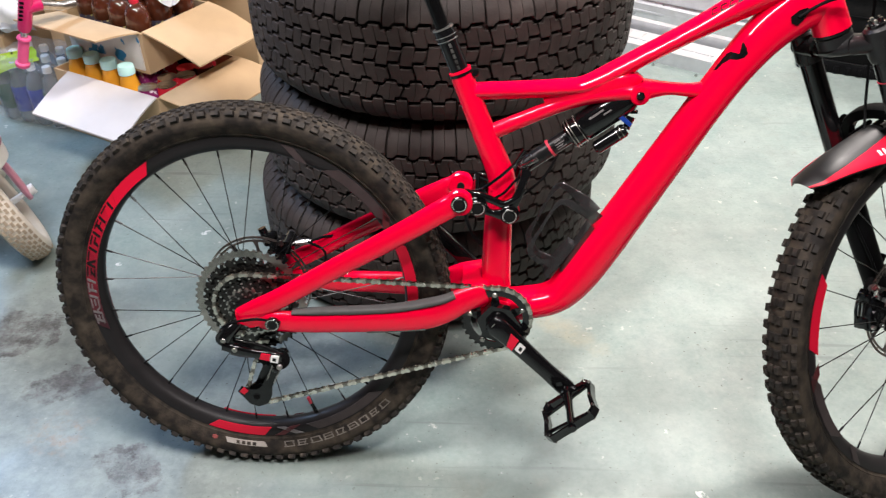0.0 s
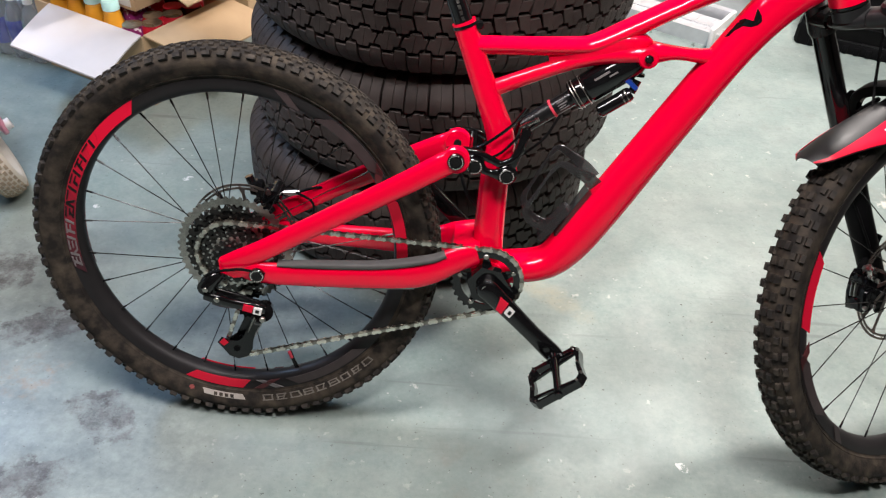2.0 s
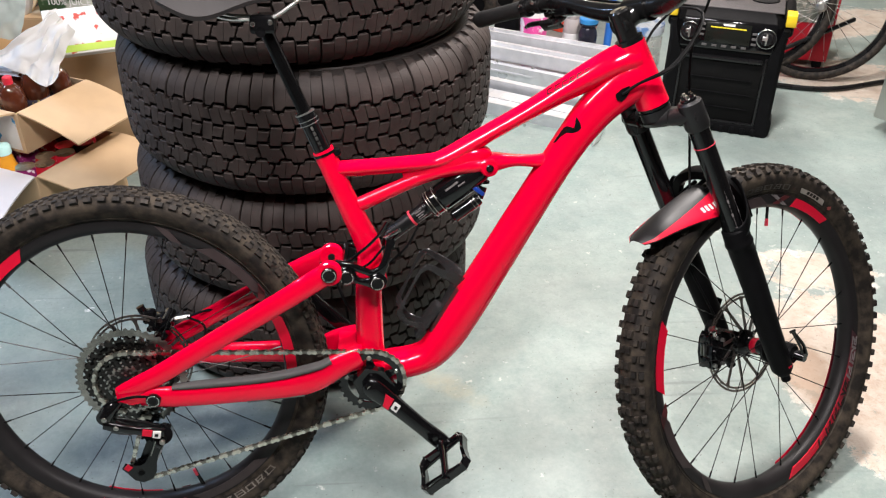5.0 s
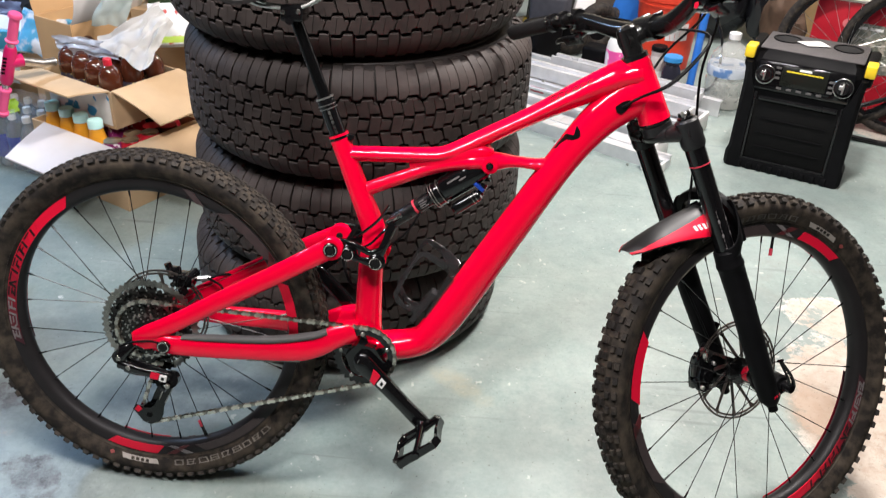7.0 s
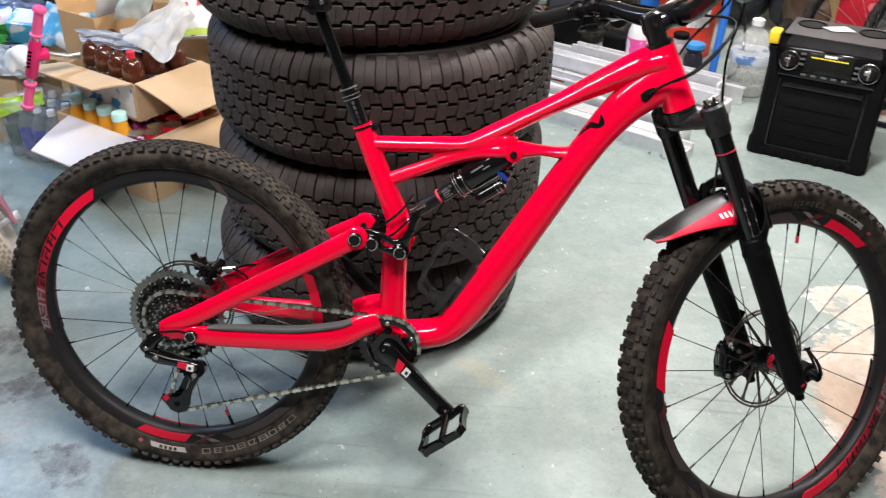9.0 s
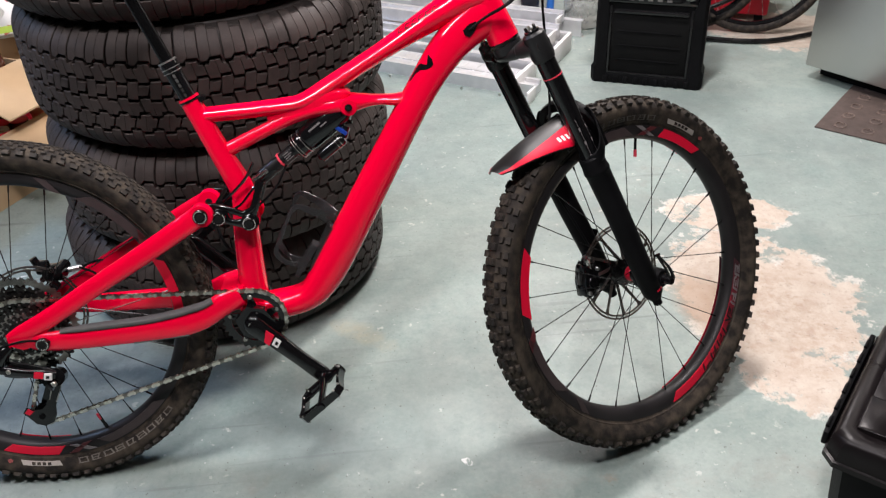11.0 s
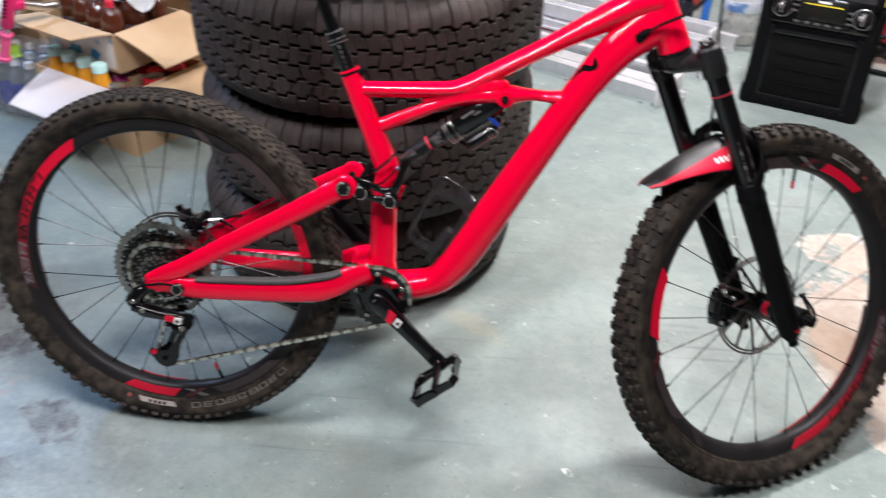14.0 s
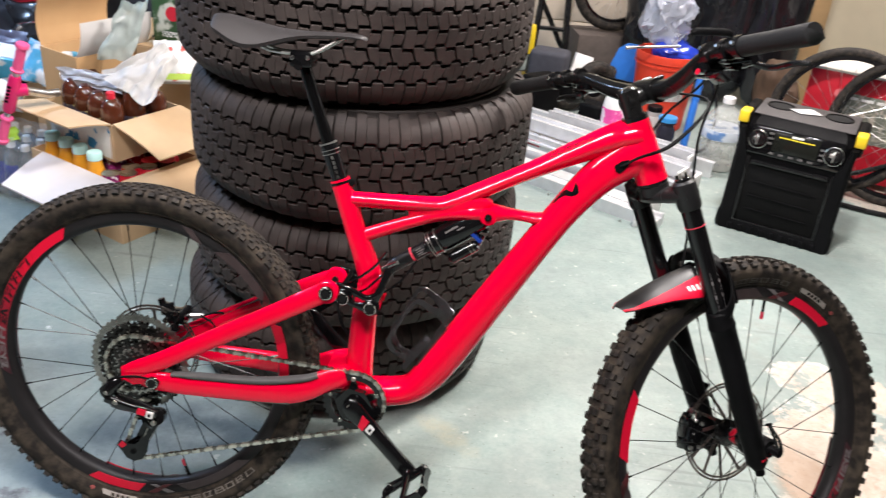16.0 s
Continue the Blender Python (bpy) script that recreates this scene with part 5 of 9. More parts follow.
bm = bmesh.new()
pipe(bm, [bar_at(y) for y in (-0.392, -0.3, -0.22, -0.16, -0.11, -0.06, -0.025, 0.025, 0.06, 0.11, 0.16, 0.22, 0.3, 0.392)],
     [0.0111] * 3 + [0.0125, 0.015, 0.0172, 0.0175, 0.0175, 0.0172, 0.015, 0.0125] + [0.0111] * 3, 18, 4)
bar = steered("handlebar", bm, mat("satin_black_bar", (0.007, 0.007, 0.007), 0.26, vary=0.12), None, "black riser handlebar")
for s in (-1, 1):
    bm = bmesh.new()
    pts = [bar_at(s * y) for y in (0.255, 0.26, 0.32, 0.392, 0.400)]
    pipe(bm, pts, [0.0135, 0.0155, 0.0150, 0.0158, 0.0145], 20, 4)
    grip = part("grip", bm, mat("grip_rubber", (0.007, 0.0068, 0.0068), 0.7, vary=0.2, bump=0.6, bump_scale=600), bar, "black rubber grip")
    bm = bmesh.new()
    a, b = bar_at(s * 0.250), bar_at(s * 0.262)
    pipe(bm, [a, b], 0.0178, 20)
    for y in (0.215, 0.175):
        pipe(bm, [bar_at(s * y), bar_at(s * (y + 0.012))], 0.0168, 18)
    part("clamp_ring", bm, BLACK, grip)
    bm = bmesh.new()
    c = bar_at(s * 0.20)
    sv = Vector((0, s, 0))
    pipe(bm, [c + FL * 0.02 - sv * 0.03, c + FL * 0.034 + sv * 0.01, c + FL * 0.036 + sv * 0.045], [0.009, 0.0115, 0.008], 12)
    box(bm, (-0.014, -0.012, -0.010), (0.014, 0.012, 0.010), 0.004, Matrix.Translation(c + FL * 0.022))
    pipe(bm, [c + FL * 0.030 - sv * 0.05 + AL * 0.004, c + FL * 0.036 - sv * 0.02 + AL * 0.004, c + FL * 0.038 + sv * 0.03 + AL * 0.002], [0.009, 0.0125, 0.0115], 14, 3)
    box(bm, (-0.012, -0.030, -0.006), (0.012, 0.020, 0.014), 0.005, Matrix.Translation(c + FL * 0.040 + AL * 0.004))
    pipe(bm, [c + FL * 0.036 - sv * 0.05, c + FL * 0.050 - sv * 0.075 - AL * 0.004], [0.005, 0.0035], 8, 1)
    lever = part("brake_lever", bm, GLOSS, bar, "black brake lever body")
    bm = bmesh.new()
    pipe(bm, [c + FL * 0.036 + sv * 0.03, c + FL * 0.056 + sv * 0.06 - AL * 0.004, c + FL * 0.052 + sv * 0.11 - AL * 0.006, c + FL * 0.058 + sv * 0.135 - AL * 0.006],
         [0.005, 0.005, 0.0052, 0.0035], 10)
    part("blade", bm, BLACK, lever, "black lever blade")
    for du in (-0.028, 0.0, 0.024):
        bm = bmesh.new()
        o = c + FL * 0.030 + sv * du + AL * 0.0165
        rod(bm, o, o + AL * 0.0025, 0.0034, 8)
        part("bolt", bm, STEEL, lever, "small silver bolt")
    bm = bmesh.new()
    box(bm, (-0.020, -0.018, -0.030), (0.016, 0.018, -0.004), 0.005, Matrix.Translation(bar_at(s * 0.165) + FWD * 0.012))
    pipe(bm, [bar_at(s * 0.165) - AXIS * 0.02, bar_at(s * 0.18) - AXIS * 0.034 - FWD * 0.01, bar_at(s * 0.205) - AXIS * 0.036 - FWD * 0.014], [0.006, 0.007, 0.005], 10)
    pipe(bm, [bar_at(s * 0.15) - AXIS * 0.012 + FWD * 0.02, bar_at(s * 0.19) - AXIS * 0.030 + FWD * 0.022, bar_at(s * 0.225) - AXIS * 0.034 + FWD * 0.012], [0.010, 0.007, 0.004], 10)
    box(bm, (-0.010, -0.014, -0.022), (0.020, 0.010, -0.002), 0.004, Matrix.Translation(bar_at(s * 0.135) + FWD * 0.016))
    pod = part("shifter", bm, GLOSS, bar, "black shifter pod")
    # silver rods and bolt heads added for the sparkle round the levers, and the shift paddle
    for y, f, a, r, long_ in ((0.128, 0.020, -0.012, 0.0042, 0.016), (0.152, 0.026, -0.022, 0.0030, 0.012), (0.186, 0.024, -0.026, 0.0034, 0.010), (0.222, 0.010, -0.016, 0.0030, 0.008), (0.240, 0.014, 0.006, 0.0028, 0.006)):
        bm = bmesh.new()
        o = bar_at(s * y) + FWD * f + AXIS * a
        rod(bm, o, o - sv * long_ * 0.6 - FWD * long_ * 0.8, r, 8, r * 0.7)
        part("adjuster", bm, STEEL, pod, "small silver rod added for sparkle")
    for y in (0.181, 0.221, 0.256):
        bm = bmesh.new()
        o = bar_at(s * y) - FWD * 0.014 + AXIS * 0.009
        rod(bm, o, o - FWD * 0.004 + AXIS * 0.003, 0.0032, 8)
        part("clamp_bolt", bm, STEEL, pod, "silver clamp bolt")
    bm = bmesh.new()
    o = bar_at(s * 0.20) - AXIS * 0.040 - FWD * 0.012
    box(bm, (-0.012, -0.022, -0.003), (0.010, 0.022, 0.003), 0.002, Matrix.Translation(o) @ pose(0, 0, 0, 0, 35, 14 * s))
    part("paddle", bm, MATS["black_anodised"], pod, "black shift paddle")
    if s < 0:
        bm = bmesh.new()
        disc_y(bm, (0, 0), 0.005, -0.0005, 0.0005, 14, 0, Matrix.Translation(bar_at(s * 0.165) - AXIS * 0.016 - FWD * 0.020) @ pose(0, 0, 0, 0, 0, 90))
        part("dot", bm, DECAL_RED, pod, "small red mark")


# ---- crank, pedals, chain, derailleur ----
BB = Vector((0.432, 0, 0.336))
CD = Vector((0.553 - 0.432, 0, 0.228 - 0.336)).normalized()
bm = bmesh.new()
T = 30
rr = 0.0585
rings = []
for y0 in (-0.052, -0.0485):
    rings.append([Vector((BB.x + (rr + (0.0026 if k % 4 in (1, 2) else -0.0016)) * math.cos(2 * math.pi * k / (T * 4)), y0,
                          BB.z + (rr + (0.0026 if k % 4 in (1, 2) else -0.0016)) * math.sin(2 * math.pi * k / (T * 4)))) for k in range(T * 4)])
inner = [[Vector((BB.x + 0.0445 * math.cos(2 * math.pi * k / (T * 4)), y0, BB.z + 0.0445 * math.sin(2 * math.pi * k / (T * 4)))) for k in range(T * 4)] for y0 in (-0.0485, -0.052)]
ring_strip(bm, rings + inner, closed=True)
crank = part("crankset", bm, GLOSS, bike, "black crankset with a single chainring")
bm = bmesh.new()
disc_y(bm, (BB.x, BB.z), 0.030, -0.058, -0.047, 30, 0.003)
plate(bm, [((BB + CD * u).x - CD.z * v, (BB + CD * u).z + CD.x * v) for u, v in ((-0.030, -0.018), (0.0, -0.034), (0.046, -0.020), (0.046, 0.020), (0.0, 0.034), (-0.030, 0.018))], -0.066, -0.050)
part("spider", bm, GLOSS, crank, "solid black spider")
for k in range(5):
    a = 2 * math.pi * k / 5 + 0.4
    bm = bmesh.new()
    for da in (-0.26, 0.26):
        p0, p1 = BB + Vector((0.016 * math.cos(a + da * 2), 0, 0.016 * math.sin(a + da * 2))), BB + Vector((0.047 * math.cos(a), 0, 0.047 * math.sin(a)))
        d = (p1 - p0).normalized()
        s = Vector((-d.z, 0, d.x)) * 0.0042
        plate(bm, [((p0 + s).x, (p0 + s).z), ((p1 + s).x, (p1 + s).z), ((p1 - s).x, (p1 - s).z), ((p0 - s).x, (p0 - s).z)], -0.0515, -0.0490)
    part("spider_arm", bm, GLOSS, crank)
for k in range(5):
    a = 2 * math.pi * k / 5 + 0.4
    bm = bmesh.new()
    disc_y(bm, (BB.x + 0.047 * math.cos(a), BB.z + 0.047 * math.sin(a)), 0.0045, -0.0545, -0.0500, 10, 0.001)
    part("chainring_bolt", bm, COG, crank, "silver bolt")
bm = bmesh.new()
rod(bm, BB + Vector((0, -0.080, 0)), BB + Vector((0, -0.0835, 0)), 0.009, 16)
part("crank_bolt", bm, COG, crank, "silver crank bolt")
arm_ob = {}
for side in (-1, 1):
    bm = bmesh.new()
    d = CD * (1 if side < 0 else -1)
    y = 0.074 * side
    e = BB + d * 0.163
    sweep(bm, [(*(BB - d * 0.014 + Vector((0, y * 0.98, 0))), 0.012, 0.008), (*(BB + Vector((0, y, 0))), 0.019, 0.011), (*(BB + d * 0.04 + Vector((0, y * 1.05, 0))), 0.0165, 0.0105),
               (*(BB + d * 0.11 + Vector((0, y * 1.2, 0))), 0.0145, 0.0085), (*(e + Vector((0, y * 1.28, 0))), 0.0155, 0.0085), (*(e + d * 0.016 + Vector((0, y * 1.28, 0))), 0.008, 0.006)], power=3)
    if side < 0:
        pipe(bm, [BB + Vector((0, -0.036, 0)), BB + Vector((0, -0.07, 0))], 0.017, 20)
    arm_ob[side] = part("crank_arm", bm, GLOSS, crank, "glossy black crank arm")
    bm = bmesh.new()
    pc = e + Vector((0, 0, 0))
    rod(bm, pc + Vector((0, y * 1.2, 0)), pc + Vector((0, side * 0.212, 0)), 0.0062, 14)
    pipe(bm, [pc + Vector((0, side * 0.104, 0)), pc + Vector((0, side * 0.112, 0))], [0.0105, 0.0085], 14, 1)
    tilt = Matrix.Translation(pc + Vector((0, side * 0.160, 0))) @ pose(0, 0, 0, 0, -39, 0)
    outline = [(-0.050, -0.034), (-0.040, -0.048), (0.040, -0.048), (0.050, -0.034), (0.047, 0.0), (0.050, 0.034), (0.040, 0.048), (-0.040, 0.048), (-0.050, 0.034), (-0.047, 0.0)]
    inner = [(x * 0.83, y_ * 0.85) for x, y_ in outline]
    ring_strip(bm, [[tilt @ Vector((x, y_, z)) for x, y_ in pts] for z, pts in ((-0.0050, inner), (-0.0068, outline), (0.0068, outline), (0.0050, inner))], closed=True)
    pipe(bm, [tilt @ Vector((0, q, 0)) for q in (-0.046, -0.040, 0.0, 0.040, 0.046)], [0.0085, 0.0075, 0.0062, 0.0085, 0.0085], 14, 1)
    for y_ in (-0.030, 0.030):
        box(bm, (-0.047, y_ - 0.002, -0.0032), (0.047, y_ + 0.002, 0.0032), 0.001, tilt @ pose(0, 0, 0, 0, 0, 9 if y_ > 0 else -9))
    pedal = part("pedal", bm, GLOSS, bike, "black metal platform pedal with pins")
    for x, y_ in outline:
        for zz in (-1, 1):
            bm = bmesh.new()
            o = tilt @ Vector((x * 0.94, y_ * 0.94, 0.0052 * zz))
            rod(bm, o, tilt @ Vector((x * 0.94, y_ * 0.94, 0.0098 * zz)), 0.0018, 6)
            part("pin", bm, COG, pedal, "steel pin")
bm = bmesh.new()
n = Vector((-CD.z, 0, CD.x))
mark_at = lambda u, v: (BB + CD * u + n * v)
plate(bm, [(mark_at(u, v).x, mark_at(u, v).z) for u, v in ((0.033, -0.011), (0.045, -0.011), (0.040, 0.011), (0.022, 0.011))], -0.0915, -0.088)
part("red_block", bm, DECAL_RED, crank, "red block mark on the crank arm")
bm = bmesh.new()
plate(bm, [(mark_at(u, v).x, mark_at(u, v).z) for u, v in ((0.047, -0.006), (0.060, -0.006), (0.0575, 0.009), (0.0445, 0.009))], -0.0925, -0.089)
part("white_block", bm, DECAL_WHITE, crank, "white block mark on the crank arm")
bm = bmesh.new()
plate(bm, [(mark_at(u, v).x, mark_at(u, v).z) for u, v in ((0.0508, -0.002), (0.0565, -0.002), (0.0548, 0.0048), (0.0490, 0.0048))], -0.0932, -0.0920)
part("block_centre", bm, BLACK, crank, "dark centre of the white mark")

# chain: one link mesh, repeated along its run
cr, jr = 0.0590, 0.0605
top_b = Vector((BB.x + 0.006, -0.050, BB.z + cr))
low_a = Vector((0.006, -0.047, 0.150))
run = []


def arc(c, r, a0, a1, y, k=14):
    return [Vector((c[0] + r * math.cos(radians(a0 + (a1 - a0) * i / k)), y, c[1] + r * math.sin(radians(a0 + (a1 - a0) * i / k)))) for i in range(k + 1)]


run += arc((0, 0.351), jr, 255, 90, -0.045)
run += [top_b]
run += arc((BB.x, BB.z), cr, 84, -78, -0.050)
run += [low_a + Vector((0.004, 0, -0.0))]
run += arc((0.0, 0.170), 0.021, -80, -190, -0.047, 6)
run += arc((0.022, 0.262), 0.020, 215, 60, -0.046, 6)
lens_, acc = [0.0], 0.0
for a, b in zip(run[:-1], run[1:]):
    acc += (b - a).length
    lens_.append(acc)
bm, bm_in = bmesh.new(), bmesh.new()
pitch = 0.0127
count = int(acc / pitch)


def on_run(s):
    s = min(max(s, 0), acc - 1e-6)
    i = max(k for k in range(len(lens_) - 1) if lens_[k] <= s)
    f = (s - lens_[i]) / max(lens_[i + 1] - lens_[i], 1e-9)
    return run[i].lerp(run[i + 1], f)


for k in range(count):
    a, b = on_run(k * pitch), on_run((k + 1) * pitch)
    d = (b - a)
    ang = math.atan2(d.z, d.x)
    m = Matrix.Translation((a + b) / 2) @ Matrix.Rotation(-ang, 4, "Y")
    hw = 0.0036 if k % 2 else 0.0024
    for y in (-hw, hw):
        out = [(-0.0085, 0), (-0.006, 0.0041), (-0.001, 0.0026), (0.001, 0.0026), (0.006, 0.0041), (0.0085, 0), (0.006, -0.0041), (0.001, -0.0026), (-0.001, -0.0026), (-0.006, -0.0041)]
        plate(bm if k % 2 else bm_in, out, y - 0.0006, y + 0.0006, m)
    disc_y(bm, (-0.00635, 0), 0.0026, -0.0044, 0.0032, 8, 0, m)
chain_ob = part("chain", bm, CHAIN, bike, "oily steel chain", smooth=0)
# inner links in a darker steel, for the dark gaps along the chain
part("inner_link", bm_in, mat("darker_chain_steel", (0.26, 0.24, 0.21), 0.32, metal=1.0, vary=0.3, scale=120), chain_ob, "darker inner links", smooth=0)["kind"] = "stuff"

bm = bmesh.new()
pipe(bm, [(-0.008, -0.088, 0.340), (-0.022, -0.096, 0.328), (-0.030, -0.100, 0.314)], [0.010, 0.013, 0.0125], 16)
pipe(bm, [(-0.030, -0.106, 0.318), (-0.030, -0.086, 0.318)], 0.0145, 18)
derail = part("derailleur", bm, GLOSS, bike, "black rear derailleur with red marks")
bm = bmesh.new()
pipe(bm, [(-0.018, -0.100, 0.298), (-0.004, -0.100, 0.292), (0.016, -0.096, 0.286)], [0.0125, 0.0105, 0.0085], 14)
sweep(bm, [(-0.034, -0.104, 0.304, 0.008, 0.005), (-0.012, -0.106, 0.299, 0.0085, 0.0055), (0.018, -0.106, 0.292, 0.0080, 0.0055), (0.048, -0.104, 0.286, 0.0100, 0.006), (0.066, -0.102, 0.282, 0.008, 0.005)], power=3)
part("outer_link", bm, GLOSS, derail)
bm = bmesh.new()
sweep(bm, [(-0.026, -0.082, 0.300, 0.008, 0.004), (0.010, -0.078, 0.288, 0.009, 0.004), (0.048, -0.074, 0.272, 0.009, 0.004)], power=3)
part("inner_link", bm, BLACK, derail)
for c in ((-0.030, 0.318), (-0.012, 0.300), (0.062, 0.267)):
    bm = bmesh.new()
    disc_y(bm, c, 0.0048, -0.1125, -0.106, 12, 0.001)
    part("link_pin", bm, COG, derail, "silver link pin")
bm = bmesh.new()
pipe(bm, [(0.060, -0.094, 0.272), (0.056, -0.066, 0.262)], [0.017, 0.0155], 20, 1)
pipe(bm, [(0.050, -0.10, 0.262), (0.058, -0.1, 0.258)], 0.010, 12, 1)
part("cage_knuckle", bm, GLOSS, derail)
bm = bmesh.new()
plate(bm, [(0.060, 0.266), (0.056, 0.245), (0.040, 0.212), (0.030, 0.190), (0.028, 0.172), (0.020, 0.156), (0.002, 0.148), (-0.014, 0.154), (-0.024, 0.168), (-0.034, 0.180), (-0.027, 0.190), (-0.010, 0.184), (0.004, 0.186),
           (0.012, 0.194), (0.026, 0.222), (0.038, 0.250), (0.042, 0.266)], -0.0575, -0.0545)
cage_ob = part("cage", bm, BLACK, derail, "black derailleur cage")
bm = bmesh.new()
plate(bm, [(0.040, 0.262), (0.030, 0.232), (0.012, 0.190), (0.010, 0.152), (-0.006, 0.150), (-0.018, 0.165), (-0.014, 0.182), (-0.004, 0.190), (0.012, 0.225), (0.018, 0.262)], -0.0395, -0.0370)
part("inner_plate", bm, BLACK, cage_ob)
# thin grey steel rods laid along the cage edges
bm = bmesh.new()
for a, b in (((0.055, 0.243), (0.034, 0.200)), ((0.036, 0.240), (0.022, 0.206))):
    pipe(bm, [(a[0], -0.0580, a[1]), (b[0], -0.0580, b[1])], 0.0011, 6)
part("cage_edge", bm, COG, cage_ob, "bright lines along the cage edges")
for cx, cz, q in ((0.0, 0.170, 0.021), (0.022, 0.250, 0.018)):
    bm = bmesh.new()
    out = []
    for k in range(48):
        a = 2 * math.pi * k / 48
        r = q + (0.002 if k % 4 in (1, 2) else -0.002)
        out.append((cx + r * math.cos(a), cz + r * math.sin(a)))
    plate(bm, out, -0.0500, -0.0440)
    disc_y(bm, (cx, cz), 0.006, -0.060, -0.036, 12, 0.001)
    part("jockey_wheel", bm, MATT, derail)
bm = bmesh.new()
plate(bm, [(0.030, 0.284), (0.046, 0.281), (0.049, 0.2925), (0.033, 0.2955)], -0.1130, -0.1095)
part("red_mark", bm, DECAL_RED, derail, "red block mark")
bm = bmesh.new()
plate(bm, [(-0.030, 0.181), (-0.022, 0.175), (-0.014, 0.182), (-0.022, 0.190)], -0.0595, -0.0570)
part("cage_mark", bm, DECAL_RED, cage_ob, "red mark")
bm = bmesh.new()
plate(bm, [(0.0475, 0.279), (0.0605, 0.2765), (0.063, 0.2885), (0.050, 0.291)], -0.1130, -0.1080)
part("white_mark", bm, DECAL_WHITE, derail, "white block mark")
bm = bmesh.new()
plate(bm, [(0.0515, 0.2815), (0.0575, 0.2804), (0.0588, 0.286), (0.0528, 0.2872)], -0.1136, -0.1128)
part("block_centre", bm, BLACK, derail, "dark centre of the white mark")
# rear brake caliper above the left chainstay
bm = bmesh.new()
box(bm, (0.022, 0.034, 0.410), (0.066, 0.068, 0.440), 0.008)
rod(bm, (0.018, 0.048, 0.438), (0.010, 0.048, 0.458), 0.0075, 12)
rod(bm, (0.056, 0.028, 0.430), (0.056, 0.076, 0.430), 0.011, 14)
rod(bm, (0.066, 0.058, 0.424), (0.096, 0.060, 0.428), 0.0052, 10)
box(bm, (0.012, 0.038, 0.424), (0.036, 0.062, 0.450), 0.006)
pipe(bm, [(0.040, 0.034, 0.412), (0.052, 0.034, 0.398)], [0.011, 0.008], 12)
calip = part("rear_caliper", bm, GLOSS, bike, "black rear brake caliper")
for a, b in (((0.068, 0.0585, 0.4245), (0.092, 0.060, 0.4275)), ((0.048, 0.030, 0.438), (0.048, 0.026, 0.438)), ((0.026, 0.038, 0.418), (0.026, 0.032, 0.418))):
    bm = bmesh.new()
    pipe(bm, [a, b], 0.0056, 10)
    part("silver_bolt", bm, STEEL, calip, "silver bolt")

# hoses and cables


def cable_run():
    part("cable", bm, MATT, bike, "black brake hose")


for y, dy in ((-0.012, 0.0), (-0.018, -0.01)):
    a = STEER @ (bar_at(-0.15) + FWD * 0.03)
    b = STEER @ (bar_at(0.14) + FWD * 0.03)
    bm = bmesh.new()
    pipe(bm, [b, STEER @ (BAR + FWD * 0.055 - AXIS * 0.015 + Vector((0, 0.03, 0))), STEER @ (BAR + FWD * 0.075 - AXIS * 0.05 + Vector((0, -0.055, 0))),
              Vector((0.945, -0.05 + dy, 0.895)), Vector((0.892, -0.037, 0.860)), Vector((0.866, -0.031, 0.841))], 0.0024, 8)
    cable_run()
bm = bmesh.new()
pipe(bm, [STEER @ (bar_at(-0.17) + FWD * 0.03), STEER @ (BAR + FWD * 0.085 - AXIS * 0.03 + Vector((0, -0.07, 0))), STEER @ (BAR + FWD * 0.075 - AXIS * 0.12),
          STEER @ (CROWN + FWD * 0.062 - AXIS * 0.10 + Vector((0, 0.02, 0))), STEER @ (TOPL - FWD * 0.02 + AXIS * 0.05), STEER @ (TOPL - FWD * 0.02 + Vector((0, 0.06, 0))),
          STEER @ (cc + Vector((0.02, 0.0, 0.05)))], 0.0024, 8)
cable_run()
bm = bmesh.new()
pipe(bm, [STEER @ (bar_at(-0.17) + FWD * 0.03), STEER @ (BAR + FWD * 0.10 - AXIS * 0.02 + Vector((0, -0.02, 0))), STEER @ (BAR + FWD * 0.06 - AXIS * 0.06 + Vector((0, 0.05, 0))),
          Vector((0.90, 0.035, 0.865)), Vector((0.86, 0.028, 0.85))], 0.0024, 8)
cable_run()
bm = bmesh.new()
pipe(bm, [(0.094, 0.060, 0.428), (0.120, 0.064, 0.436), (0.145, 0.072, 0.434), (0.156, 0.074, 0.424)], 0.0024, 8)
cable_run()
bm = bmesh.new()
pipe(bm, [(0.09, 0.055, 0.43), (0.12, 0.055, 0.41), (0.115, 0.055, 0.37)], 0.0024, 8)
cable_run()
bm = bmesh.new()
pipe(bm, [(0.066, -0.092, 0.345), (0.02, -0.096, 0.352), (-0.03, -0.098, 0.338), (-0.028, -0.094, 0.305)], 0.0023, 8)
cable_run()
bm = bmesh.new()
pipe(bm, [(0.455, -0.03, 0.545), (0.50, -0.034, 0.585), (0.525, -0.025, 0.625)], 0.0023, 8)
cable_run()
bm = bmesh.new()
pipe(bm, [(0.37, 0.02, 0.52), (0.39, 0.0, 0.47), (0.42, 0.0, 0.44)], 0.003, 8)
cable_run()

# ---- stack of truck tyres ----
TW = 0.268


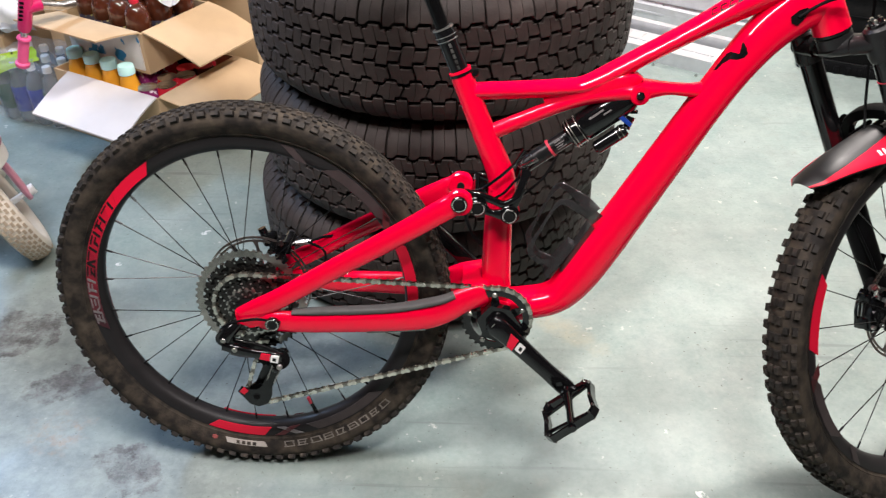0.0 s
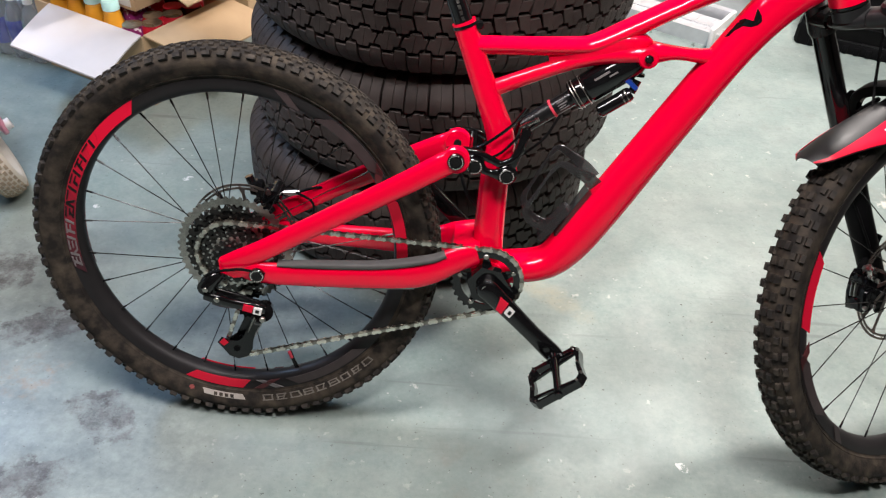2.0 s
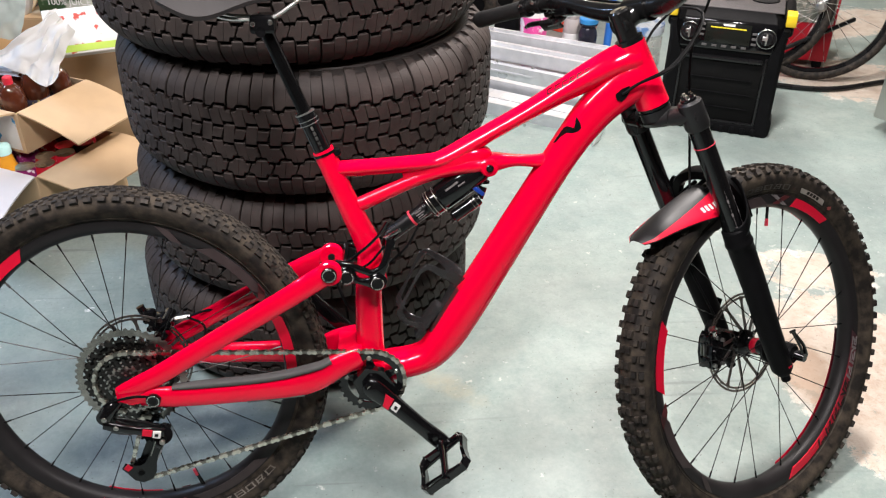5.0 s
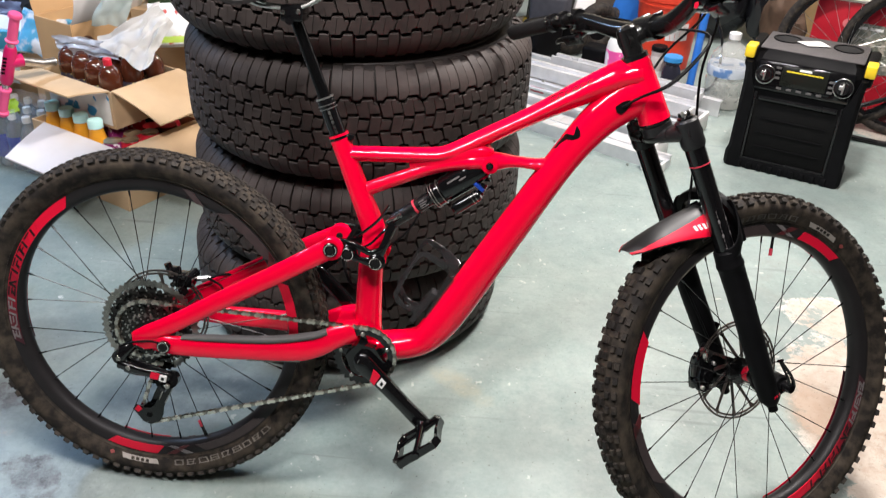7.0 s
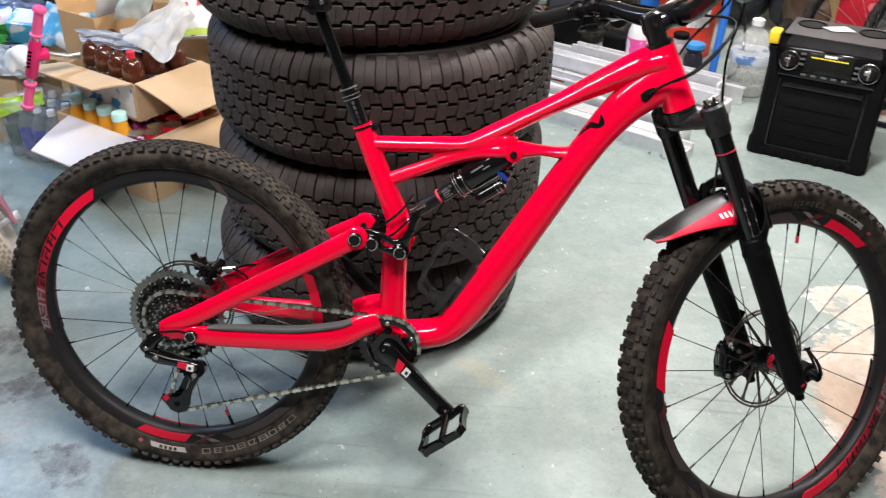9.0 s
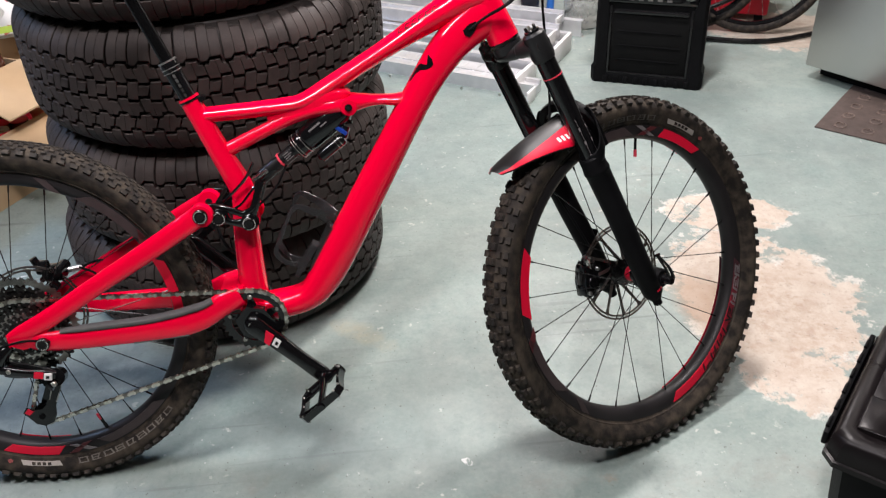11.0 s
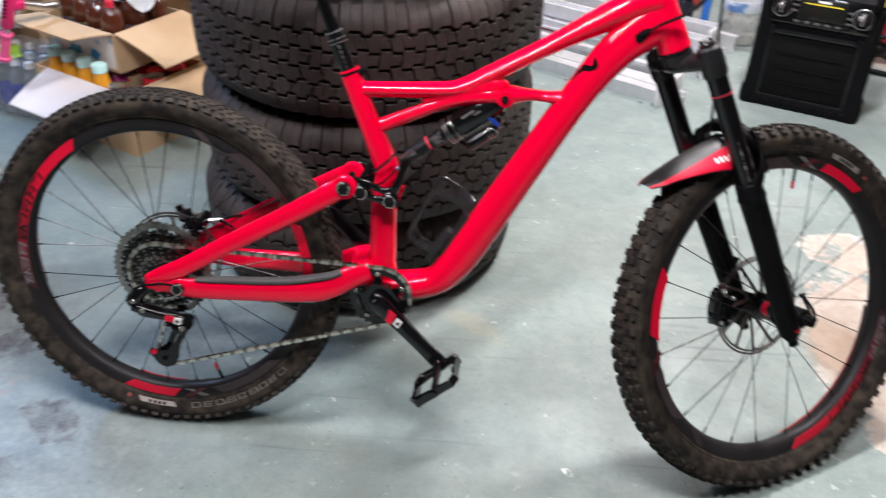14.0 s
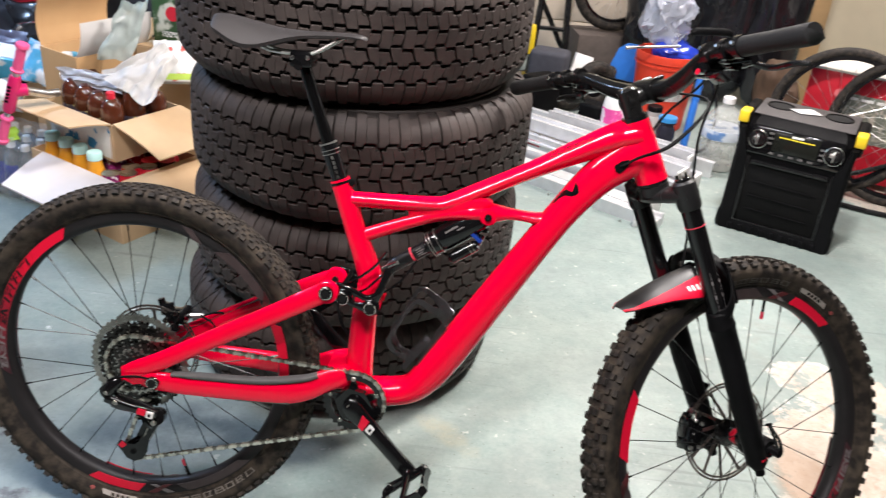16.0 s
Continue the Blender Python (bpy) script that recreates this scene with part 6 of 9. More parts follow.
def truck_tyre():
    """A tyre lying flat: carcass with bead and hole, and rows of tread blocks with wavy edges."""
    tyre = thing("truck_tyre", "black off-road truck tyre in a stack with chunky tread", "tyre", group="stacked tyres")
    bm = bmesh.new()
    h = TW / 2
    prof = [(0.222, -0.085), (0.230, -0.098), (0.262, -0.118), (0.31, -0.131), (0.350, -0.130), (0.374, -0.120), (0.386, -0.104), (0.3955, -0.082), (0.3985, 0.0), (0.3955, 0.082),
            (0.386, 0.104), (0.374, 0.120), (0.350, 0.130), (0.31, 0.131), (0.262, 0.118), (0.230, 0.098), (0.222, 0.085), (0.232, 0.07), (0.30, 0.10), (0.37, 0.085),
            (0.383, 0.0), (0.37, -0.085), (0.30, -0.10), (0.232, -0.07)]
    torus_profile(bm, prof, 110, pose(0, 0, 0, 90))
    part("carcass", bm, TRUCK, tyre)
    for r, z in ((0.335, 0.1315), (0.335, -0.1315), (0.356, 0.128), (0.356, -0.128)):
        bm = bmesh.new()
        torus_profile(bm, [(r - 0.003, z - 0.002), (r, z + 0.0015 * (1 if z > 0 else -1)), (r + 0.003, z - 0.002)], 110, pose(0, 0, 0, 90))
        part("sidewall_ring", bm, TRUCK, tyre)
    rnd = random.Random(5)
    N = 56
    step = 2 * math.pi / N

    def radius(z):
        a = abs(z)
        return 0.4110 - 0.0024 * (a / 0.08) ** 2 if a < 0.078 else 0.4087 - 0.10 * (a - 0.078) - 13.0 * (a - 0.078) ** 2

    def at_tread(u, z, drop=0.0):
        r = radius(z) - drop
        return Vector((r * math.cos(u * step), r * math.sin(u * step), z))

    def block(bm, low, high, depth, cut):
        """A rubber block between two edge lines of (u, z), with rounded rims, a shallow cut along one column and walls going down into the grooves."""
        levels = (0.0, 0.25, 0.5, 0.75, 1.0) if abs(high[0][1] - low[0][1]) > 0.04 else (0.0, 0.5, 1.0)
        grid = [[(a[0] + (b[0] - a[0]) * v, a[1] + (b[1] - a[1]) * v) for a, b in zip(low, high)] for v in levels]
        m_, n_ = len(grid), len(low)
        cu, cz = (low[0][0] + high[-1][0]) / 2, (low[0][1] + high[-1][1]) / 2
        top = [[bm.verts.new(at_tread(cu + (u - cu) * 0.965, cz + (z - cz) * 0.95, 0.0024 if i == cut else 0.0)) for i, (u, z) in enumerate(row)] for row in grid]
        for j in range(m_ - 1):
            for i in range(n_ - 1):
                bm.faces.new((top[j][i], top[j][i + 1], top[j + 1][i + 1], top[j + 1][i]))
        loop = [(0, i) for i in range(n_)] + [(j, n_ - 1) for j in range(1, m_)] + [(m_ - 1, i) for i in range(n_ - 2, -1, -1)] + [(j, 0) for j in range(m_ - 2, 0, -1)]
        mid = [bm.verts.new(at_tread(*grid[j][i], 0.0011)) for j, i in loop]
        foot = [bm.verts.new(at_tread(*grid[j][i], depth)) for j, i in loop]
        rim = [top[j][i] for j, i in loop]
        for k in range(len(loop)):
            q = (k + 1) % len(loop)
            bm.faces.new((rim[k], rim[q], mid[q], mid[k]))
            bm.faces.new((mid[k], mid[q], foot[q], foot[k]))

    # one stepped groove line between two rows, shared by the blocks on both sides
    def groove(line, u):
        f = (u + (0.0, 0.25, 0.75, 0.5, 0.0, 0.25, 0.5)[line]) % 1.0
        return -0.0042 if f < 0.5 else 0.0042

    lines = [-0.121, -0.070, -0.035, 0.0, 0.035, 0.070, 0.121]
    gap, side, e = 0.0038, 0.032, 0.035
    for row in range(6):
        shift = (0.2, 0.0, 0.5, 0.0, 0.5, 0.3)[row]
        lean = (0.0, 0.06, -0.06, 0.06, -0.06, 0.0)[row]
        bm = bmesh.new()
        for k in range(N):
            us = [-0.5 + side, -0.44, -0.25 - e, -0.25 + e, -0.05, -0.012, 0.0, 0.012, 0.05, 0.25 - e, 0.25 + e, 0.44, 0.5 - side]
            low, high = [], []
            bend = rnd.uniform(-0.02, 0.02)
            for u in us:
                corner = 0.0022 if abs(u) > 0.46 else 0.0
                zl = lines[row] + groove(row, k + shift + u) + gap + corner if row > 0 else lines[0] - (0.007 if u < 0 else 0.0) + rnd.uniform(-0.001, 0.001)
                zu = lines[row + 1] + groove(row + 1, k + shift + u) - gap - corner if row < 5 else lines[6] + (0.007 if u < 0 else 0.0) + rnd.uniform(-0.001, 0.001)
                low.append((k + shift + u - lean + bend, zl))
                high.append((k + shift + u + lean + bend, zu))
            block(bm, low, high, 0.0125, 6)
        part("tread_rib", bm, TREAD, tyre, "worn rubber tread rib of small blocks", smooth=25)["kind"] = "stuff"
    return tyre


first = truck_tyre()
first.matrix_basis = pose(0.264, 0.755, 0.134, 0, 0, 17)
copy_thing(first, pose(0.300, 0.735, 0.402, 0.6, 0.3, 60))
copy_thing(first, pose(0.308, 0.725, 0.670, 0.5, -0.3, 131))
copy_thing(first, pose(0.282, 0.735, 0.938, 0, 0, 200))

# ---- cartons, bottles and toys beside the tyres ----
def frame_of(origin, ux, uy):
    """A pose with its corner at origin, x along (ux, uy), y to the left of that."""
    u = Vector((ux, uy, 0)).normalized()
    v = Vector((-u.y, u.x, 0))
    m = Matrix(((u.x, v.x, 0, origin[0]), (u.y, v.y, 0, origin[1]), (0, 0, 1, origin[2]), (0, 0, 0, 1)))
    return m


def crumple(bm, amount, scale, seed):
    for v in bm.verts:
        o = v.co * scale + Vector((seed, seed * 0.7, 0))
        v.co += noise.noise_vector(o) * amount + noise.noise_vector(o * 2.7) * amount * 0.4


def carton(name, m, w, d, h, label, flaps, material=CARD, inner=None, thick=0.005, closed=False):
    """An open carton with its corner at the pose; flaps: side, length, angle below the level, skew, material."""
    c = thing(name, label, "box", m)
    for lo, hi in (((0, 0, 0), (w, thick, h)), ((0, d - thick, 0), (w, d, h)), ((0, thick, 0), (thick, d - thick, h)), ((w - thick, thick, 0), (w, d - thick, h)),
                   ((thick, thick, 0), (w - thick, d - thick, thick))):
        bm = bmesh.new()
        box(bm, lo, hi, 0.001)
        part("panel", bm, material, c, smooth=0)
    if closed:
        bm = bmesh.new()
        box(bm, (0.001, 0.001, h), (w - 0.001, d / 2 - 0.001, h + thick), 0.001)
        part("flap", bm, material, c, smooth=0)
        bm = bmesh.new()
        box(bm, (0.001, d / 2 + 0.001, h), (w - 0.001, d - 0.001, h + thick), 0.001)
        part("flap", bm, material, c, smooth=0)
    for side, length, angle, skew, fm in flaps:
        bm = bmesh.new()
        span = w if side in "fb" else d
        n = 6
        rings = []
        for k in range(n + 1):
            s = k / n
            bend = radians(angle) * (0.75 + 0.35 * s)
            out, up = length * s * math.cos(bend), -length * s * math.sin(bend)
            trim = 0.065 if fm is CARD_LIGHT else 0.0
            a, b = 0.004 + trim + skew * s, span - 0.004 + skew * s
            rings.append([(a, -out, up), (b, -out, up + 0.004 * math.sin(3 * s)), (b, -out, up + thick + 0.004 * math.sin(3 * s)), (a, -out, up + thick)])
        turn = {"f": (Matrix.Translation((0, 0, h)), 0), "b": (Matrix.Translation((w, d, h)), 180), "r": (Matrix.Translation((w, 0, h)), 90), "l": (Matrix.Translation((0, d, h)), -90)}[side]
        mm = turn[0] @ pose(0, 0, 0, 0, 0, turn[1])
        ring_strip(bm, [[mm @ Vector(p) for p in r] for r in rings])
        part("flap", bm, fm or material, c, smooth=25)
    return c


def bottle(name, label, at, r, h, liquid, cap, band, tilt=(0, 0, 0), neck=0.4, group="", cap_r=None, band_at=(0.24, 0.51), band_r=0.985):
    """A plastic drink bottle: ribbed body, shoulder, neck, cap and paper band."""
    b = thing(name, label, "bottle", pose(*at, *tilt), group)
    bm = bmesh.new()
    nr = cap_r * 0.92 if cap_r else r * neck
    lathe(bm, [(r * 0.8, 0), (r * 0.96, 0.006), (r, 0.02), (r, h * 0.22), (r * 0.95, h * 0.25), (r * 0.95, h * 0.5), (r, h * 0.53), (r, h * 0.62), (r * 0.93, h * 0.71), (r * 0.72, h * 0.80),
               (nr * 1.05, h * 0.86), (nr, h * 0.89), (nr, h * 0.95)], 20)
    part("body", bm, liquid, b)
    bm = bmesh.new()
    cr = cap_r or nr * 1.15
    lathe(bm, [(cr, h * 0.90), (cr, h * 0.985), (cr * 0.92, h)], 18)
    part("cap", bm, cap, b)
    bm = bmesh.new()
    lathe(bm, [(r * (band_r - 0.02), h * band_at[0]), (r * band_r, h * (band_at[0] + 0.005)), (r * band_r, h * (band_at[1] - 0.005)), (r * (band_r - 0.02), h * band_at[1])], 20)
    part("band", bm, band, b, "printed paper band")
    return b


JUICE = mat("orange_juice", (0.80, 0.36, 0.030), 0.07, vary=0.08, scale=30, coat=0.6, trans=0.15)
TEA = mat("brown_tea_bottle", (0.075, 0.020, 0.009), 0.1, vary=0.25, scale=25, coat=0.8)
TEAL = mat("pale_teal_cap", (0.50, 0.80, 0.76), 0.45, vary=0.05)
YBAND = mat("yellow_band", (0.80, 0.42, 0.02), 0.5, vary=0.2, scale=60, second=(0.75, 0.1, 0.03), second_scale=30, second_edge=(0.6, 0.66))
BBAND = mat("dark_band", (0.06, 0.05, 0.07), 0.5, vary=0.3, scale=50, second=(0.7, 0.6, 0.15), second_scale=40, second_edge=(0.55, 0.62))
PURPLE = mat("purple_can_print", (0.22, 0.02, 0.12), 0.3, vary=0.3, scale=30, second=(0.75, 0.7, 0.72), second_scale=55, second_edge=(0.60, 0.64))
REDCAN = mat("red_can_print", (0.5, 0.015, 0.03), 0.3, vary=0.3, scale=30, second=(0.8, 0.75, 0.7), second_scale=60, second_edge=(0.62, 0.66))
REDCAP = mat("red_cap", (0.55, 0.02, 0.04), 0.4, vary=0.05)
DARKCAP = mat("dark_cap", (0.05, 0.015, 0.01), 0.4, vary=0.1)

U, V = Vector((-0.885, 0.465, 0)), Vector((0.465, 0.885, 0))
P0 = Vector((-0.655, 1.115, 0))
low = P0 + U * 0.325 + V * 0.034
carton("open_carton", frame_of((low.x, low.y, 0), 0.885, -0.465), 0.445, 0.335, 0.215, "open brown carton of drink bottles on the floor",
       [("f", 0.188, 14, 0.04, CARD_LIGHT), ("r", 0.17, 16, 0.03, CARD)])
for k in range(4):
    q = P0 + U * (0.042 + 0.079 * k) + V * (0.078 + 0.004 * k)
    bottle("juice_bottle", "orange juice bottle with a pale teal cap standing in a carton", (q.x, q.y, 0.006), 0.0375, 0.262, JUICE, TEAL, YBAND, group="juice bottles", cap_r=0.0245, band_at=(0.48, 0.69), band_r=1.012)
for i, (a, b, m_) in enumerate([(-0.045, 0.070, PURPLE), (-0.045, 0.148, REDCAN), (-0.045, 0.226, TEA), (-0.045, 0.304, REDCAN), (-0.082, 0.108, REDCAN), (-0.084, 0.186, REDCAN), (-0.082, 0.264, TEA), (0.045, 0.160, PURPLE), (0.045, 0.235, REDCAN), (0.05, 0.310, TEA), (0.12, 0.20, PURPLE), (0.12, 0.275, REDCAN), (0.195, 0.21, TEA), (0.195, 0.285, PURPLE),
                                (0.27, 0.21, REDCAN), (0.27, 0.285, TEA), (0.30, 0.335, PURPLE), (0.195, 0.335, REDCAN)]):
    q = P0 + U * a + V * b
    can = thing("drink_can", "tall printed drink can standing in a carton", "can", pose(q.x, q.y, 0.006, 0, 0, 40 * i), "drink cans")
    bm = bmesh.new()
    lathe(bm, [(0.028, 0), (0.034, 0.008), (0.034, 0.195), (0.029, 0.208), (0.028, 0.213)], 18)
    part("body", bm, m_, can)
    bm = bmesh.new()
    lathe(bm, [(0.0285, 0.2135), (0.0285, 0.2155), (0.025, 0.2160)], 18)
    part("lid", bm, STEEL if m_ is not TEA else REDCAP, can)

Q0 = Vector((-0.590, 1.212, 0.232))
up = Q0 + U * 0.36
carton("bottle_carton", frame_of((up.x, up.y, 0.232), 0.885, -0.465), 0.36, 0.285, 0.128, "open brown carton of dark bottles on another carton",
       [("f", 0.125, -4, -0.04, CARD), ("r", 0.195, 22, 0.03, CARD)])
bm = bmesh.new()
box(bm, (0.03, -0.002, 0.010), (0.345, 0.0005, 0.120), 0)
pr = part("print_panel", bm, mat("blue_white_print", (0.66, 0.62, 0.58), 0.5, vary=0.06, second=(0.03, 0.22, 0.42), second_scale=13, second_edge=(0.58, 0.60)), None)
pr.parent = bpy.data.objects["bottle_carton"]


def dome_bottle(at, r, h, red_cap=False):
    b = thing("tea_bottle", "dark brown tea bottle standing in a carton", "bottle", pose(*at), "tea bottles")
    bm = bmesh.new()
    lathe(bm, [(r * 0.85, 0), (r, 0.012), (r, h * 0.30), (r * 0.94, h * 0.33), (r * 0.94, h * 0.58), (r, h * 0.62), (r * 0.99, h * 0.72), (r * 0.92, h * 0.83), (r * 0.76, h * 0.92), (r * 0.52, h * 0.975), (r * 0.34, h)], 24)
    part("body", bm, TEA, b)
    bm = bmesh.new()
    lathe(bm, [(r * 0.36, h * 0.99), (r * 0.36, h * (1.10 if red_cap else 1.01)), (r * 0.30, h * (1.115 if red_cap else 1.018))], 16)
    part("cap", bm, REDCAP if red_cap else DARKCAP, b)
    bm = bmesh.new()
    lathe(bm, [(r * 0.95, h * 0.33), (r * 0.965, h * 0.335), (r * 0.965, h * 0.575), (r * 0.95, h * 0.58)], 24)
    part("band", bm, BBAND, b, "printed paper band")


for j in range(2):
    for k in range(4):
        q = Q0 + U * (0.062 + 0.082 * k) + V * (0.052 + 0.010 * k + 0.085 * j)
        dome_bottle((q.x, q.y, 0.238), 0.038, 0.188 + 0.012 * j, (j, k) == (0, 0))
for k in range(3):
    q = Q0 + U * (0.045 + 0.085 * (k % 2)) + V * (0.215 + 0.030 * k if k < 2 else 0.20)
    if k < 2:
        dome_bottle((q.x, q.y, 0.238), 0.037, 0.185)


def drape(name, label, category, corners, nx, ny, folds, amount, seed, material, sag=0.0):
    """A creased film hung between four corners, with folds running along its first side."""
    a, b, c, d = [Vector(p) for p in corners]
    bm = bmesh.new()
    grid = []
    n = ((b - a).cross(d - a)).normalized()
    for j in range(ny + 1):
        row = []
        v = j / ny
        for i in range(nx + 1):
            u = i / nx
            p = (a * (1 - u) + b * u) * (1 - v) + (d * (1 - u) + c * u) * v
            w = noise.noise(Vector((u * 2.2 + seed, v * folds, seed))) + 0.5 * noise.noise(Vector((u * 5 + seed, v * folds * 2.3, seed * 2)))
            p = p + n * (w * amount) + Vector((0, 0, -sag * 4 * u * (1 - u)))
            e = noise.noise_vector(Vector((u * 4 + seed, v * 4, seed))) * amount * 0.7
            row.append(bm.verts.new(p + e))
        grid.append(row)
    for j in range(ny):
        for i in range(nx):
            bm.faces.new((grid[j][i], grid[j][i + 1], grid[j + 1][i + 1], grid[j + 1][i]))
    bmesh.ops.solidify(bm, geom=bm.faces[:], thickness=0.0012)
    return solo(name, bm, material, label, category, smooth=60)


def sheet(name, label, category, m, w, d, nx, ny, amount, scale, seed, material, dome=0.0, thick=0.0015):
    """A crumpled sheet, bag or cloth with a little thickness."""
    bm = bmesh.new()
    bmesh.ops.create_grid(bm, x_segments=nx, y_segments=ny, size=0.5)
    for v in bm.verts:
        e = 1 - max(abs(v.co.x), abs(v.co.y)) * 2
        v.co = Vector((v.co.x * w, v.co.y * d, dome * min(1, max(0, e) * 2.2) ** 0.6))
    crumple(bm, amount, scale, seed)
    bmesh.ops.solidify(bm, geom=bm.faces[:], thickness=thick)
    return solo(name, bm, material, label, category, m)


BAG = mat("white_thin_bag", (0.74, 0.73, 0.71), 0.35, vary=0.1, scale=12)
GREYFILM = mat("grey_film", (0.60, 0.61, 0.64), 0.22, vary=0.15, scale=14, coat=0.4)
drape("plastic_bag", "white creased plastic bag draped over bottles", "bag", [(-0.665, 1.36, 0.455), (-0.515, 1.50, 0.575), (-0.465, 1.46, 0.520), (-0.505, 1.30, 0.400)], 26, 22, 5.0, 0.022, 3.1, BAG)
drape("plastic_bag", "white creased plastic bag draped over bottles", "bag", [(-0.70, 1.40, 0.475), (-0.52, 1.52, 0.56), (-0.50, 1.44, 0.47), (-0.62, 1.36, 0.425)], 22, 16, 4.0, 0.020, 7.7, BAG)
drape("plastic_film", "grey thin plastic film lying over bottles", "plastic", [(-0.90, 1.47, 0.45), (-0.67, 1.40, 0.465), (-0.615, 1.35, 0.42), (-0.84, 1.42, 0.405)], 24, 14, 4.0, 0.014, 1.2, GREYFILM)

# cartons further back
carton("stacked_carton", frame_of((-1.08, 1.62, 0), 0.95, -0.05), 0.52, 0.40, 0.285, "closed brown carton standing on the floor", [], closed=True)
ORANGE_CARD = mat("warm_cardboard", (0.56, 0.34, 0.16), 0.75, vary=0.07, scale=12, bump=0.15, bump_scale=200)
PALE = mat("pale_sheet", (0.62, 0.60, 0.58), 0.6, vary=0.06, scale=8)
carton("upper_carton", frame_of((-1.0, 1.565, 0.292), 0.885, -0.465), 0.20, 0.30, 0.195, "open brown carton with raised flaps on a stack",
       [("l", 0.16, -88, 0.0, ORANGE_CARD), ("r", 0.125, -66, 0.0, PALE), ("b", 0.10, -40, 0.0, ORANGE_CARD)], ORANGE_CARD)
drape("plastic_bag", "thin greenish clear bag hanging over cartons", "bag", [(-0.655, 1.50, 0.685), (-0.57, 1.53, 0.70), (-0.62, 1.46, 0.50), (-0.735, 1.45, 0.505)], 14, 22, 4.0, 0.018, 9.1,
      mat("green_film", (0.50, 0.58, 0.55), 0.2, vary=0.1, alpha=0.8, coat=0.4))
carton("hidden_carton", frame_of((-0.70, 1.68, 0), 0.95, -0.10), 0.32, 0.30, 0.49, "closed tall brown carton beside the tyres", [], closed=True)
juice_box = thing("juice_carton", "white and green juice carton with a red fruit print", "carton", frame_of((-0.640, 1.70, 0.496), 0.95, -0.10))
bm = bmesh.new()
box(bm, (0, 0, 0), (0.20, 0.12, 0.17), 0.004)
part("pack", bm, mat("green_carton", (0.035, 0.085, 0.035), 0.4, vary=0.3, scale=20, second=(0.50, 0.52, 0.44), second_scale=9, second_edge=(0.5, 0.55)), juice_box)
bm = bmesh.new()
disc_y(bm, (0.08, 0.12), 0.026, -0.002, 0.0005, 18)
part("fruit_print", bm, REDCAP, juice_box, "round red fruit print")


def lettering(text, size, m, material, parent, name="lettering"):
    cu = bpy.data.curves.new(name, "FONT")
    cu.body, cu.size, cu.extrude, cu.align_x, cu.align_y = text, size, 0.0006, "CENTER", "CENTER"
    tmp = bpy.data.objects.new(name, cu)
    scene.collection.objects.link(tmp)
    me = bpy.data.meshes.new_from_object(tmp.evaluated_get(bpy.context.evaluated_depsgraph_get()))
    bpy.data.objects.remove(tmp)
    ob = new(name, me)
    me.materials.clear()
    me.materials.append(material)
    ob.parent, ob.matrix_basis = parent, m
    return ob


lettering("100% JUICE", 0.030, Matrix.Translation((0.105, -0.0025, 0.045)) @ pose(0, 0, 0, 90, 0, 0), DECAL_WHITE, juice_box)
fruit = thing("fruit_box", "white fruit snack box with red pictures and a green stripe", "carton", frame_of((-0.56, 1.49, 0.430), 0.9, 0.30) @ pose(0, 0, 0, -38, 0, 0))
bm = bmesh.new()
box(bm, (0, 0, 0), (0.22, 0.03, 0.15), 0.002)
part("pack", bm, mat("fruit_print", (0.72, 0.70, 0.66), 0.45, vary=0.05, second=(0.5, 0.08, 0.06), second_scale=22, second_edge=(0.60, 0.63)), fruit)
bm = bmesh.new()
box(bm, (0.004, -0.0015, 0.006), (0.216, 0.0005, 0.028), 0)
part("stripe", bm, mat("lime_stripe", (0.45, 0.6, 0.08), 0.5, vary=0.05), fruit)

# carton with bags on it, and the water pack in front
carton("wide_carton", frame_of((-1.62, 1.49, 0), 0.97, -0.06), 0.46, 0.46, 0.245, "closed brown carton with bags lying on it", [], closed=True)
pk = frame_of((-1.20, 1.37, 0), 0.885, -0.30)
WATER = mat("water_bottle_clear", (0.30, 0.34, 0.37), 0.06, vary=0.3, coat=1.0, trans=0.55)
for i in range(4):
    for j in range(3):
        q = pk @ Vector((0.035 + 0.066 * i, 0.035 + 0.066 * j, 0))
        bottle("water_bottle", "clear water bottle with a blue label in a wrapped pack", (q.x, q.y, 0), 0.032, 0.205, WATER, WHITE,
               mat("blue_label", (0.010, 0.025, 0.30), 0.3, vary=0.2) if (i + j) % 3 else mat("green_label", (0.01, 0.06, 0.03), 0.3, vary=0.2), group="water bottles", cap_r=0.014, band_at=(0.20, 0.62), band_r=1.01)
bm = bmesh.new()
box(bm, (-0.008, -0.008, 0.004), (0.278, 0.212, 0.215), 0.02)
bmesh.ops.subdivide_edges(bm, edges=bm.edges[:], cuts=9, use_grid_fill=True)
crumple(bm, 0.013, 34, 2.2)
solo("shrink_wrap", bm, mat("shiny_wrap", (0.78, 0.81, 0.84), 0.03, vary=0.2, alpha=0.17, coat=1.0), "clear shrink wrap round water bottles", "plastic", pk)
drape("label_sheet", "yellow-green printed wrap end with dark bars", "plastic", [(-1.212, 1.372, 0.212), (-1.03, 1.40, 0.238), (-0.985, 1.330, 0.226), (-1.195, 1.335, 0.150)], 14, 12, 3.0, 0.010, 5.5,
      mat("lime_print", (0.52, 0.68, 0.06), 0.25, vary=0.1, second=(0.03, 0.03, 0.02), second_scale=16, second_edge=(0.60, 0.62)))


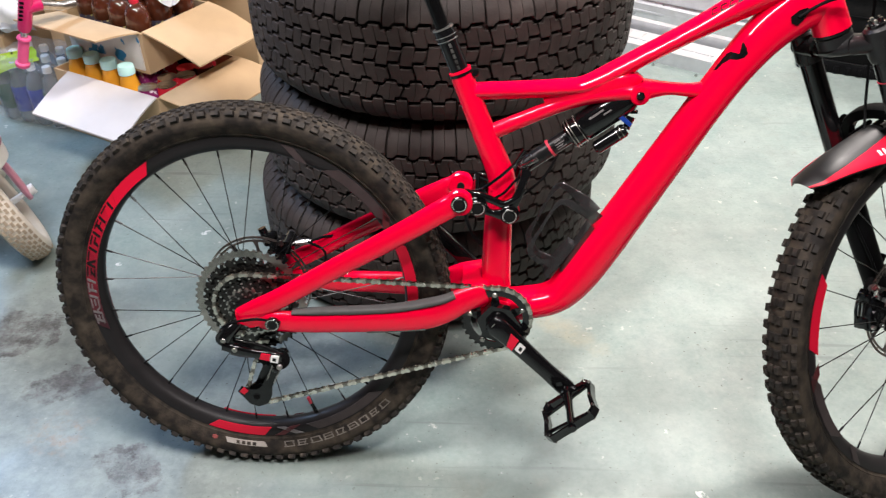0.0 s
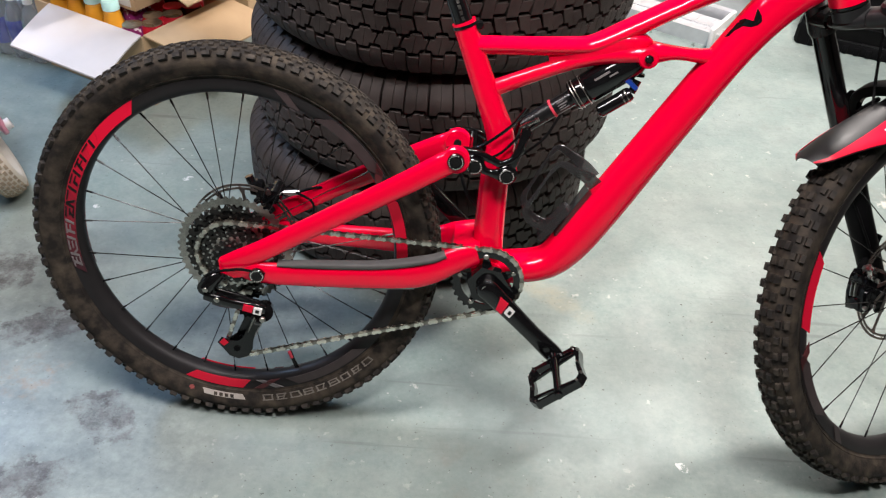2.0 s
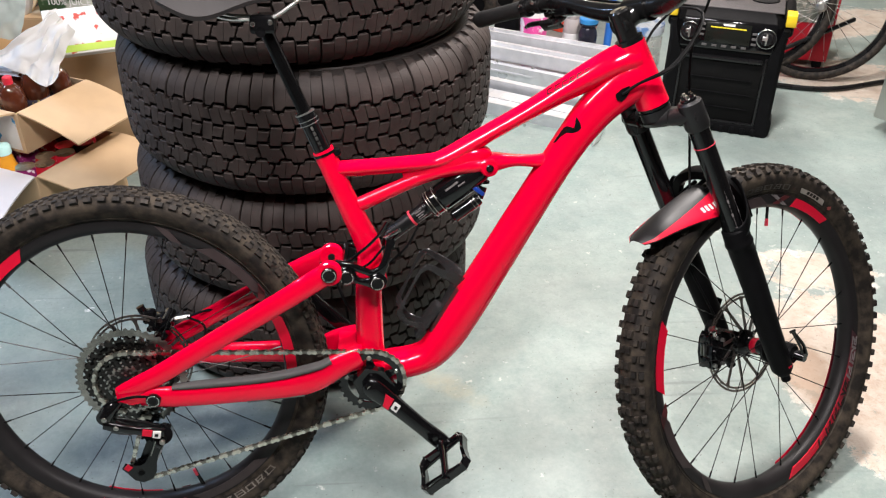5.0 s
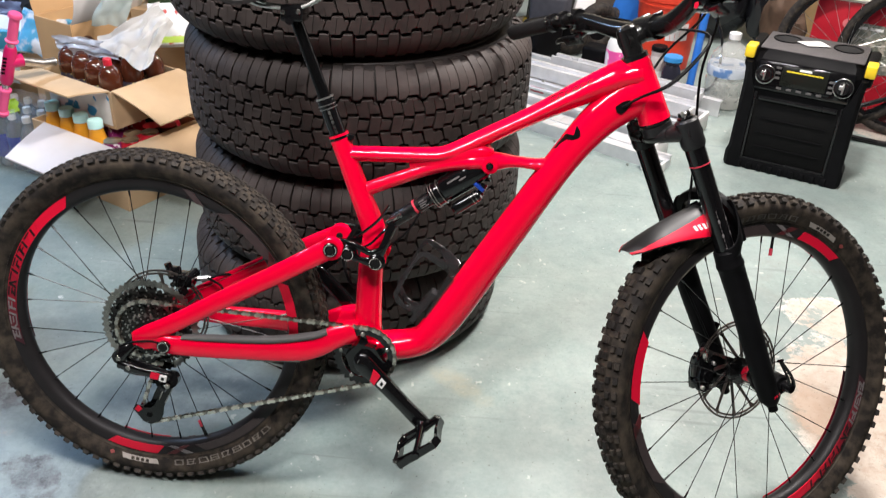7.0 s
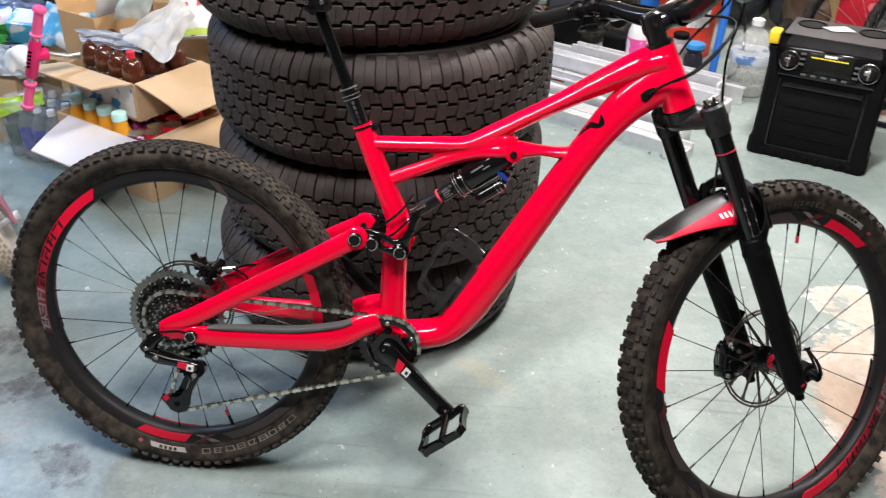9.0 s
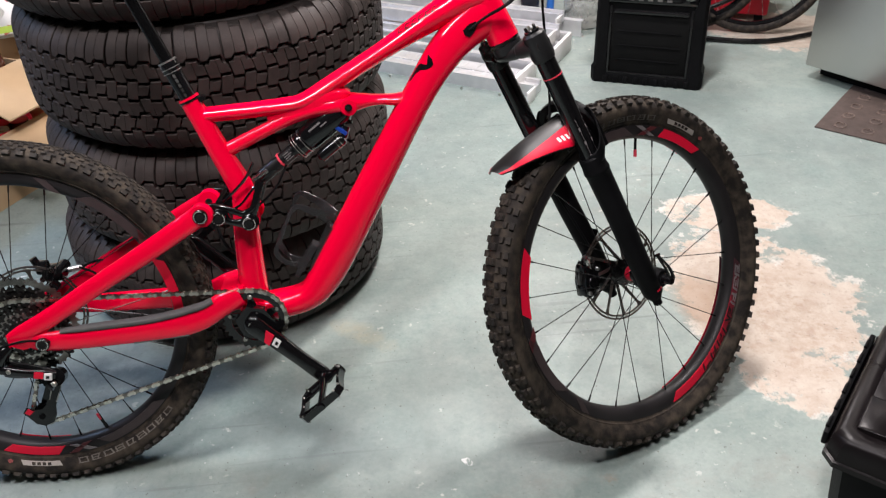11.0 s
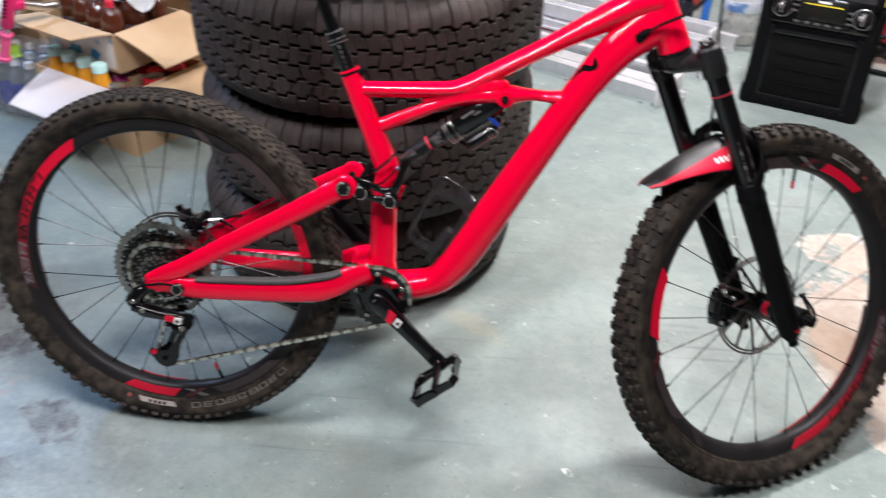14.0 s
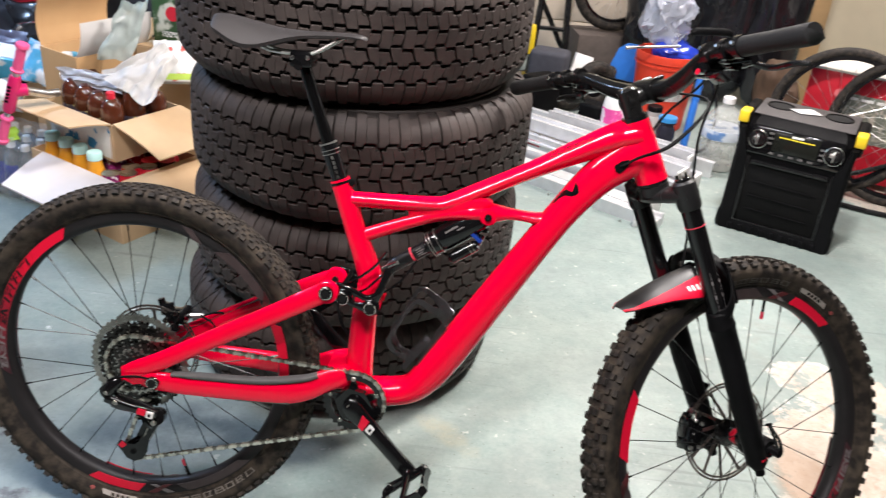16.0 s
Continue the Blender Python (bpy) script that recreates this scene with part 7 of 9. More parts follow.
def soft(name, label, category, at, size, material, seed, turn=0, amount=0.02, scale=9):
    bm = bmesh.new()
    bmesh.ops.create_icosphere(bm, subdivisions=4, radius=1.0)
    for v in bm.verts:
        n = v.co.normalized()
        v.co = Vector([math.copysign(abs(c) ** 0.75, c) * s for c, s in zip(n, size)])
    crumple(bm, amount, scale, seed)
    lo = min(v.co.z for v in bm.verts)
    for v in bm.verts:
        v.co.z -= lo
    return solo(name, bm, material, label, category, pose(*at, 0, 0, turn))


soft("cloth_bag", "dark navy cloth bundle lying on a carton", "bag", (-1.36, 1.72, 0.25), (0.19, 0.16, 0.03), mat("navy_cloth", (0.03, 0.035, 0.06), 0.8, vary=0.2), 2.0, 20)
soft("white_towel", "white fuzzy towel bundle on a carton", "towel", (-1.125, 1.50, 0.25), (0.065, 0.05, 0.055), mat("towel_white", (0.72, 0.70, 0.66), 0.9, vary=0.1, bump=0.5, bump_scale=200), 4.0)
drape("shopping_bag", "white printed plastic bag lying on a carton", "bag", [(-1.30, 1.58, 0.35), (-1.06, 1.50, 0.37), (-1.03, 1.44, 0.285), (-1.24, 1.46, 0.27)], 24, 18, 4.0, 0.022, 6.0, mat("printed_bag", (0.58, 0.58, 0.58), 0.3, vary=0.1, second=(0.05, 0.08, 0.25), second_scale=24, second_edge=(0.62, 0.66)))
drape("green_bag", "green creased plastic bag lying on a carton", "bag", [(-1.60, 1.70, 0.34), (-1.26, 1.66, 0.385), (-1.235, 1.58, 0.345), (-1.55, 1.56, 0.275)], 26, 16, 5.0, 0.022, 8.0, mat("green_plastic", (0.05, 0.30, 0.045), 0.25, vary=0.2, coat=0.3))
blue_pack = thing("snack_box", "blue and white snack box on a pile of bags", "carton", frame_of((-1.27, 1.66, 0.32), 0.97, 0.12) @ pose(0, 0, 0, 14, 6, 0))
bm = bmesh.new()
box(bm, (0, 0, 0), (0.17, 0.11, 0.085), 0.004)
part("pack", bm, mat("sky_print", (0.08, 0.42, 0.62), 0.4, vary=0.1, second=(0.7, 0.72, 0.74), second_scale=10, second_edge=(0.50, 0.53)), blue_pack)
bm = bmesh.new()
box(bm, (0.02, 0.012, 0.0845), (0.15, 0.098, 0.0875), 0)
part("label_patch", bm, WHITE, blue_pack)
sheet("snack_bag", "blue and white foil snack bag", "bag", Matrix.Translation((-1.02, 1.62, 0.40)) @ pose(0, 0, 0, 55, 10, -8), 0.17, 0.15, 12, 12, 0.016, 13, 6.6,
      mat("foil_blue", (0.10, 0.40, 0.62), 0.22, vary=0.15, second=(0.72, 0.74, 0.76), second_scale=14, second_edge=(0.48, 0.55), coat=0.4), 0.03)
sheet("snack_bag", "blue and white foil snack bag", "bag", Matrix.Translation((-1.33, 1.78, 0.36)) @ pose(0, 0, 0, 30, -15, 40), 0.22, 0.17, 12, 12, 0.022, 13, 3.6,
      mat("foil_white", (0.62, 0.66, 0.70), 0.22, vary=0.15, second=(0.08, 0.18, 0.4), second_scale=14, second_edge=(0.55, 0.6), coat=0.4), 0.03)
bm = bmesh.new()
pipe(bm, [(-1.60, 1.74, 0.335), (-1.40, 1.72, 0.40), (-1.345, 1.715, 0.417)], [0.030, 0.033, 0.036], 20, 3)
solo("foam_roller", bm, mat("pink_foam", (0.80, 0.30, 0.34), 0.7, vary=0.06), "pink foam tube lying on bags", "toy")

# child's scooter, handlebar up
scooter = thing("toy_scooter", "pink child's scooter lying among cartons", "scooter", pose(0, 0, 0))
PINK = mat("hot_pink_plastic", (0.62, 0.014, 0.12), 0.35, vary=0.06, coat=0.2)
PINKG = mat("pink_grip", (0.78, 0.10, 0.25), 0.5, vary=0.06)
ta, tb_ = Vector((-0.835, 1.19, 0.605)), Vector((-0.965, 1.20, 0.265))
td = (tb_ - ta).normalized()
bm = bmesh.new()
rod(bm, ta + td * 0.03, tb_ - td * 0.03, 0.0105, 14)
part("crossbar", bm, STEEL, scooter, "chrome crossbar")
bm = bmesh.new()
pipe(bm, [ta + td * 0.115, ta + td * 0.13, ta + td * 0.235, ta + td * 0.245], [0.016, 0.0195, 0.0195, 0.016], 16, 1)
pipe(bm, [ta + td * 0.17, ta + td * 0.17 + Vector((0.03, 0.03, 0.0))], 0.02, 14)
part("stem_sleeve", bm, PINK, scooter)
for k in range(5):
    bm = bmesh.new()
    q = ta + td * (0.150 + 0.013 * k) + Vector((-0.004, -0.0192, 0))
    box(bm, (-0.006, -0.0012, -0.0035), (0.006, 0.0012, 0.0035), 0, Matrix.Translation(q))
    part("lettering_bar", bm, MATS["black_matt_plastic"], scooter, "dark lettering bar")
for o, e in ((ta, 1), (tb_, -1)):
    bm = bmesh.new()
    d = td * e
    pipe(bm, [o, o + d * 0.004, o + d * 0.012, o + d * 0.016, o + d * 0.088, o + d * 0.092, o + d * 0.098], [0.018, 0.0205, 0.0205, 0.0148, 0.0152, 0.0205, 0.019], 16, 1)
    part("grip", bm, PINKG, scooter)
bm = bmesh.new()
pipe(bm, [ta + td * 0.17 + Vector((0.02, 0.02, 0)), Vector((-0.845, 1.295, 0.412)), Vector((-0.825, 1.335, 0.407))], 0.0135, 14, 1)
part("steering_tube", bm, STEEL, scooter, "chrome steering tube")

# child's bike with a basket
kid = thing("toddler_bike", "pink and white toddler bike with a basket", "bicycle", pose(-0.752, 0.662, 0.0, 0, 0, -52) @ pose(0, 0, 0, 19, 0, 0))
bm = bmesh.new()
prof = []
for k in range(16):
    a = 2 * math.pi * k / 16
    prof.append((0.126 + 0.027 * math.cos(a), 0.034 * math.sin(a)))
torus_profile(bm, prof, 60, Matrix.Translation((0, 0, 0.153)))
kw = part("front_wheel", bm, mat("cream_tyre", (0.62, 0.56, 0.47), 0.7, vary=0.08), kid, "cream tyre with dotted tread")
bm = bmesh.new()
for k in range(44):
    for i_, y in enumerate((-0.024, -0.014, -0.005, 0.005, 0.014, 0.024)):
        a = 2 * math.pi * (k + 0.5 * (i_ % 2)) / 44
        r = 0.1265 + 0.027 * math.sqrt(max(0.0, 1 - (y / 0.034) ** 2))
        mm = Matrix.Translation((0, 0, 0.153)) @ Matrix.Rotation(-a, 4, "Y") @ Matrix.Translation((r, y, 0))
        box(bm, (-0.002, -0.0036, -0.0062), (0.0016, 0.0036, 0.0062), 0, mm)
part("tread", bm, mat("tan_tread", (0.40, 0.32, 0.23), 0.7, vary=0.15), kw)
bm = bmesh.new()
torus_profile(bm, [(0.106, -0.014), (0.106, 0.014), (0.096, 0.010), (0.096, -0.010)], 48, Matrix.Translation((0, 0, 0.153)))
part("rim", bm, WHITE, kw)
PALEPINK = mat("pale_pink_paint", (0.66, 0.27, 0.35), 0.3, vary=0.08, coat=0.3)
bm = bmesh.new()
for y in (-1, 1):
    sweep(bm, [(0.0, 0.062 * y, 0.135, 0.010, 0.007), (0.0, 0.064 * y, 0.16, 0.021, 0.009), (-0.008, 0.066 * y, 0.25, 0.022, 0.010), (-0.03, 0.052 * y, 0.325, 0.018, 0.012), (-0.05, 0.012 * y, 0.345, 0.012, 0.012)], seg=14)
pipe(bm, [(-0.045, 0, 0.32), (-0.085, 0, 0.46), (-0.095, 0, 0.50)], 0.016, 14)
pipe(bm, [(-0.06, 0, 0.37), (-0.2, 0, 0.30), (-0.33, 0, 0.24)], 0.019, 14)
part("fork", bm, PALEPINK, kid, "pale pink fork and frame tube")
bm = bmesh.new()
rings = []
for k in range(9):
    a = radians(55 + 85 * k / 8)
    rings.append([Vector((0.166 * math.cos(a), y, 0.153 + 0.166 * math.sin(a) - 0.010 * (y / 0.03) ** 2)) for y in (-0.03, 0, 0.03)] +
                 [Vector((0.163 * math.cos(a), y, 0.153 + 0.163 * math.sin(a) - 0.010 * (y / 0.03) ** 2)) for y in (0.03, 0, -0.03)])
ring_strip(bm, rings)
part("fender", bm, WHITE, kid, "short white fender")
bm = bmesh.new()
rod(bm, (0, -0.085, 0.153), (0, 0.085, 0.153), 0.008, 10)
for y in (-1, 1):
    rod(bm, (0, 0.06 * y, 0.153), (0, 0.085 * y, 0.153), 0.014, 12)
part("axle", bm, WHITE, kid, "white axle caps")
bm = bmesh.new()
rings = []
for (w, d, z) in ((0.072, 0.095, 0.30), (0.078, 0.102, 0.305), (0.098, 0.125, 0.465), (0.106, 0.133, 0.468), (0.106, 0.133, 0.478), (0.096, 0.123, 0.478), (0.090, 0.115, 0.46), (0.070, 0.094, 0.312)):
    rings.append([Vector((0.055 + w * math.copysign(abs(math.cos(t)) ** 0.7, math.cos(t)), d * math.copysign(abs(math.sin(t)) ** 0.7, math.sin(t)), z)) for t in [2 * math.pi * k / 28 for k in range(28)]])
ring_strip(bm, rings)
part("basket", bm, mat("cream_plastic", (0.68, 0.64, 0.58), 0.4, vary=0.05), kid, "cream plastic basket")
bm = bmesh.new()
rings = []
for w, d, z in ((0.0865, 0.1125, 0.345), (0.0962, 0.1238, 0.435)):
    rings.append([Vector((0.055 + w * math.copysign(abs(math.cos(t)) ** 0.7, math.cos(t)), d * math.copysign(abs(math.sin(t)) ** 0.7, math.sin(t)), z)) for t in [2 * math.pi * k / 28 for k in range(28)]])
ring_strip(bm, rings, caps=False)
part("print_band", bm, mat("pink_print", (0.70, 0.42, 0.44), 0.4, vary=0.1, second=(0.25, 0.08, 0.1), second_scale=18, second_edge=(0.62, 0.66)), kid, "pink printed basket panel")
bm = bmesh.new()
torus_profile(bm, [(0.128 + 0.022 * math.cos(2 * math.pi * k / 12), 0.022 * math.sin(2 * math.pi * k / 12)) for k in range(12)], 40, Matrix.Translation((-0.46, 0, 0.150)))
part("rear_wheel", bm, MATS["cream_tyre"], kid)
bm = bmesh.new()
for y in (-1, 1):
    pipe(bm, [(-0.33, 0.01 * y, 0.24), (-0.40, 0.045 * y, 0.19), (-0.46, 0.05 * y, 0.15)], 0.011, 10)
pipe(bm, [(-0.33, 0, 0.24), (-0.37, 0, 0.36)], 0.013, 10)
box(bm, (-0.46, -0.06, 0.36), (-0.29, 0.06, 0.39), 0.012)
part("seat_frame", bm, PALEPINK, kid)
soft("tissue_bag", "white tissue bag stuffed in the toy bike's basket", "bag", (-0.847, 0.539, 0.30), (0.05, 0.06, 0.07), BAG, 3.3, -52, 0.03, 14)

# sacks, ball and black bag behind
BLOCK = mat("brown_block", (0.060, 0.045, 0.036), 0.9, vary=0.25, bump=0.5, bump_scale=60)
for i, (x, y, z, turn) in enumerate(((-1.90, 2.45, 0.0, 3), (-1.90, 2.46, 0.135, -4), (-1.88, 2.45, 0.270, 2), (-2.22, 2.48, 0.0, -3), (-2.22, 2.47, 0.135, 4), (-2.20, 2.50, 0.27, -2))):
    bm = bmesh.new()
    box(bm, (-0.155, -0.10, 0), (0.155, 0.10, 0.132), 0.018, None, 3)
    crumple(bm, 0.006, 9, 1.0 + i)
    solo("grey_block", bm, BLOCK, "rough brown-grey stacked block", "block", pose(x, y, z + 0.004, 0, 0, turn), "stacked blocks")
drape("dark_film", "dark translucent plastic sheet hanging behind cartons", "plastic", [(-1.62, 2.20, 0.62), (-1.42, 2.05, 0.62), (-1.30, 1.90, 0.33), (-1.52, 1.95, 0.30)], 20, 20, 5.0, 0.03, 5.1, mat("smoke_film", (0.05, 0.052, 0.065), 0.18, vary=0.2, coat=0.4))
drape("grey_bag", "grey-blue shiny plastic bag lying among cartons", "bag", [(-1.52, 1.86, 0.42), (-1.20, 1.84, 0.45), (-1.15, 1.72, 0.37), (-1.48, 1.74, 0.36)], 24, 18, 5.0, 0.028, 2.6, mat("greyblue_film", (0.16, 0.18, 0.27), 0.2, vary=0.2, coat=0.5))
for i, (x, y, w, d, h) in enumerate(((-2.0, 2.9, 0.22, 0.18, 0.34), (-1.5, 2.85, 0.25, 0.18, 0.30), (-2.45, 2.75, 0.2, 0.2, 0.36), (-1.0, 2.75, 0.22, 0.18, 0.28))):
    soft("dark_sack", "full dark sack standing on the floor", "bag", (x, y, 0), (w, d, h), mat("dark_sack_cloth", (0.022, 0.020, 0.021), 0.6, vary=0.3, bump=0.3, bump_scale=90), 11.0 + i, 20 * i, 0.04, 7)
soft("black_bag", "black plastic rubbish bag", "bag", (-1.53, 2.42, 0), (0.17, 0.15, 0.205), mat("black_bag_plastic", (0.012, 0.012, 0.014), 0.25, vary=0.3, coat=0.3), 3.0, 0, 0.05, 7)
bm = bmesh.new()
bmesh.ops.create_icosphere(bm, subdivisions=4, radius=0.08)
solo("red_ball", bm, mat("red_ball_rubber", (0.55, 0.02, 0.05), 0.4, vary=0.1), "red rubber ball resting on bags", "ball", pose(-1.535, 2.42, 0.475))
soft("black_bag", "black plastic rubbish bag", "bag", (-1.30, 2.05, 0), (0.15, 0.14, 0.21), MATS["black_bag_plastic"], 6.0, 30, 0.04, 8)

# ---- loudspeaker ----
def speaker():
    sp = thing("party_speaker", "black rugged portable speaker with yellow handles, standing on the floor", "loudspeaker", pose(1.767, 1.861, 0, 0, 0, -24))
    W, D = 0.185, 0.15
    bm = bmesh.new()
    rings = []
    for z, w, d, sh in ((0.012, W * 0.97, D * 0.95, 0), (0.03, W, D, 0), (0.33, W, D, 0), (0.40, W * 1.02, D * 0.98, 0.01), (0.43, W * 1.0, D * 0.86, 0.02), (0.445, W * 0.94, D * 0.80, 0.02)):
        c = 0.03
        rings.append([Vector((x, y + sh, z)) for x, y in ((-w + c, -d), (w - c, -d), (w, -d + c), (w, d - c), (w - c, d), (-w + c, d), (-w, d - c), (-w, -d + c))])
    ring_strip(bm, rings)
    part("body", bm, MATT, sp, smooth=30)
    bm = bmesh.new()
    box(bm, (-0.143, -D - 0.004, 0.045), (0.143, -D + 0.01, 0.272), 0.004)
    part("grille", bm, mat("black_grille", (0.003, 0.003, 0.003), 0.6, spec=0.15, vary=0.3, bump=0.8, bump_scale=900), sp, "black perforated grille")
    for z in (0.095, 0.150, 0.205):
        bm = bmesh.new()
        box(bm, (-0.115, -D - 0.0085, z), (0.115, -D - 0.003, z + 0.004), 0.0015)
        part("grille_rib", bm, MATT, sp)
    bm = bmesh.new()
    box(bm, (-0.135, -D - 0.016, 0.276), (0.135, -D + 0.01, 0.290), 0.004)
    part("grille_lip", bm, BLACK, sp, "moulded lip above the grille")
    for lo, hi in (((-0.152, -D - 0.010, 0.040), (-0.143, -D + 0.01, 0.300)), ((0.143, -D - 0.010, 0.040), (0.152, -D + 0.01, 0.300)), ((-0.143, -D - 0.010, 0.040), (0.143, -D + 0.01, 0.046))):
        bm = bmesh.new()
        box(bm, lo, hi, 0.002)
        part("grille_edge", bm, BLACK, sp, "shiny raised grille edge")
    for x in (-1, 1):
        bm = bmesh.new()
        rings = []
        for z, inn, out in ((0.0, 0.152, 0.203), (0.012, 0.152, 0.210), (0.060, 0.153, 0.210), (0.075, 0.153, 0.202), (0.30, 0.153, 0.200), (0.345, 0.170, 0.200), (0.405, 0.184, 0.205)):
            rings.append([Vector((x * q, y_, z)) for q, y_ in ((inn, -D - 0.012), (out - 0.012, -D - 0.014), (out, -D - 0.002), (out, -D + 0.075), (inn, -D + 0.075))])
        ring_strip(bm, rings)
        part("corner_guard", bm, MATT, sp, "thick rubber corner guard")
        bm = bmesh.new()
        box(bm, (min(x * 0.178, x * 0.216), -0.125, 0.372), (max(x * 0.178, x * 0.216), 0.095, 0.450), 0.012)
        hd = part("handle", bm, MATT, sp)
        bm = bmesh.new()
        box(bm, (min(x * 0.184, x * 0.220), -0.138, 0.412), (max(x * 0.184, x * 0.220), -0.070, 0.456), 0.006)
        part("handle_insert", bm, mat("yellow_plastic", (0.75, 0.52, 0.02), 0.45, vary=0.08), hd, "yellow handle insert")
    bm = bmesh.new()
    box(bm, (-0.178, -D - 0.012, 0.0), (0.178, -D + 0.02, 0.040), 0.006)
    for k in range(9):
        box(bm, (-0.160 + 0.038 * k, -D - 0.018, 0.002), (-0.142 + 0.038 * k, -D + 0.02, 0.030), 0.004)
    part("bumper", bm, MATT, sp, "ribbed bottom bumper")
    tilt = Matrix.Translation((0, -D + 0.012, 0.365)) @ pose(0, 0, 0, -14, 0, 0)
    bm = bmesh.new()
    box(bm, (-0.165, -0.012, -0.055), (0.165, 0.02, 0.052), 0.008, tilt)
    panel = part("control_panel", bm, GLOSS, sp, "glossy black control panel")
    for x in (-0.132, 0.132):
        bm = bmesh.new()
        disc_y(bm, (x, 0), 0.031, -0.015, -0.010, 28, 0.001, tilt)
        disc_y(bm, (x, 0), 0.022, -0.032, -0.010, 24, 0.003, tilt)
        part("knob", bm, BLACK, panel)
        bm = bmesh.new()
        torus_profile(bm, [(0.031, -0.0155), (0.0325, -0.0165), (0.034, -0.0155), (0.0325, -0.0135)], 28, tilt @ Matrix.Translation((x, 0, 0)))
        box(bm, (x - 0.003, -0.035, -0.02), (x + 0.003, -0.031, 0.018), 0.001, tilt)
        box(bm, (x - 0.014, -0.0345, -0.005), (x + 0.004, -0.0315, 0.010), 0.001, tilt)
        part("knob_ring", bm, STEEL, panel, "chrome knob ring and pointer")
    bm = bmesh.new()
    box(bm, (-0.078, -0.0145, -0.030), (0.078, -0.010, 0.040), 0.002, tilt)
    part("display", bm, mat("dark_display", (0.01, 0.011, 0.009), 0.15, vary=0.1), panel, "dark display with yellow lettering bars")
    bm = bmesh.new()
    for k in range(9):
        box(bm, (-0.062 + 0.0138 * k, -0.0162, 0.021), (-0.050 + 0.0138 * k, -0.0142, 0.0255), 0, tilt)
    part("lettering_bar", bm, mat("yellow_print", (0.7, 0.55, 0.03), 0.4, vary=0.05), panel)
    bm = bmesh.new()
    box(bm, (-0.02, -0.0162, 0.030), (0.02, -0.0142, 0.037), 0, tilt)
    part("maker_bar", bm, DECAL_WHITE, panel)
    for k in range(11):
        bm = bmesh.new()
        x, z = (-0.090, 0.03 - 0.018 * k) if k < 3 else (-0.075 + 0.034 * (k - 3), -0.040) if k < 8 else (0.092, 0.012 - 0.018 * (k - 8))
        box(bm, (x - 0.009, -0.0165, z - 0.004), (x + 0.009, -0.011, z + 0.004), 0.001, tilt)
        part("button", bm, GREY_RUBBER, panel)
    bm = bmesh.new()
    box(bm, (-0.176, -0.100, 0.4452), (0.176, 0.130, 0.4490), 0.003)
    part("deck", bm, mat("grey_deck_plastic", (0.055, 0.050, 0.050), 0.55, vary=0.15, bump=0.3, bump_scale=500), sp, "grey plastic top deck")
    for x in (-0.105, 0.105):
        bm = bmesh.new()
        rings = []
        for k in range(24):
            a = 2 * math.pi * k / 24
            rings.append([Vector((x + r * math.cos(a), 0.050 + r * math.sin(a), z)) for r, z in ((0.052, 0.4485), (0.051, 0.4525), (0.044, 0.4525), (0.043, 0.4485))])
        ring_strip(bm, rings, closed=True)
        part("cup_rim", bm, MATT, sp)
        # no recess is cut; a flat black disc paints the shade of the well
        bm = bmesh.new()
        lathe(bm, [(0.044, 0.4488), (0.043, 0.4496)], 24, Matrix.Translation((x, 0.050, 0)))
        part("cup_well_shade", bm, mat("well_shade", (0.003, 0.003, 0.003), 0.8, vary=0.1), sp, "black disc for the shade in a cup holder")
    bm = bmesh.new()
    plate(bm, [(-0.055, -0.012), (-0.012, -0.045), (0.060, -0.008), (0.018, 0.040)], 0.0, 0.0018, Matrix.Translation((-0.015, 0.035, 0.4545)) @ pose(0, 0, 0, -90, 0, 0))
    part("paper_tag", bm, WHITE, sp, "white paper card")
    return sp


speaker()


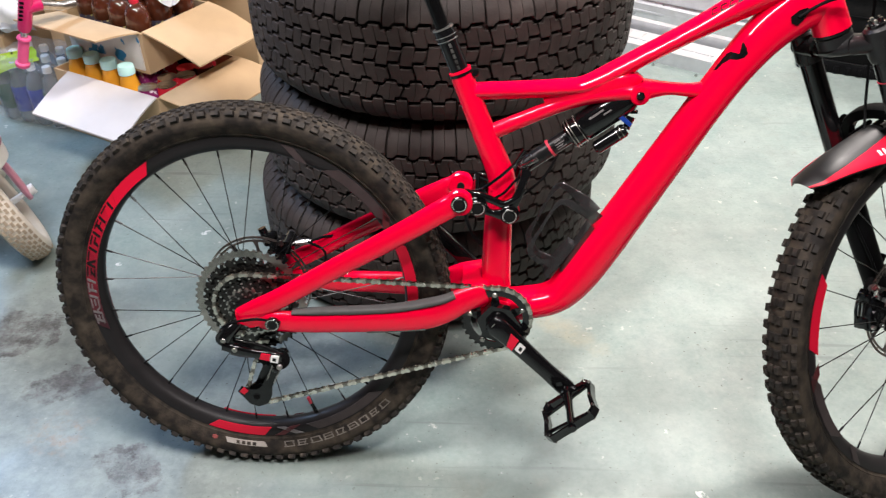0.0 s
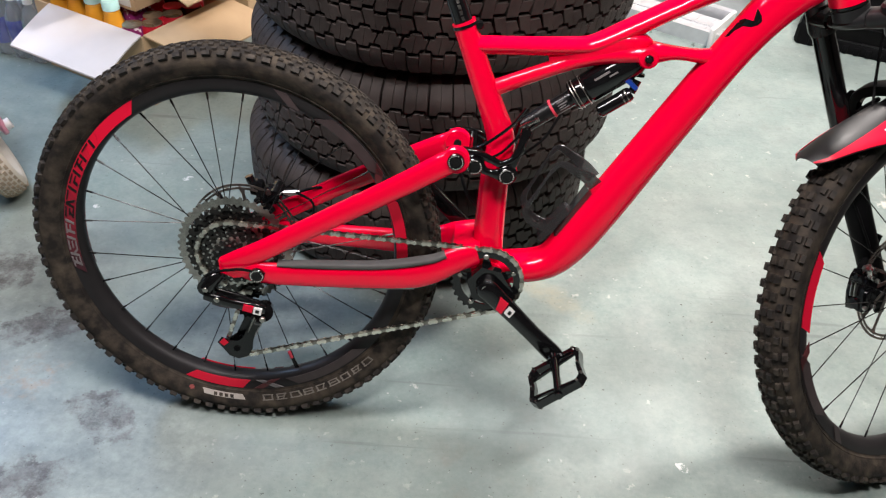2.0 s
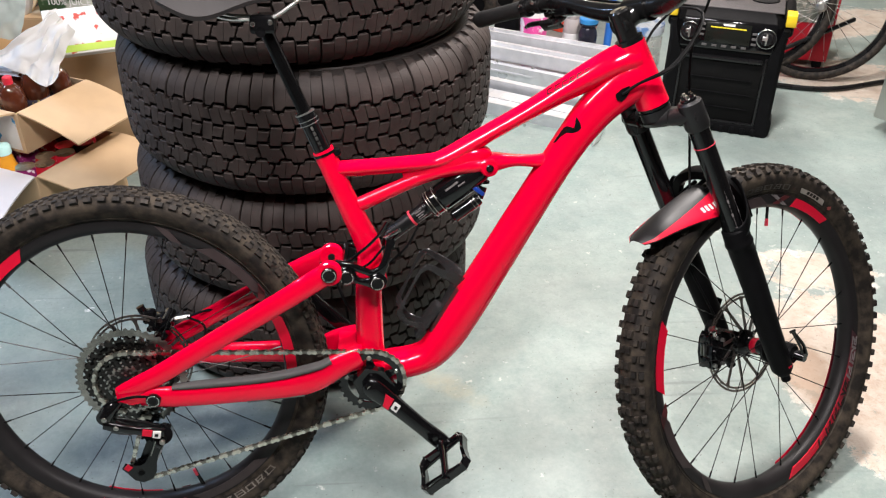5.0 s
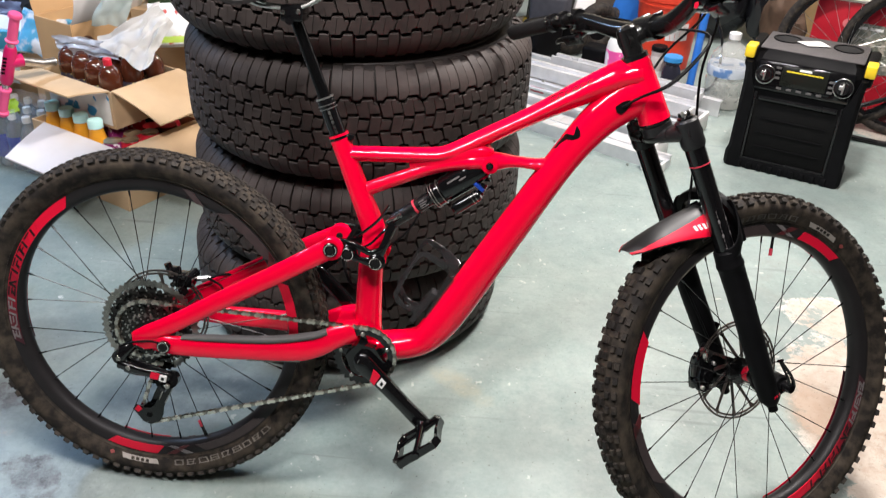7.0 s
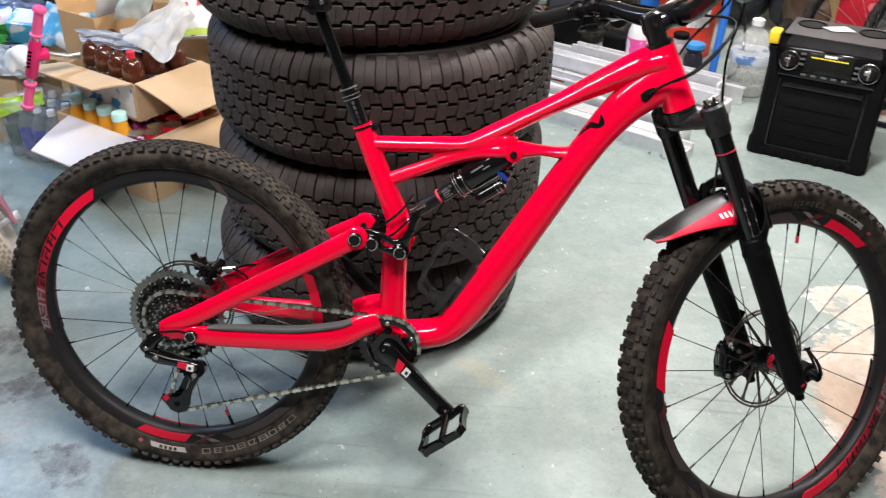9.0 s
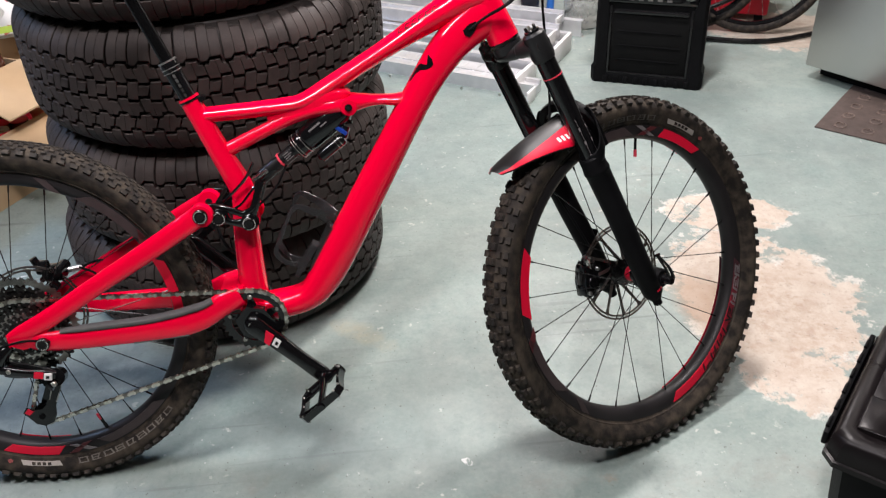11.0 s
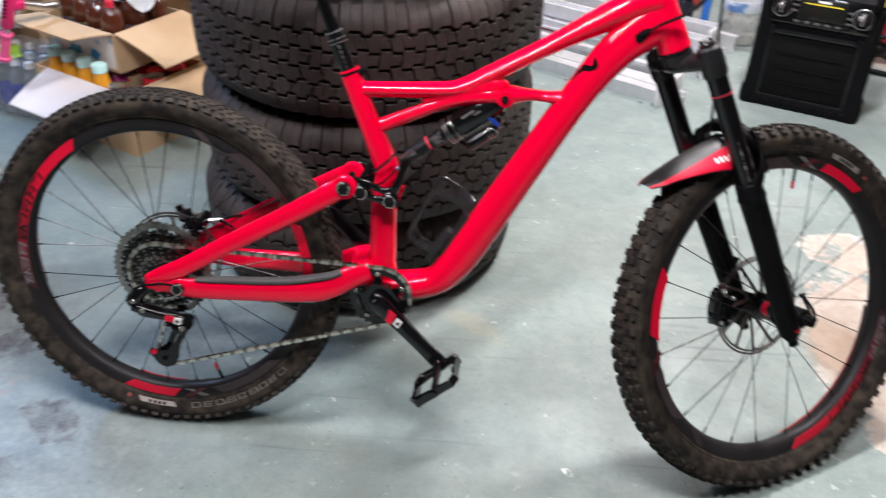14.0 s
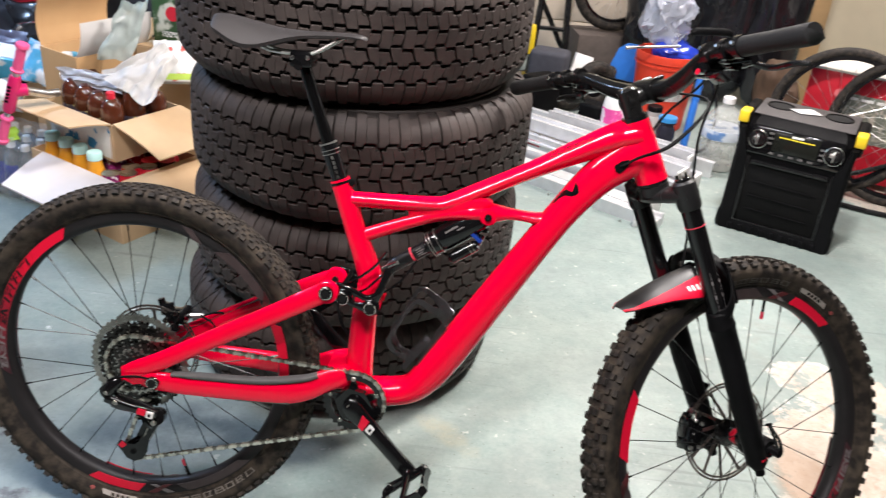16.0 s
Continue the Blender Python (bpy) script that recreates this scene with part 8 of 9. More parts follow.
# ---- toolbox, mat, fridge ----
def toolbox():
    tb = thing("toolbox", "black plastic lidded toolbox standing on the floor", "toolbox", pose(1.791, -0.3245, 0, 0, 0, -41.3))
    bm = bmesh.new()
    rings = []
    for z, i in ((0.0, 0.035), (0.012, 0.03), (0.165, 0.018)):
        w, d = 0.30 - i, 0.21 - i
        c = 0.02
        rings.append([Vector((x, y, z)) for x, y in ((-w + c, -d), (w - c, -d), (w, -d + c), (w, d - c), (w - c, d), (-w + c, d), (-w, d - c), (-w, -d + c))])
    ring_strip(bm, rings)
    part("tub", bm, MATT, tb)
    LID = mat("brown_black_lid", (0.0065, 0.0050, 0.0054), 0.33, vary=0.15, bump=0.12, bump_scale=500, spec=0.22)

    def eight(w, d, c, z):
        return [Vector((x, y, z)) for x, y in ((-w + c, -d), (w - c, -d), (w, -d + c), (w, d - c), (w - c, d), (-w + c, d), (-w, d - c), (-w, -d + c))]

    # lid: a proud lip, an upright wall, a rounded shoulder and a shallow well inside a raised rim
    bm = bmesh.new()
    ring_strip(bm, [eight(0.30 - i, 0.21 - i, 0.022, z) for z, i in ((0.148, 0.006), (0.149, 0.0), (0.160, 0.0), (0.162, 0.004), (0.186, 0.006), (0.200, 0.009), (0.207, 0.014), (0.210, 0.022), (0.210, 0.034), (0.207, 0.040), (0.2055, 0.046))])
    lid = part("lid", bm, LID, tb, "brown-black moulded lid with a raised rim")
    for y0, y1 in ((-0.160, -0.062), (0.062, 0.160)):
        bm = bmesh.new()
        ring_strip(bm, [[Vector((-0.232 + a * sx, (y0 + y1) / 2 + b * sy, z)) for sx, sy in ((-1, -1), (1, -1), (1, 1), (-1, 1))] for a, b, z in ((0.030, (y1 - y0) / 2, 0.2045), (0.028, (y1 - y0) / 2 - 0.002, 0.214), (0.024, (y1 - y0) / 2 - 0.006, 0.2165))])
        part("hinge_pad", bm, LID, lid)
    bm = bmesh.new()
    box(bm, (-0.258, -0.055, 0.2035), (-0.206, 0.055, 0.2080), 0.0015)
    part("sunk_panel", bm, LID, lid)
    bm = bmesh.new()
    ring_strip(bm, [[Vector((0.030 + a * sx, b * sy, z)) for sx, sy in ((-1, -1), (1, -1), (1, 1), (-1, 1))] for a, b, z in ((0.222, 0.160, 0.2045), (0.208, 0.146, 0.2165), (0.204, 0.142, 0.2180), (0.190, 0.128, 0.2180), (0.187, 0.125, 0.2155))])
    panel = part("raised_panel", bm, LID, lid)
    for k in range(16):
        bm = bmesh.new()
        box(bm, (-0.150 + 0.022 * k, -0.120, 0.2150), (-0.141 + 0.022 * k, 0.120, 0.2172), 0.0006)
        part("rib", bm, LID, panel)
    bm = bmesh.new()
    box(bm, (-0.310, -0.165, 0.150), (-0.2995, 0.165, 0.180), 0.003)
    part("hinge_rail", bm, MATT, tb)
    for k in range(6):
        bm = bmesh.new()
        rod(bm, (-0.3075, -0.150 + 0.052 * k, 0.182), (-0.3075, -0.118 + 0.052 * k, 0.1785), 0.0036, 8)
        part("hinge_knuckle", bm, MATT, tb)


toolbox()
bm = bmesh.new()
MATM = frame_of((2.165, 1.265, 0), 0.727, -0.687)
box(bm, (0, 0, 0.0), (0.62, 0.50, 0.006), 0.003)
mat_ob = solo("door_mat", bm, mat("brown_mat", (0.075, 0.055, 0.047), 0.85, vary=0.3, scale=30, bump=0.6, bump_scale=300), "brown rubber mat with scroll relief on the floor", "mat", MATM)
RELIEF = mat("brown_relief", (0.13, 0.095, 0.08), 0.7, vary=0.2)
for cx in (0.07, 0.16, 0.25, 0.34, 0.43, 0.52):
    for cy in (0.06, 0.15, 0.24, 0.33, 0.42):
        bm = bmesh.new()
        for sgn in (-1, 1):
            pipe(bm, [(cx + sgn * (0.004 + 0.024 * s_) * math.cos(5.5 * s_), cy + (0.004 + 0.030 * s_) * math.sin(5.5 * s_), 0.0068) for s_ in [k_ / 7 for k_ in range(8)]], 0.0024, 5, 2)
        part("scroll_relief", bm, RELIEF, mat_ob)

# ---- behind the bike: rails, bucket, jug, pump, bags, red cabinet ----
def ramp(at, turn, length, label):
    """A folding aluminium ramp: two channel sides, tread plates with holes between, a white end cap."""
    r = thing("aluminium_ramp", label, "ramp", pose(*at, 0, 0, turn), "ramps on the floor")
    for y in (0.0, 0.165):
        bm = bmesh.new()
        plate(bm, [(y, 0.0), (y + 0.03, 0.0), (y + 0.03, 0.006), (y + 0.006, 0.006), (y + 0.006, 0.064), (y + 0.03, 0.064), (y + 0.03, 0.07), (y, 0.07)], 0, -length, pose(0, 0, 0, 0, 0, 90))
        part("side_rail", bm, ALU, r, smooth=0)
    bm = bmesh.new()
    box(bm, (0.004, -0.165, 0.036), (length - 0.006, -0.0305, 0.046), 0.002)
    deck = part("deck", bm, ALU, r, smooth=0)
    for k in range(int(length / 0.055)):
        bm = bmesh.new()
        box(bm, (0.03 + 0.055 * k, -0.150, 0.0455), (0.036 + 0.055 * k, -0.045, 0.0485), 0.001)
        part("rib", bm, ALU, deck, smooth=0)
    bm = bmesh.new()
    box(bm, (length - 0.004, -0.20, 0.0), (length + 0.012, 0.006, 0.078), 0.004)
    part("end_cap", bm, WHITE, r, "white end cap")
    return r


ramp((0.36, 2.47, 0), -33.4, 1.12, "silver aluminium ramp lying on the floor")
ramp((0.62, 2.66, 0), -31.0, 1.02, "silver aluminium ramp lying on the floor")
def beam(at, turn, length, w, h, label):
    """A long pale aluminium channel with a slotted face and dark end."""
    b = thing("aluminium_beam", label, "beam", pose(*at, 0, 0, turn), "ramps on the floor")
    bm = bmesh.new()
    plate(bm, [(0, 0), (w, 0), (w, h), (w * 0.78, h), (w * 0.78, h * 0.72), (w * 0.22, h * 0.72), (w * 0.22, h), (0, h)], 0, -length, pose(0, 0, 0, 0, 0, 90))
    part("channel", bm, ALU, b, smooth=0)
    bm = bmesh.new()
    box(bm, (length, -w, 0.0), (length + 0.010, 0, h), 0.003)
    part("end_cap", bm, WHITE, b, "white end cap")
    for k in range(int(length / 0.16)):
        bm = bmesh.new()
        disc_y(bm, (0.08 + 0.16 * k, h * 0.45), 0.006, -w - 0.0015, -w + 0.001, 10)
        part("rivet", bm, STEEL, b)
    return b


beam((0.52, 2.60, 0.071), -32.0, 1.05, 0.075, 0.055, "pale aluminium channel lying on a ramp")
beam((0.86, 2.62, 0.071), -31.0, 0.72, 0.06, 0.045, "pale aluminium channel lying on a ramp")
beam((0.30, 2.30, 0.0), -33.0, 1.15, 0.07, 0.05, "pale aluminium channel lying on the floor")
for x, y in ((0.98, 2.262), (0.80, 2.378)):
    bm = bmesh.new()
    box(bm, (-0.035, -0.002, -0.012), (0.035, 0.001, 0.012), 0, Matrix.Translation((x, y, 0.035)) @ pose(0, 0, 0, 0, 0, -33))
    solo("red_sticker", bm, mat("dull_red_sticker", (0.42, 0.06, 0.08), 0.5, vary=0.1), "dull red sticker on a metal channel", "sticker")

bucket = thing("bucket", "orange plastic bucket stuffed with bags", "bucket", pose(1.42, 2.96, 0))
bm = bmesh.new()
lathe(bm, [(0.125, 0.0), (0.130, 0.004), (0.150, 0.33), (0.157, 0.335), (0.157, 0.35), (0.151, 0.372), (0.146, 0.372), (0.144, 0.35), (0.122, 0.012)], 36)
part("body", bm, mat("orange_bucket", (0.68, 0.055, 0.025), 0.4, vary=0.1), bucket)
bm = bmesh.new()
torus_profile(bm, [(0.1535, 0.310), (0.158, 0.312), (0.158, 0.318), (0.1535, 0.320)], 36, pose(0, 0, 0, 90))
part("rim_band", bm, MATS["orange_bucket"], bucket)
bm = bmesh.new()
for k in range(5):
    a = radians(-95 + 9 * k)
    box(bm, (-0.010, -0.002, -0.04), (0.010, 0.001, 0.04), 0, Matrix.Translation((0.143 * math.cos(a), 0.143 * math.sin(a), 0.20)) @ pose(0, 0, 0, 0, 0, math.degrees(a) + 90))
part("print_bar", bm, DECAL_WHITE, bucket, "white print bars")
soft("blue_bag", "shiny blue plastic bag in a bucket", "bag", (1.44, 2.95, 0.31), (0.105, 0.095, 0.055), mat("blue_bag_plastic", (0.02, 0.05, 0.45), 0.2, vary=0.2, coat=0.5), 2.0, 10, 0.02, 12)
soft("clear_bag", "crinkled clear plastic bag on top of a bucket", "bag", (1.385, 2.96, 0.385), (0.105, 0.09, 0.12), mat("crinkle_film", (0.55, 0.58, 0.66), 0.10, vary=0.2, alpha=0.5, coat=1.0), 9.0, 0, 0.06, 17)
bm = bmesh.new()
pipe(bm, [(1.185, 2.78, 0.408), (1.20, 2.782, 0.410), (1.215, 2.784, 0.412), (1.44, 2.82, 0.432)], [0.008, 0.0085, 0.0065, 0.0065], 12, 1)
solo("metal_rod", bm, STEEL, "slim silver rod lying across a bucket", "rod")

jug = thing("water_jug", "large clear plastic water jug on the floor", "jug", pose(1.625, 2.44, 0))
CLEAR = mat("jug_plastic", (0.52, 0.52, 0.48), 0.1, vary=0.15, alpha=0.42, coat=0.9)
bm = bmesh.new()
lathe(bm, [(0.082, 0), (0.090, 0.008), (0.090, 0.05), (0.086, 0.06), (0.090, 0.07), (0.090, 0.12), (0.086, 0.13), (0.090, 0.14), (0.090, 0.19), (0.078, 0.235), (0.045, 0.272), (0.024, 0.285), (0.022, 0.31)], 32)
part("body", bm, CLEAR, jug)
bm = bmesh.new()
lathe(bm, [(0.026, 0.298), (0.026, 0.322), (0.022, 0.325)], 20)
part("cap", bm, WHITE, jug)
bm = bmesh.new()
lathe(bm, [(0.0905, 0.145), (0.0912, 0.147), (0.0912, 0.185), (0.0905, 0.187)], 32)
part("band", bm, mat("jug_label", (0.55, 0.60, 0.66), 0.4, vary=0.1, second=(0.1, 0.2, 0.4), second_scale=12, second_edge=(0.55, 0.6)), jug)

pump = thing("floor_pump", "blue and black bicycle floor pump", "pump", pose(1.475, 2.46, 0))
bm = bmesh.new()
rod(bm, (0, 0, 0.02), (0.03, 0.06, 0.50), 0.017, 18)
part("barrel", bm, mat("blue_pump_paint", (0.03, 0.16, 0.55), 0.3, vary=0.08, coat=0.3), pump)
bm = bmesh.new()
rod(bm, (0.03, 0.06, 0.50), (0.033, 0.066, 0.56), 0.006, 10)
pipe(bm, [(-0.06, 0.045, 0.565), (-0.03, 0.055, 0.575), (0.09, 0.085, 0.575), (0.12, 0.095, 0.565)], [0.013, 0.017, 0.017, 0.013], 14)
part("handle", bm, MATT, pump)
bm = bmesh.new()
box(bm, (-0.10, -0.03, 0), (0.10, 0.03, 0.016), 0.006)
rod(bm, (0, 0, 0.012), (0.002, 0.004, 0.05), 0.03, 16)
part("base", bm, MATT, pump)
bm = bmesh.new()
pipe(bm, [(0.02, -0.02, 0.03), (0.10, -0.03, 0.10), (0.10, -0.02, 0.28), (0.05, 0.02, 0.40)], 0.006, 8)
part("hose", bm, BLACK, pump)

bottle("spray_bottle", "dark bottle with a blue lid on the floor", (1.385, 2.46, 0), 0.042, 0.20, mat("dark_bottle", (0.02, 0.02, 0.03), 0.2, vary=0.2), mat("blue_lid", (0.03, 0.22, 0.5), 0.35, vary=0.1),
       mat("dark_label", (0.05, 0.05, 0.07), 0.4, vary=0.2), cap_r=0.042)
bottle("detergent_bottle", "white bottle with a pink label on the floor", (1.160, 2.565, 0), 0.060, 0.30, WHITE, WHITE, mat("pink_label", (0.72, 0.08, 0.32), 0.4, vary=0.15, second=(0.8, 0.75, 0.78),
       second_scale=25, second_edge=(0.55, 0.6)), cap_r=0.026, band_at=(0.22, 0.62), band_r=1.01)
bottle("cleaner_bottle", "grey plastic bottle with a black lid on the floor", (1.335, 2.55, 0), 0.043, 0.215, mat("grey_bottle", (0.42, 0.38, 0.36), 0.3, vary=0.12), MATT, BAG, cap_r=0.036)

# second bicycle's wheel, red cabinet, post, black bags
cab = thing("red_cabinet", "red metal tool cabinet with a printed panel", "cabinet", pose(2.246, 2.533, 0, 0, 0, -24))
bm = bmesh.new()
box(bm, (-0.255, -0.15, 0.03), (0.255, 0.15, 0.478), 0.008)
part("body", bm, mat("red_cabinet_paint", (0.42, 0.012, 0.025), 0.35, vary=0.1), cab)
bm = bmesh.new()
box(bm, (-0.258, -0.153, 0.478), (0.258, 0.153, 0.490), 0.004)
part("top", bm, mat("pale_top", (0.62, 0.58, 0.52), 0.6, vary=0.1), cab)
bm = bmesh.new()
box(bm, (-0.13, -0.154, 0.20), (0.245, -0.1485, 0.40), 0)
part("picture_panel", bm, mat("printed_panel", (0.16, 0.17, 0.14), 0.4, vary=0.3, scale=60, second=(0.4, 0.36, 0.3), second_scale=40, second_edge=(0.5, 0.6)), cab, "printed picture panel")
for k in range(5):
    bm = bmesh.new()
    box(bm, (-0.09 + 0.062 * k, -0.156, 0.376), (-0.04 + 0.062 * k, -0.1535, 0.388), 0)
    part("lettering_bar", bm, DECAL_WHITE, cab)
bm = bmesh.new()
disc_y(bm, (-0.12, 0.392), 0.020, -0.158, -0.1545, 18)
part("round_sticker", bm, mat("pink_sticker", (0.62, 0.16, 0.17), 0.5, vary=0.1), cab)
for x in (-0.22, 0.22):
    for y in (-0.12, 0.12):
        bm = bmesh.new()
        box(bm, (x - 0.02, y - 0.02, 0), (x + 0.02, y + 0.02, 0.032), 0.003)
        part("foot", bm, MATT, cab)


def spare_wheel(name, label, m, R, tr, spokes=24):
    w = thing(name, label, "wheel", m)
    bm = bmesh.new()
    torus_profile(bm, [(R - tr + tr * math.cos(2 * math.pi * k / 12), tr * math.sin(2 * math.pi * k / 12)) for k in range(12)], 72)
    part("tyre", bm, KNOB, w)
    bm = bmesh.new()
    torus_profile(bm, [(R - 2 * tr - 0.012, -0.010), (R - 2 * tr + 0.006, -0.012), (R - 2 * tr + 0.006, 0.012), (R - 2 * tr - 0.012, 0.010)], 72)
    part("rim", bm, BLACK, w)
    bm = bmesh.new()
    lathe(bm, [(0.012, -0.05), (0.022, -0.04), (0.014, 0), (0.022, 0.04), (0.012, 0.05)], 16, pose(0, 0, 0, 90))
    part("hub", bm, STEEL, w)
    for k in range(spokes):
        a = 2 * math.pi * k / spokes
        bm = bmesh.new()
        rod(bm, (0.02 * math.cos(a + 1), 0.03 * (1 if k % 2 else -1), 0.02 * math.sin(a + 1)), ((R - 2 * tr - 0.01) * math.cos(a), 0, (R - 2 * tr - 0.01) * math.sin(a)), 0.0011, 5)
        part("spoke", bm, STEEL, w)
    return w


spare_wheel("bicycle_wheel", "bicycle wheel with a black tyre leaning on a red cabinet", pose(2.075, 2.335, 0.302, -9, 0, -24), 0.305, 0.020)
spare_wheel("bicycle_wheel", "bicycle wheel with a black tyre leaning on a red cabinet", pose(2.30, 2.235, 0.304, -9, 0, -24), 0.308, 0.019)
spare_wheel("bicycle_wheel", "bicycle wheel with a wide tyre standing by the wall", pose(1.22, 3.86, 0.500, 0, 0, 12), 0.26, 0.028)
bm = bmesh.new()
box(bm, (-0.22, -0.12, 0), (0.22, 0.12, 0.235), 0.006)
solo("dark_crate", bm, mat("dark_crate_wood", (0.10, 0.08, 0.07), 0.8, vary=0.2), "dark crate under a bicycle wheel", "crate", pose(1.22, 3.86, 0, 0, 0, 12))
bm = bmesh.new()
box(bm, (-0.085, -0.05, 0), (0.085, 0.05, 2.6), 0.004)
solo("post", bm, mat("pine_wood", (0.52, 0.34, 0.17), 0.65, vary=0.15, scale=9, bump=0.2), "bare pine post from floor to ceiling", "post", pose(2.235, 3.60, 0, 0, 0, 8), kind="structure")
for x, y, w, h, s in ((1.58, 3.62, 0.20, 0.52, 1.0), (1.80, 3.50, 0.17, 0.60, 4.0), (2.02, 3.42, 0.15, 0.50, 7.0), (1.42, 3.75, 0.15, 0.40, 9.0)):
    soft("black_bag", "full black plastic bag standing by the wall", "bag", (x, y, 0), (w, 0.16, h), MATS["black_bag_plastic"], s, 0, 0.04, 7)
soft("brown_bag", "brown cloth bag beside a post", "bag", (2.02, 3.12, 0), (0.11, 0.10, 0.17), mat("brown_cloth", (0.09, 0.055, 0.035), 0.85, vary=0.2), 3.0, 0, 0.03, 9)

# small wheels, tools and boxes behind the ramps
for i, (x, y, z, r, rx, rz) in enumerate([(1.10, 3.10, 0.125, 0.125, 0, 30), (0.96, 3.02, 0.10, 0.10, 0, -20), (1.20, 3.25, 0.11, 0.11, 10, 60)]):
    w = thing("mower_wheel", "small black rubber wheel standing on the floor", "wheel", pose(x, y, z, rx, 0, rz), "small wheels")
    bm = bmesh.new()
    torus_profile(bm, [(r - 0.035 + 0.035 * math.cos(2 * math.pi * k / 14), 0.035 * math.sin(2 * math.pi * k / 14)) for k in range(14)], 40)
    part("tyre", bm, KNOB, w)
    bm = bmesh.new()
    lathe(bm, [(r - 0.06, -0.02), (r - 0.062, 0.0), (r - 0.06, 0.02)], 24, pose(0, 0, 0, 90))
    part("hub", bm, MATT, w)
for x, y, sx, sy, sz, rz, m_, nm, lab in ((0.82, 2.92, 0.09, 0.06, 0.20, 40, MATT, "black_case", "black plastic case on the floor"),
                                          (0.86, 3.20, 0.10, 0.07, 0.26, -15, mat("grey_cloth", (0.05, 0.05, 0.06), 0.8, vary=0.2), "grey_bag", "dark grey bag on the floor"),
                                          (0.70, 2.98, 0.07, 0.09, 0.17, 15, BLACK, "black_case", "black plastic case on the floor"),
                                          (1.08, 2.78, 0.06, 0.05, 0.13, -25, MATT, "black_case", "black plastic case on the floor"),
                                          (0.74, 3.22, 0.05, 0.05, 0.12, 30, MATT, "black_case", "black plastic case on the floor")):
    bm = bmesh.new()
    box(bm, (-sx, -sy, 0), (sx, sy, sz), min(sx, sy) * 0.35, None, 3)
    solo(nm, bm, m_, lab, "case", pose(x, y, 0, 0, 0, rz))
bm = bmesh.new()
box(bm, (-0.048, -0.022, 0), (0.048, 0.022, 0.25), 0.005, None, 2)
solo("white_case", bm, WHITE, "white plastic case leaning on a small wheel", "case", pose(0.985, 3.16, 0.006, -10, 14, 8))
bm = bmesh.new()
ring_strip(bm, [[Vector((x * f, -0.010 + 0.05 * (z / 0.33) ** 2 + d, z)) for x, d in ((-1, 0), (1, 0), (1, 0.008), (-1, 0.008))] for z, f in ((0.0, 0.07), (0.08, 0.10), (0.22, 0.105), (0.30, 0.08), (0.33, 0.04))])
solo("blue_scoop", bm, mat("blue_plastic", (0.02, 0.14, 0.48), 0.35, vary=0.1), "blue plastic scoop standing behind a bucket", "scoop", pose(1.275, 3.16, 0, 0, 0, -18))
stand = thing("yellow_stand", "yellow and black folding stand near the wall", "stand", pose(0.86, 3.55, 0))
bm = bmesh.new()
for x in (-0.10, 0.10):
    rod(bm, (x, -0.12, 0), (x * 0.6, 0.0, 0.66), 0.016, 12)
    rod(bm, (x, 0.14, 0), (x * 0.6, 0.02, 0.66), 0.016, 12)
part("leg", bm, BLACK, stand)
bm = bmesh.new()
box(bm, (-0.10, -0.04, 0.60), (0.02, 0.05, 0.72), 0.014)
part("yellow_block", bm, MATS["yellow_plastic"], stand, "yellow plastic block at its top")
bm = bmesh.new()
box(bm, (-0.125, -0.125, 0.16), (-0.085, -0.070, 0.32), 0.010)
part("yellow_sleeve", bm, MATS["yellow_plastic"], stand, "yellow plastic sleeve on a leg")
bm = bmesh.new()
rod(bm, (-0.085, -0.06, 0.30), (0.085, -0.06, 0.30), 0.012, 10)
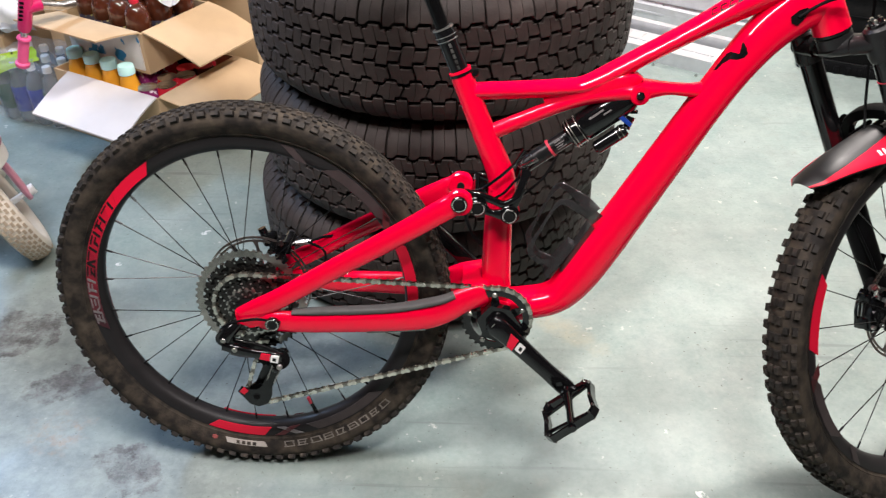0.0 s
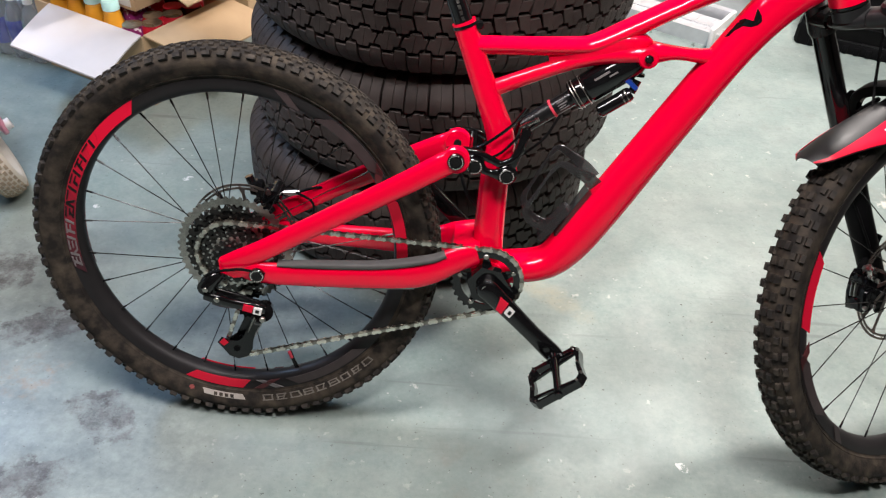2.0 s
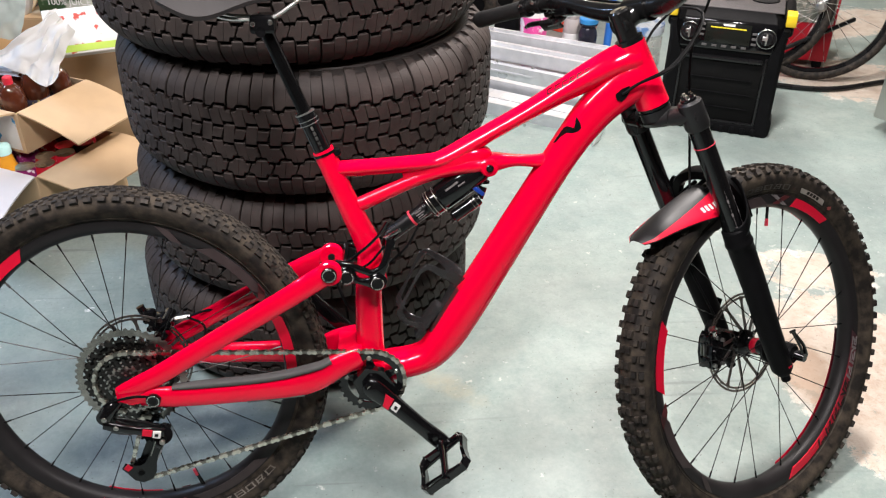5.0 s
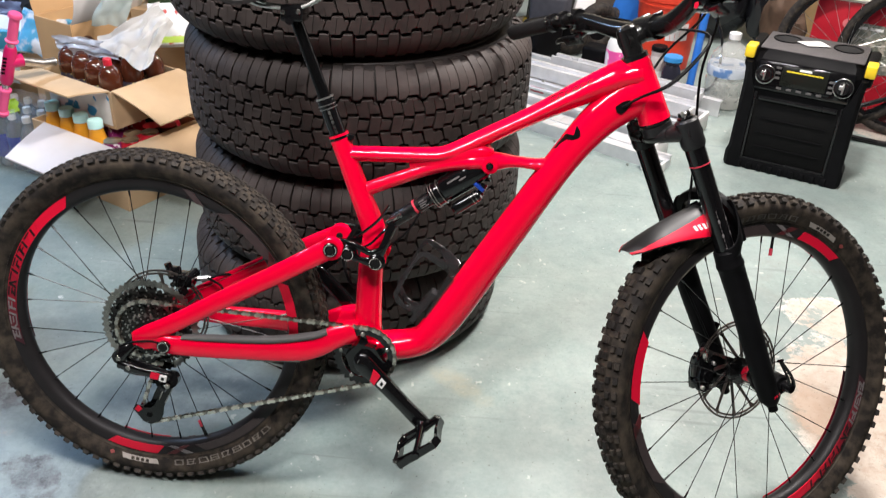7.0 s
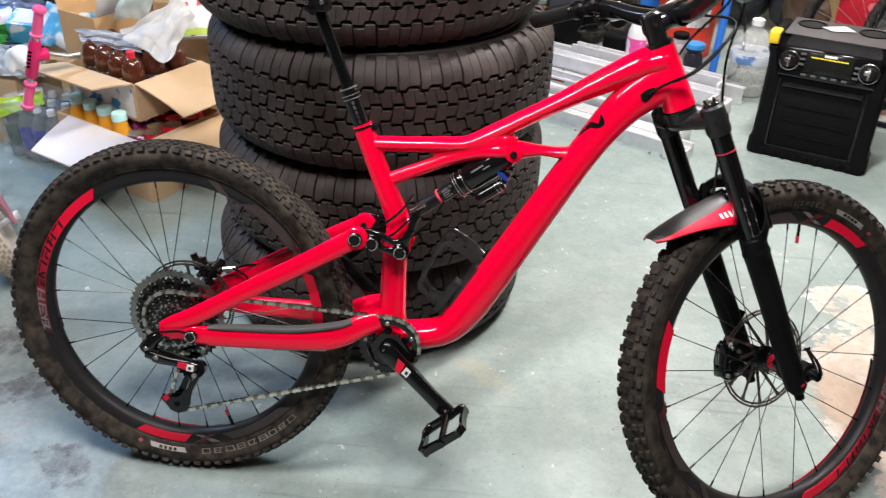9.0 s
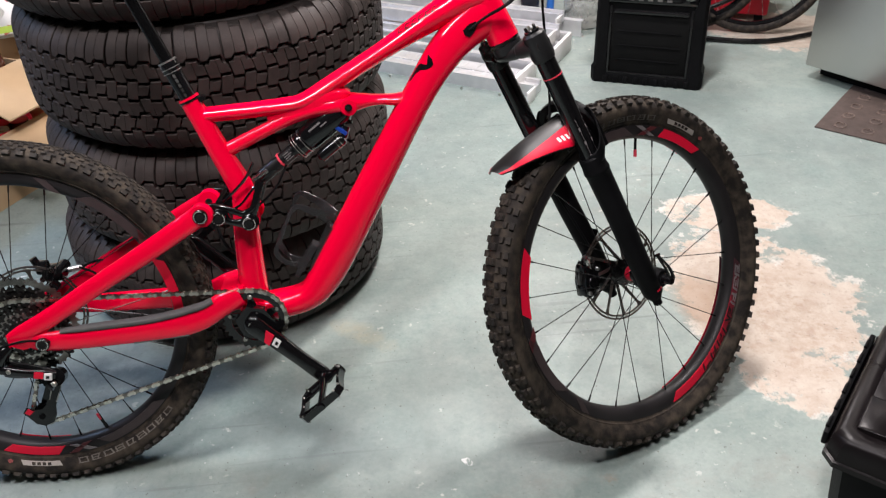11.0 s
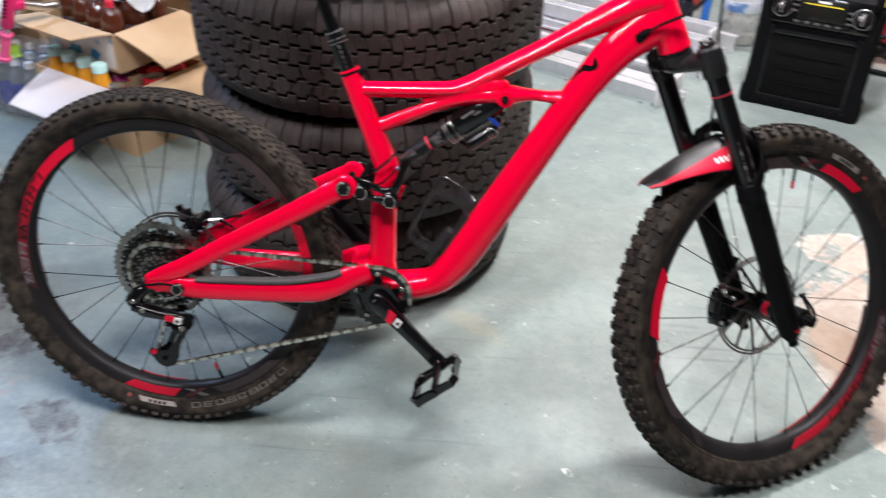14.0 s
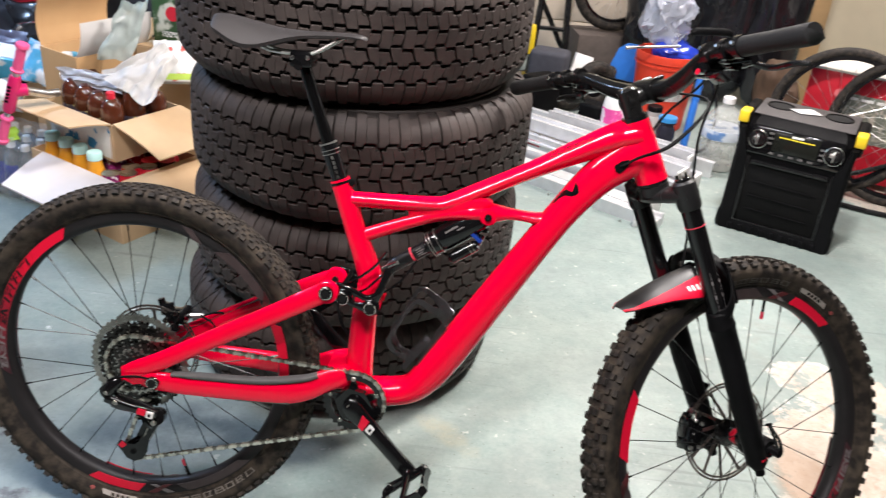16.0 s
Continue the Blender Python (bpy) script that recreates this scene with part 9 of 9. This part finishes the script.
rod(bm, (-0.070, -0.04, 0.44), (0.16, 0.05, 0.02), 0.014, 10)
part("brace", bm, BLACK, stand)
# cable on the floor by the cabinet
bm = bmesh.new()
pipe(bm, [(1.98, 2.22, 0.02), (2.10, 2.12, 0.011), (2.32, 2.05, 0.011), (2.55, 2.10, 0.011), (2.9, 2.2, 0.011)], 0.011, 10)
pipe(bm, [(2.02, 2.25, 0.08), (2.12, 2.2, 0.12), (2.3, 2.22, 0.18), (2.5, 2.3, 0.22)], 0.010, 10)
solo("floor_cable", bm, BLACK, "thick black cable lying on the floor", "cable")

# steel fridge and the mat before it
fr = thing("fridge", "stainless steel fridge standing on the floor", "fridge", frame_of((2.33, 1.69, 0), 0.54, -0.84))
STAIN = mat("stainless_steel", (0.50, 0.49, 0.47), 0.36, metal=0.9, vary=0.08, scale=4)
bm = bmesh.new()
box(bm, (0, 0.02, 0.05), (0.76, 0.70, 1.75), 0.004)
part("body", bm, mat("grey_fridge_side", (0.30, 0.30, 0.29), 0.45, vary=0.06), fr)
bm = bmesh.new()
box(bm, (0.0, -0.03, 0.055), (0.76, 0.018, 1.75), 0.008)
door = part("door", bm, STAIN, fr, "brushed steel door")
bm = bmesh.new()
rod(bm, (0.70, -0.07, 0.6), (0.70, -0.07, 1.4), 0.012, 12)
part("handle", bm, STEEL, door)
bm = bmesh.new()
box(bm, (0.03, 0.04, 0.0075), (0.73, 0.66, 0.05), 0)
part("plinth", bm, MATT, fr)

# block wall courses behind
for r in range(5):
    for k in range(5):
        bm = bmesh.new() if (r, k) == (0, 0) else None
        if bm:
            box(bm, (-0.197, -0.012, -0.097), (0.197, 0.0, 0.097), 0.006)
            me = finish(bm, "block", mat("block_paint", (0.50, 0.42, 0.33), 0.85, vary=0.12, scale=12, bump=0.5, bump_scale=80), 30)
        ob = new("block", me)
        ob.parent = bpy.data.objects["wall_north"]
        ob.matrix_basis = Matrix.Translation((0.2 + 0.4 * k + (0.2 if r % 2 else 0), 4.2, 0.1 + 0.2 * r))
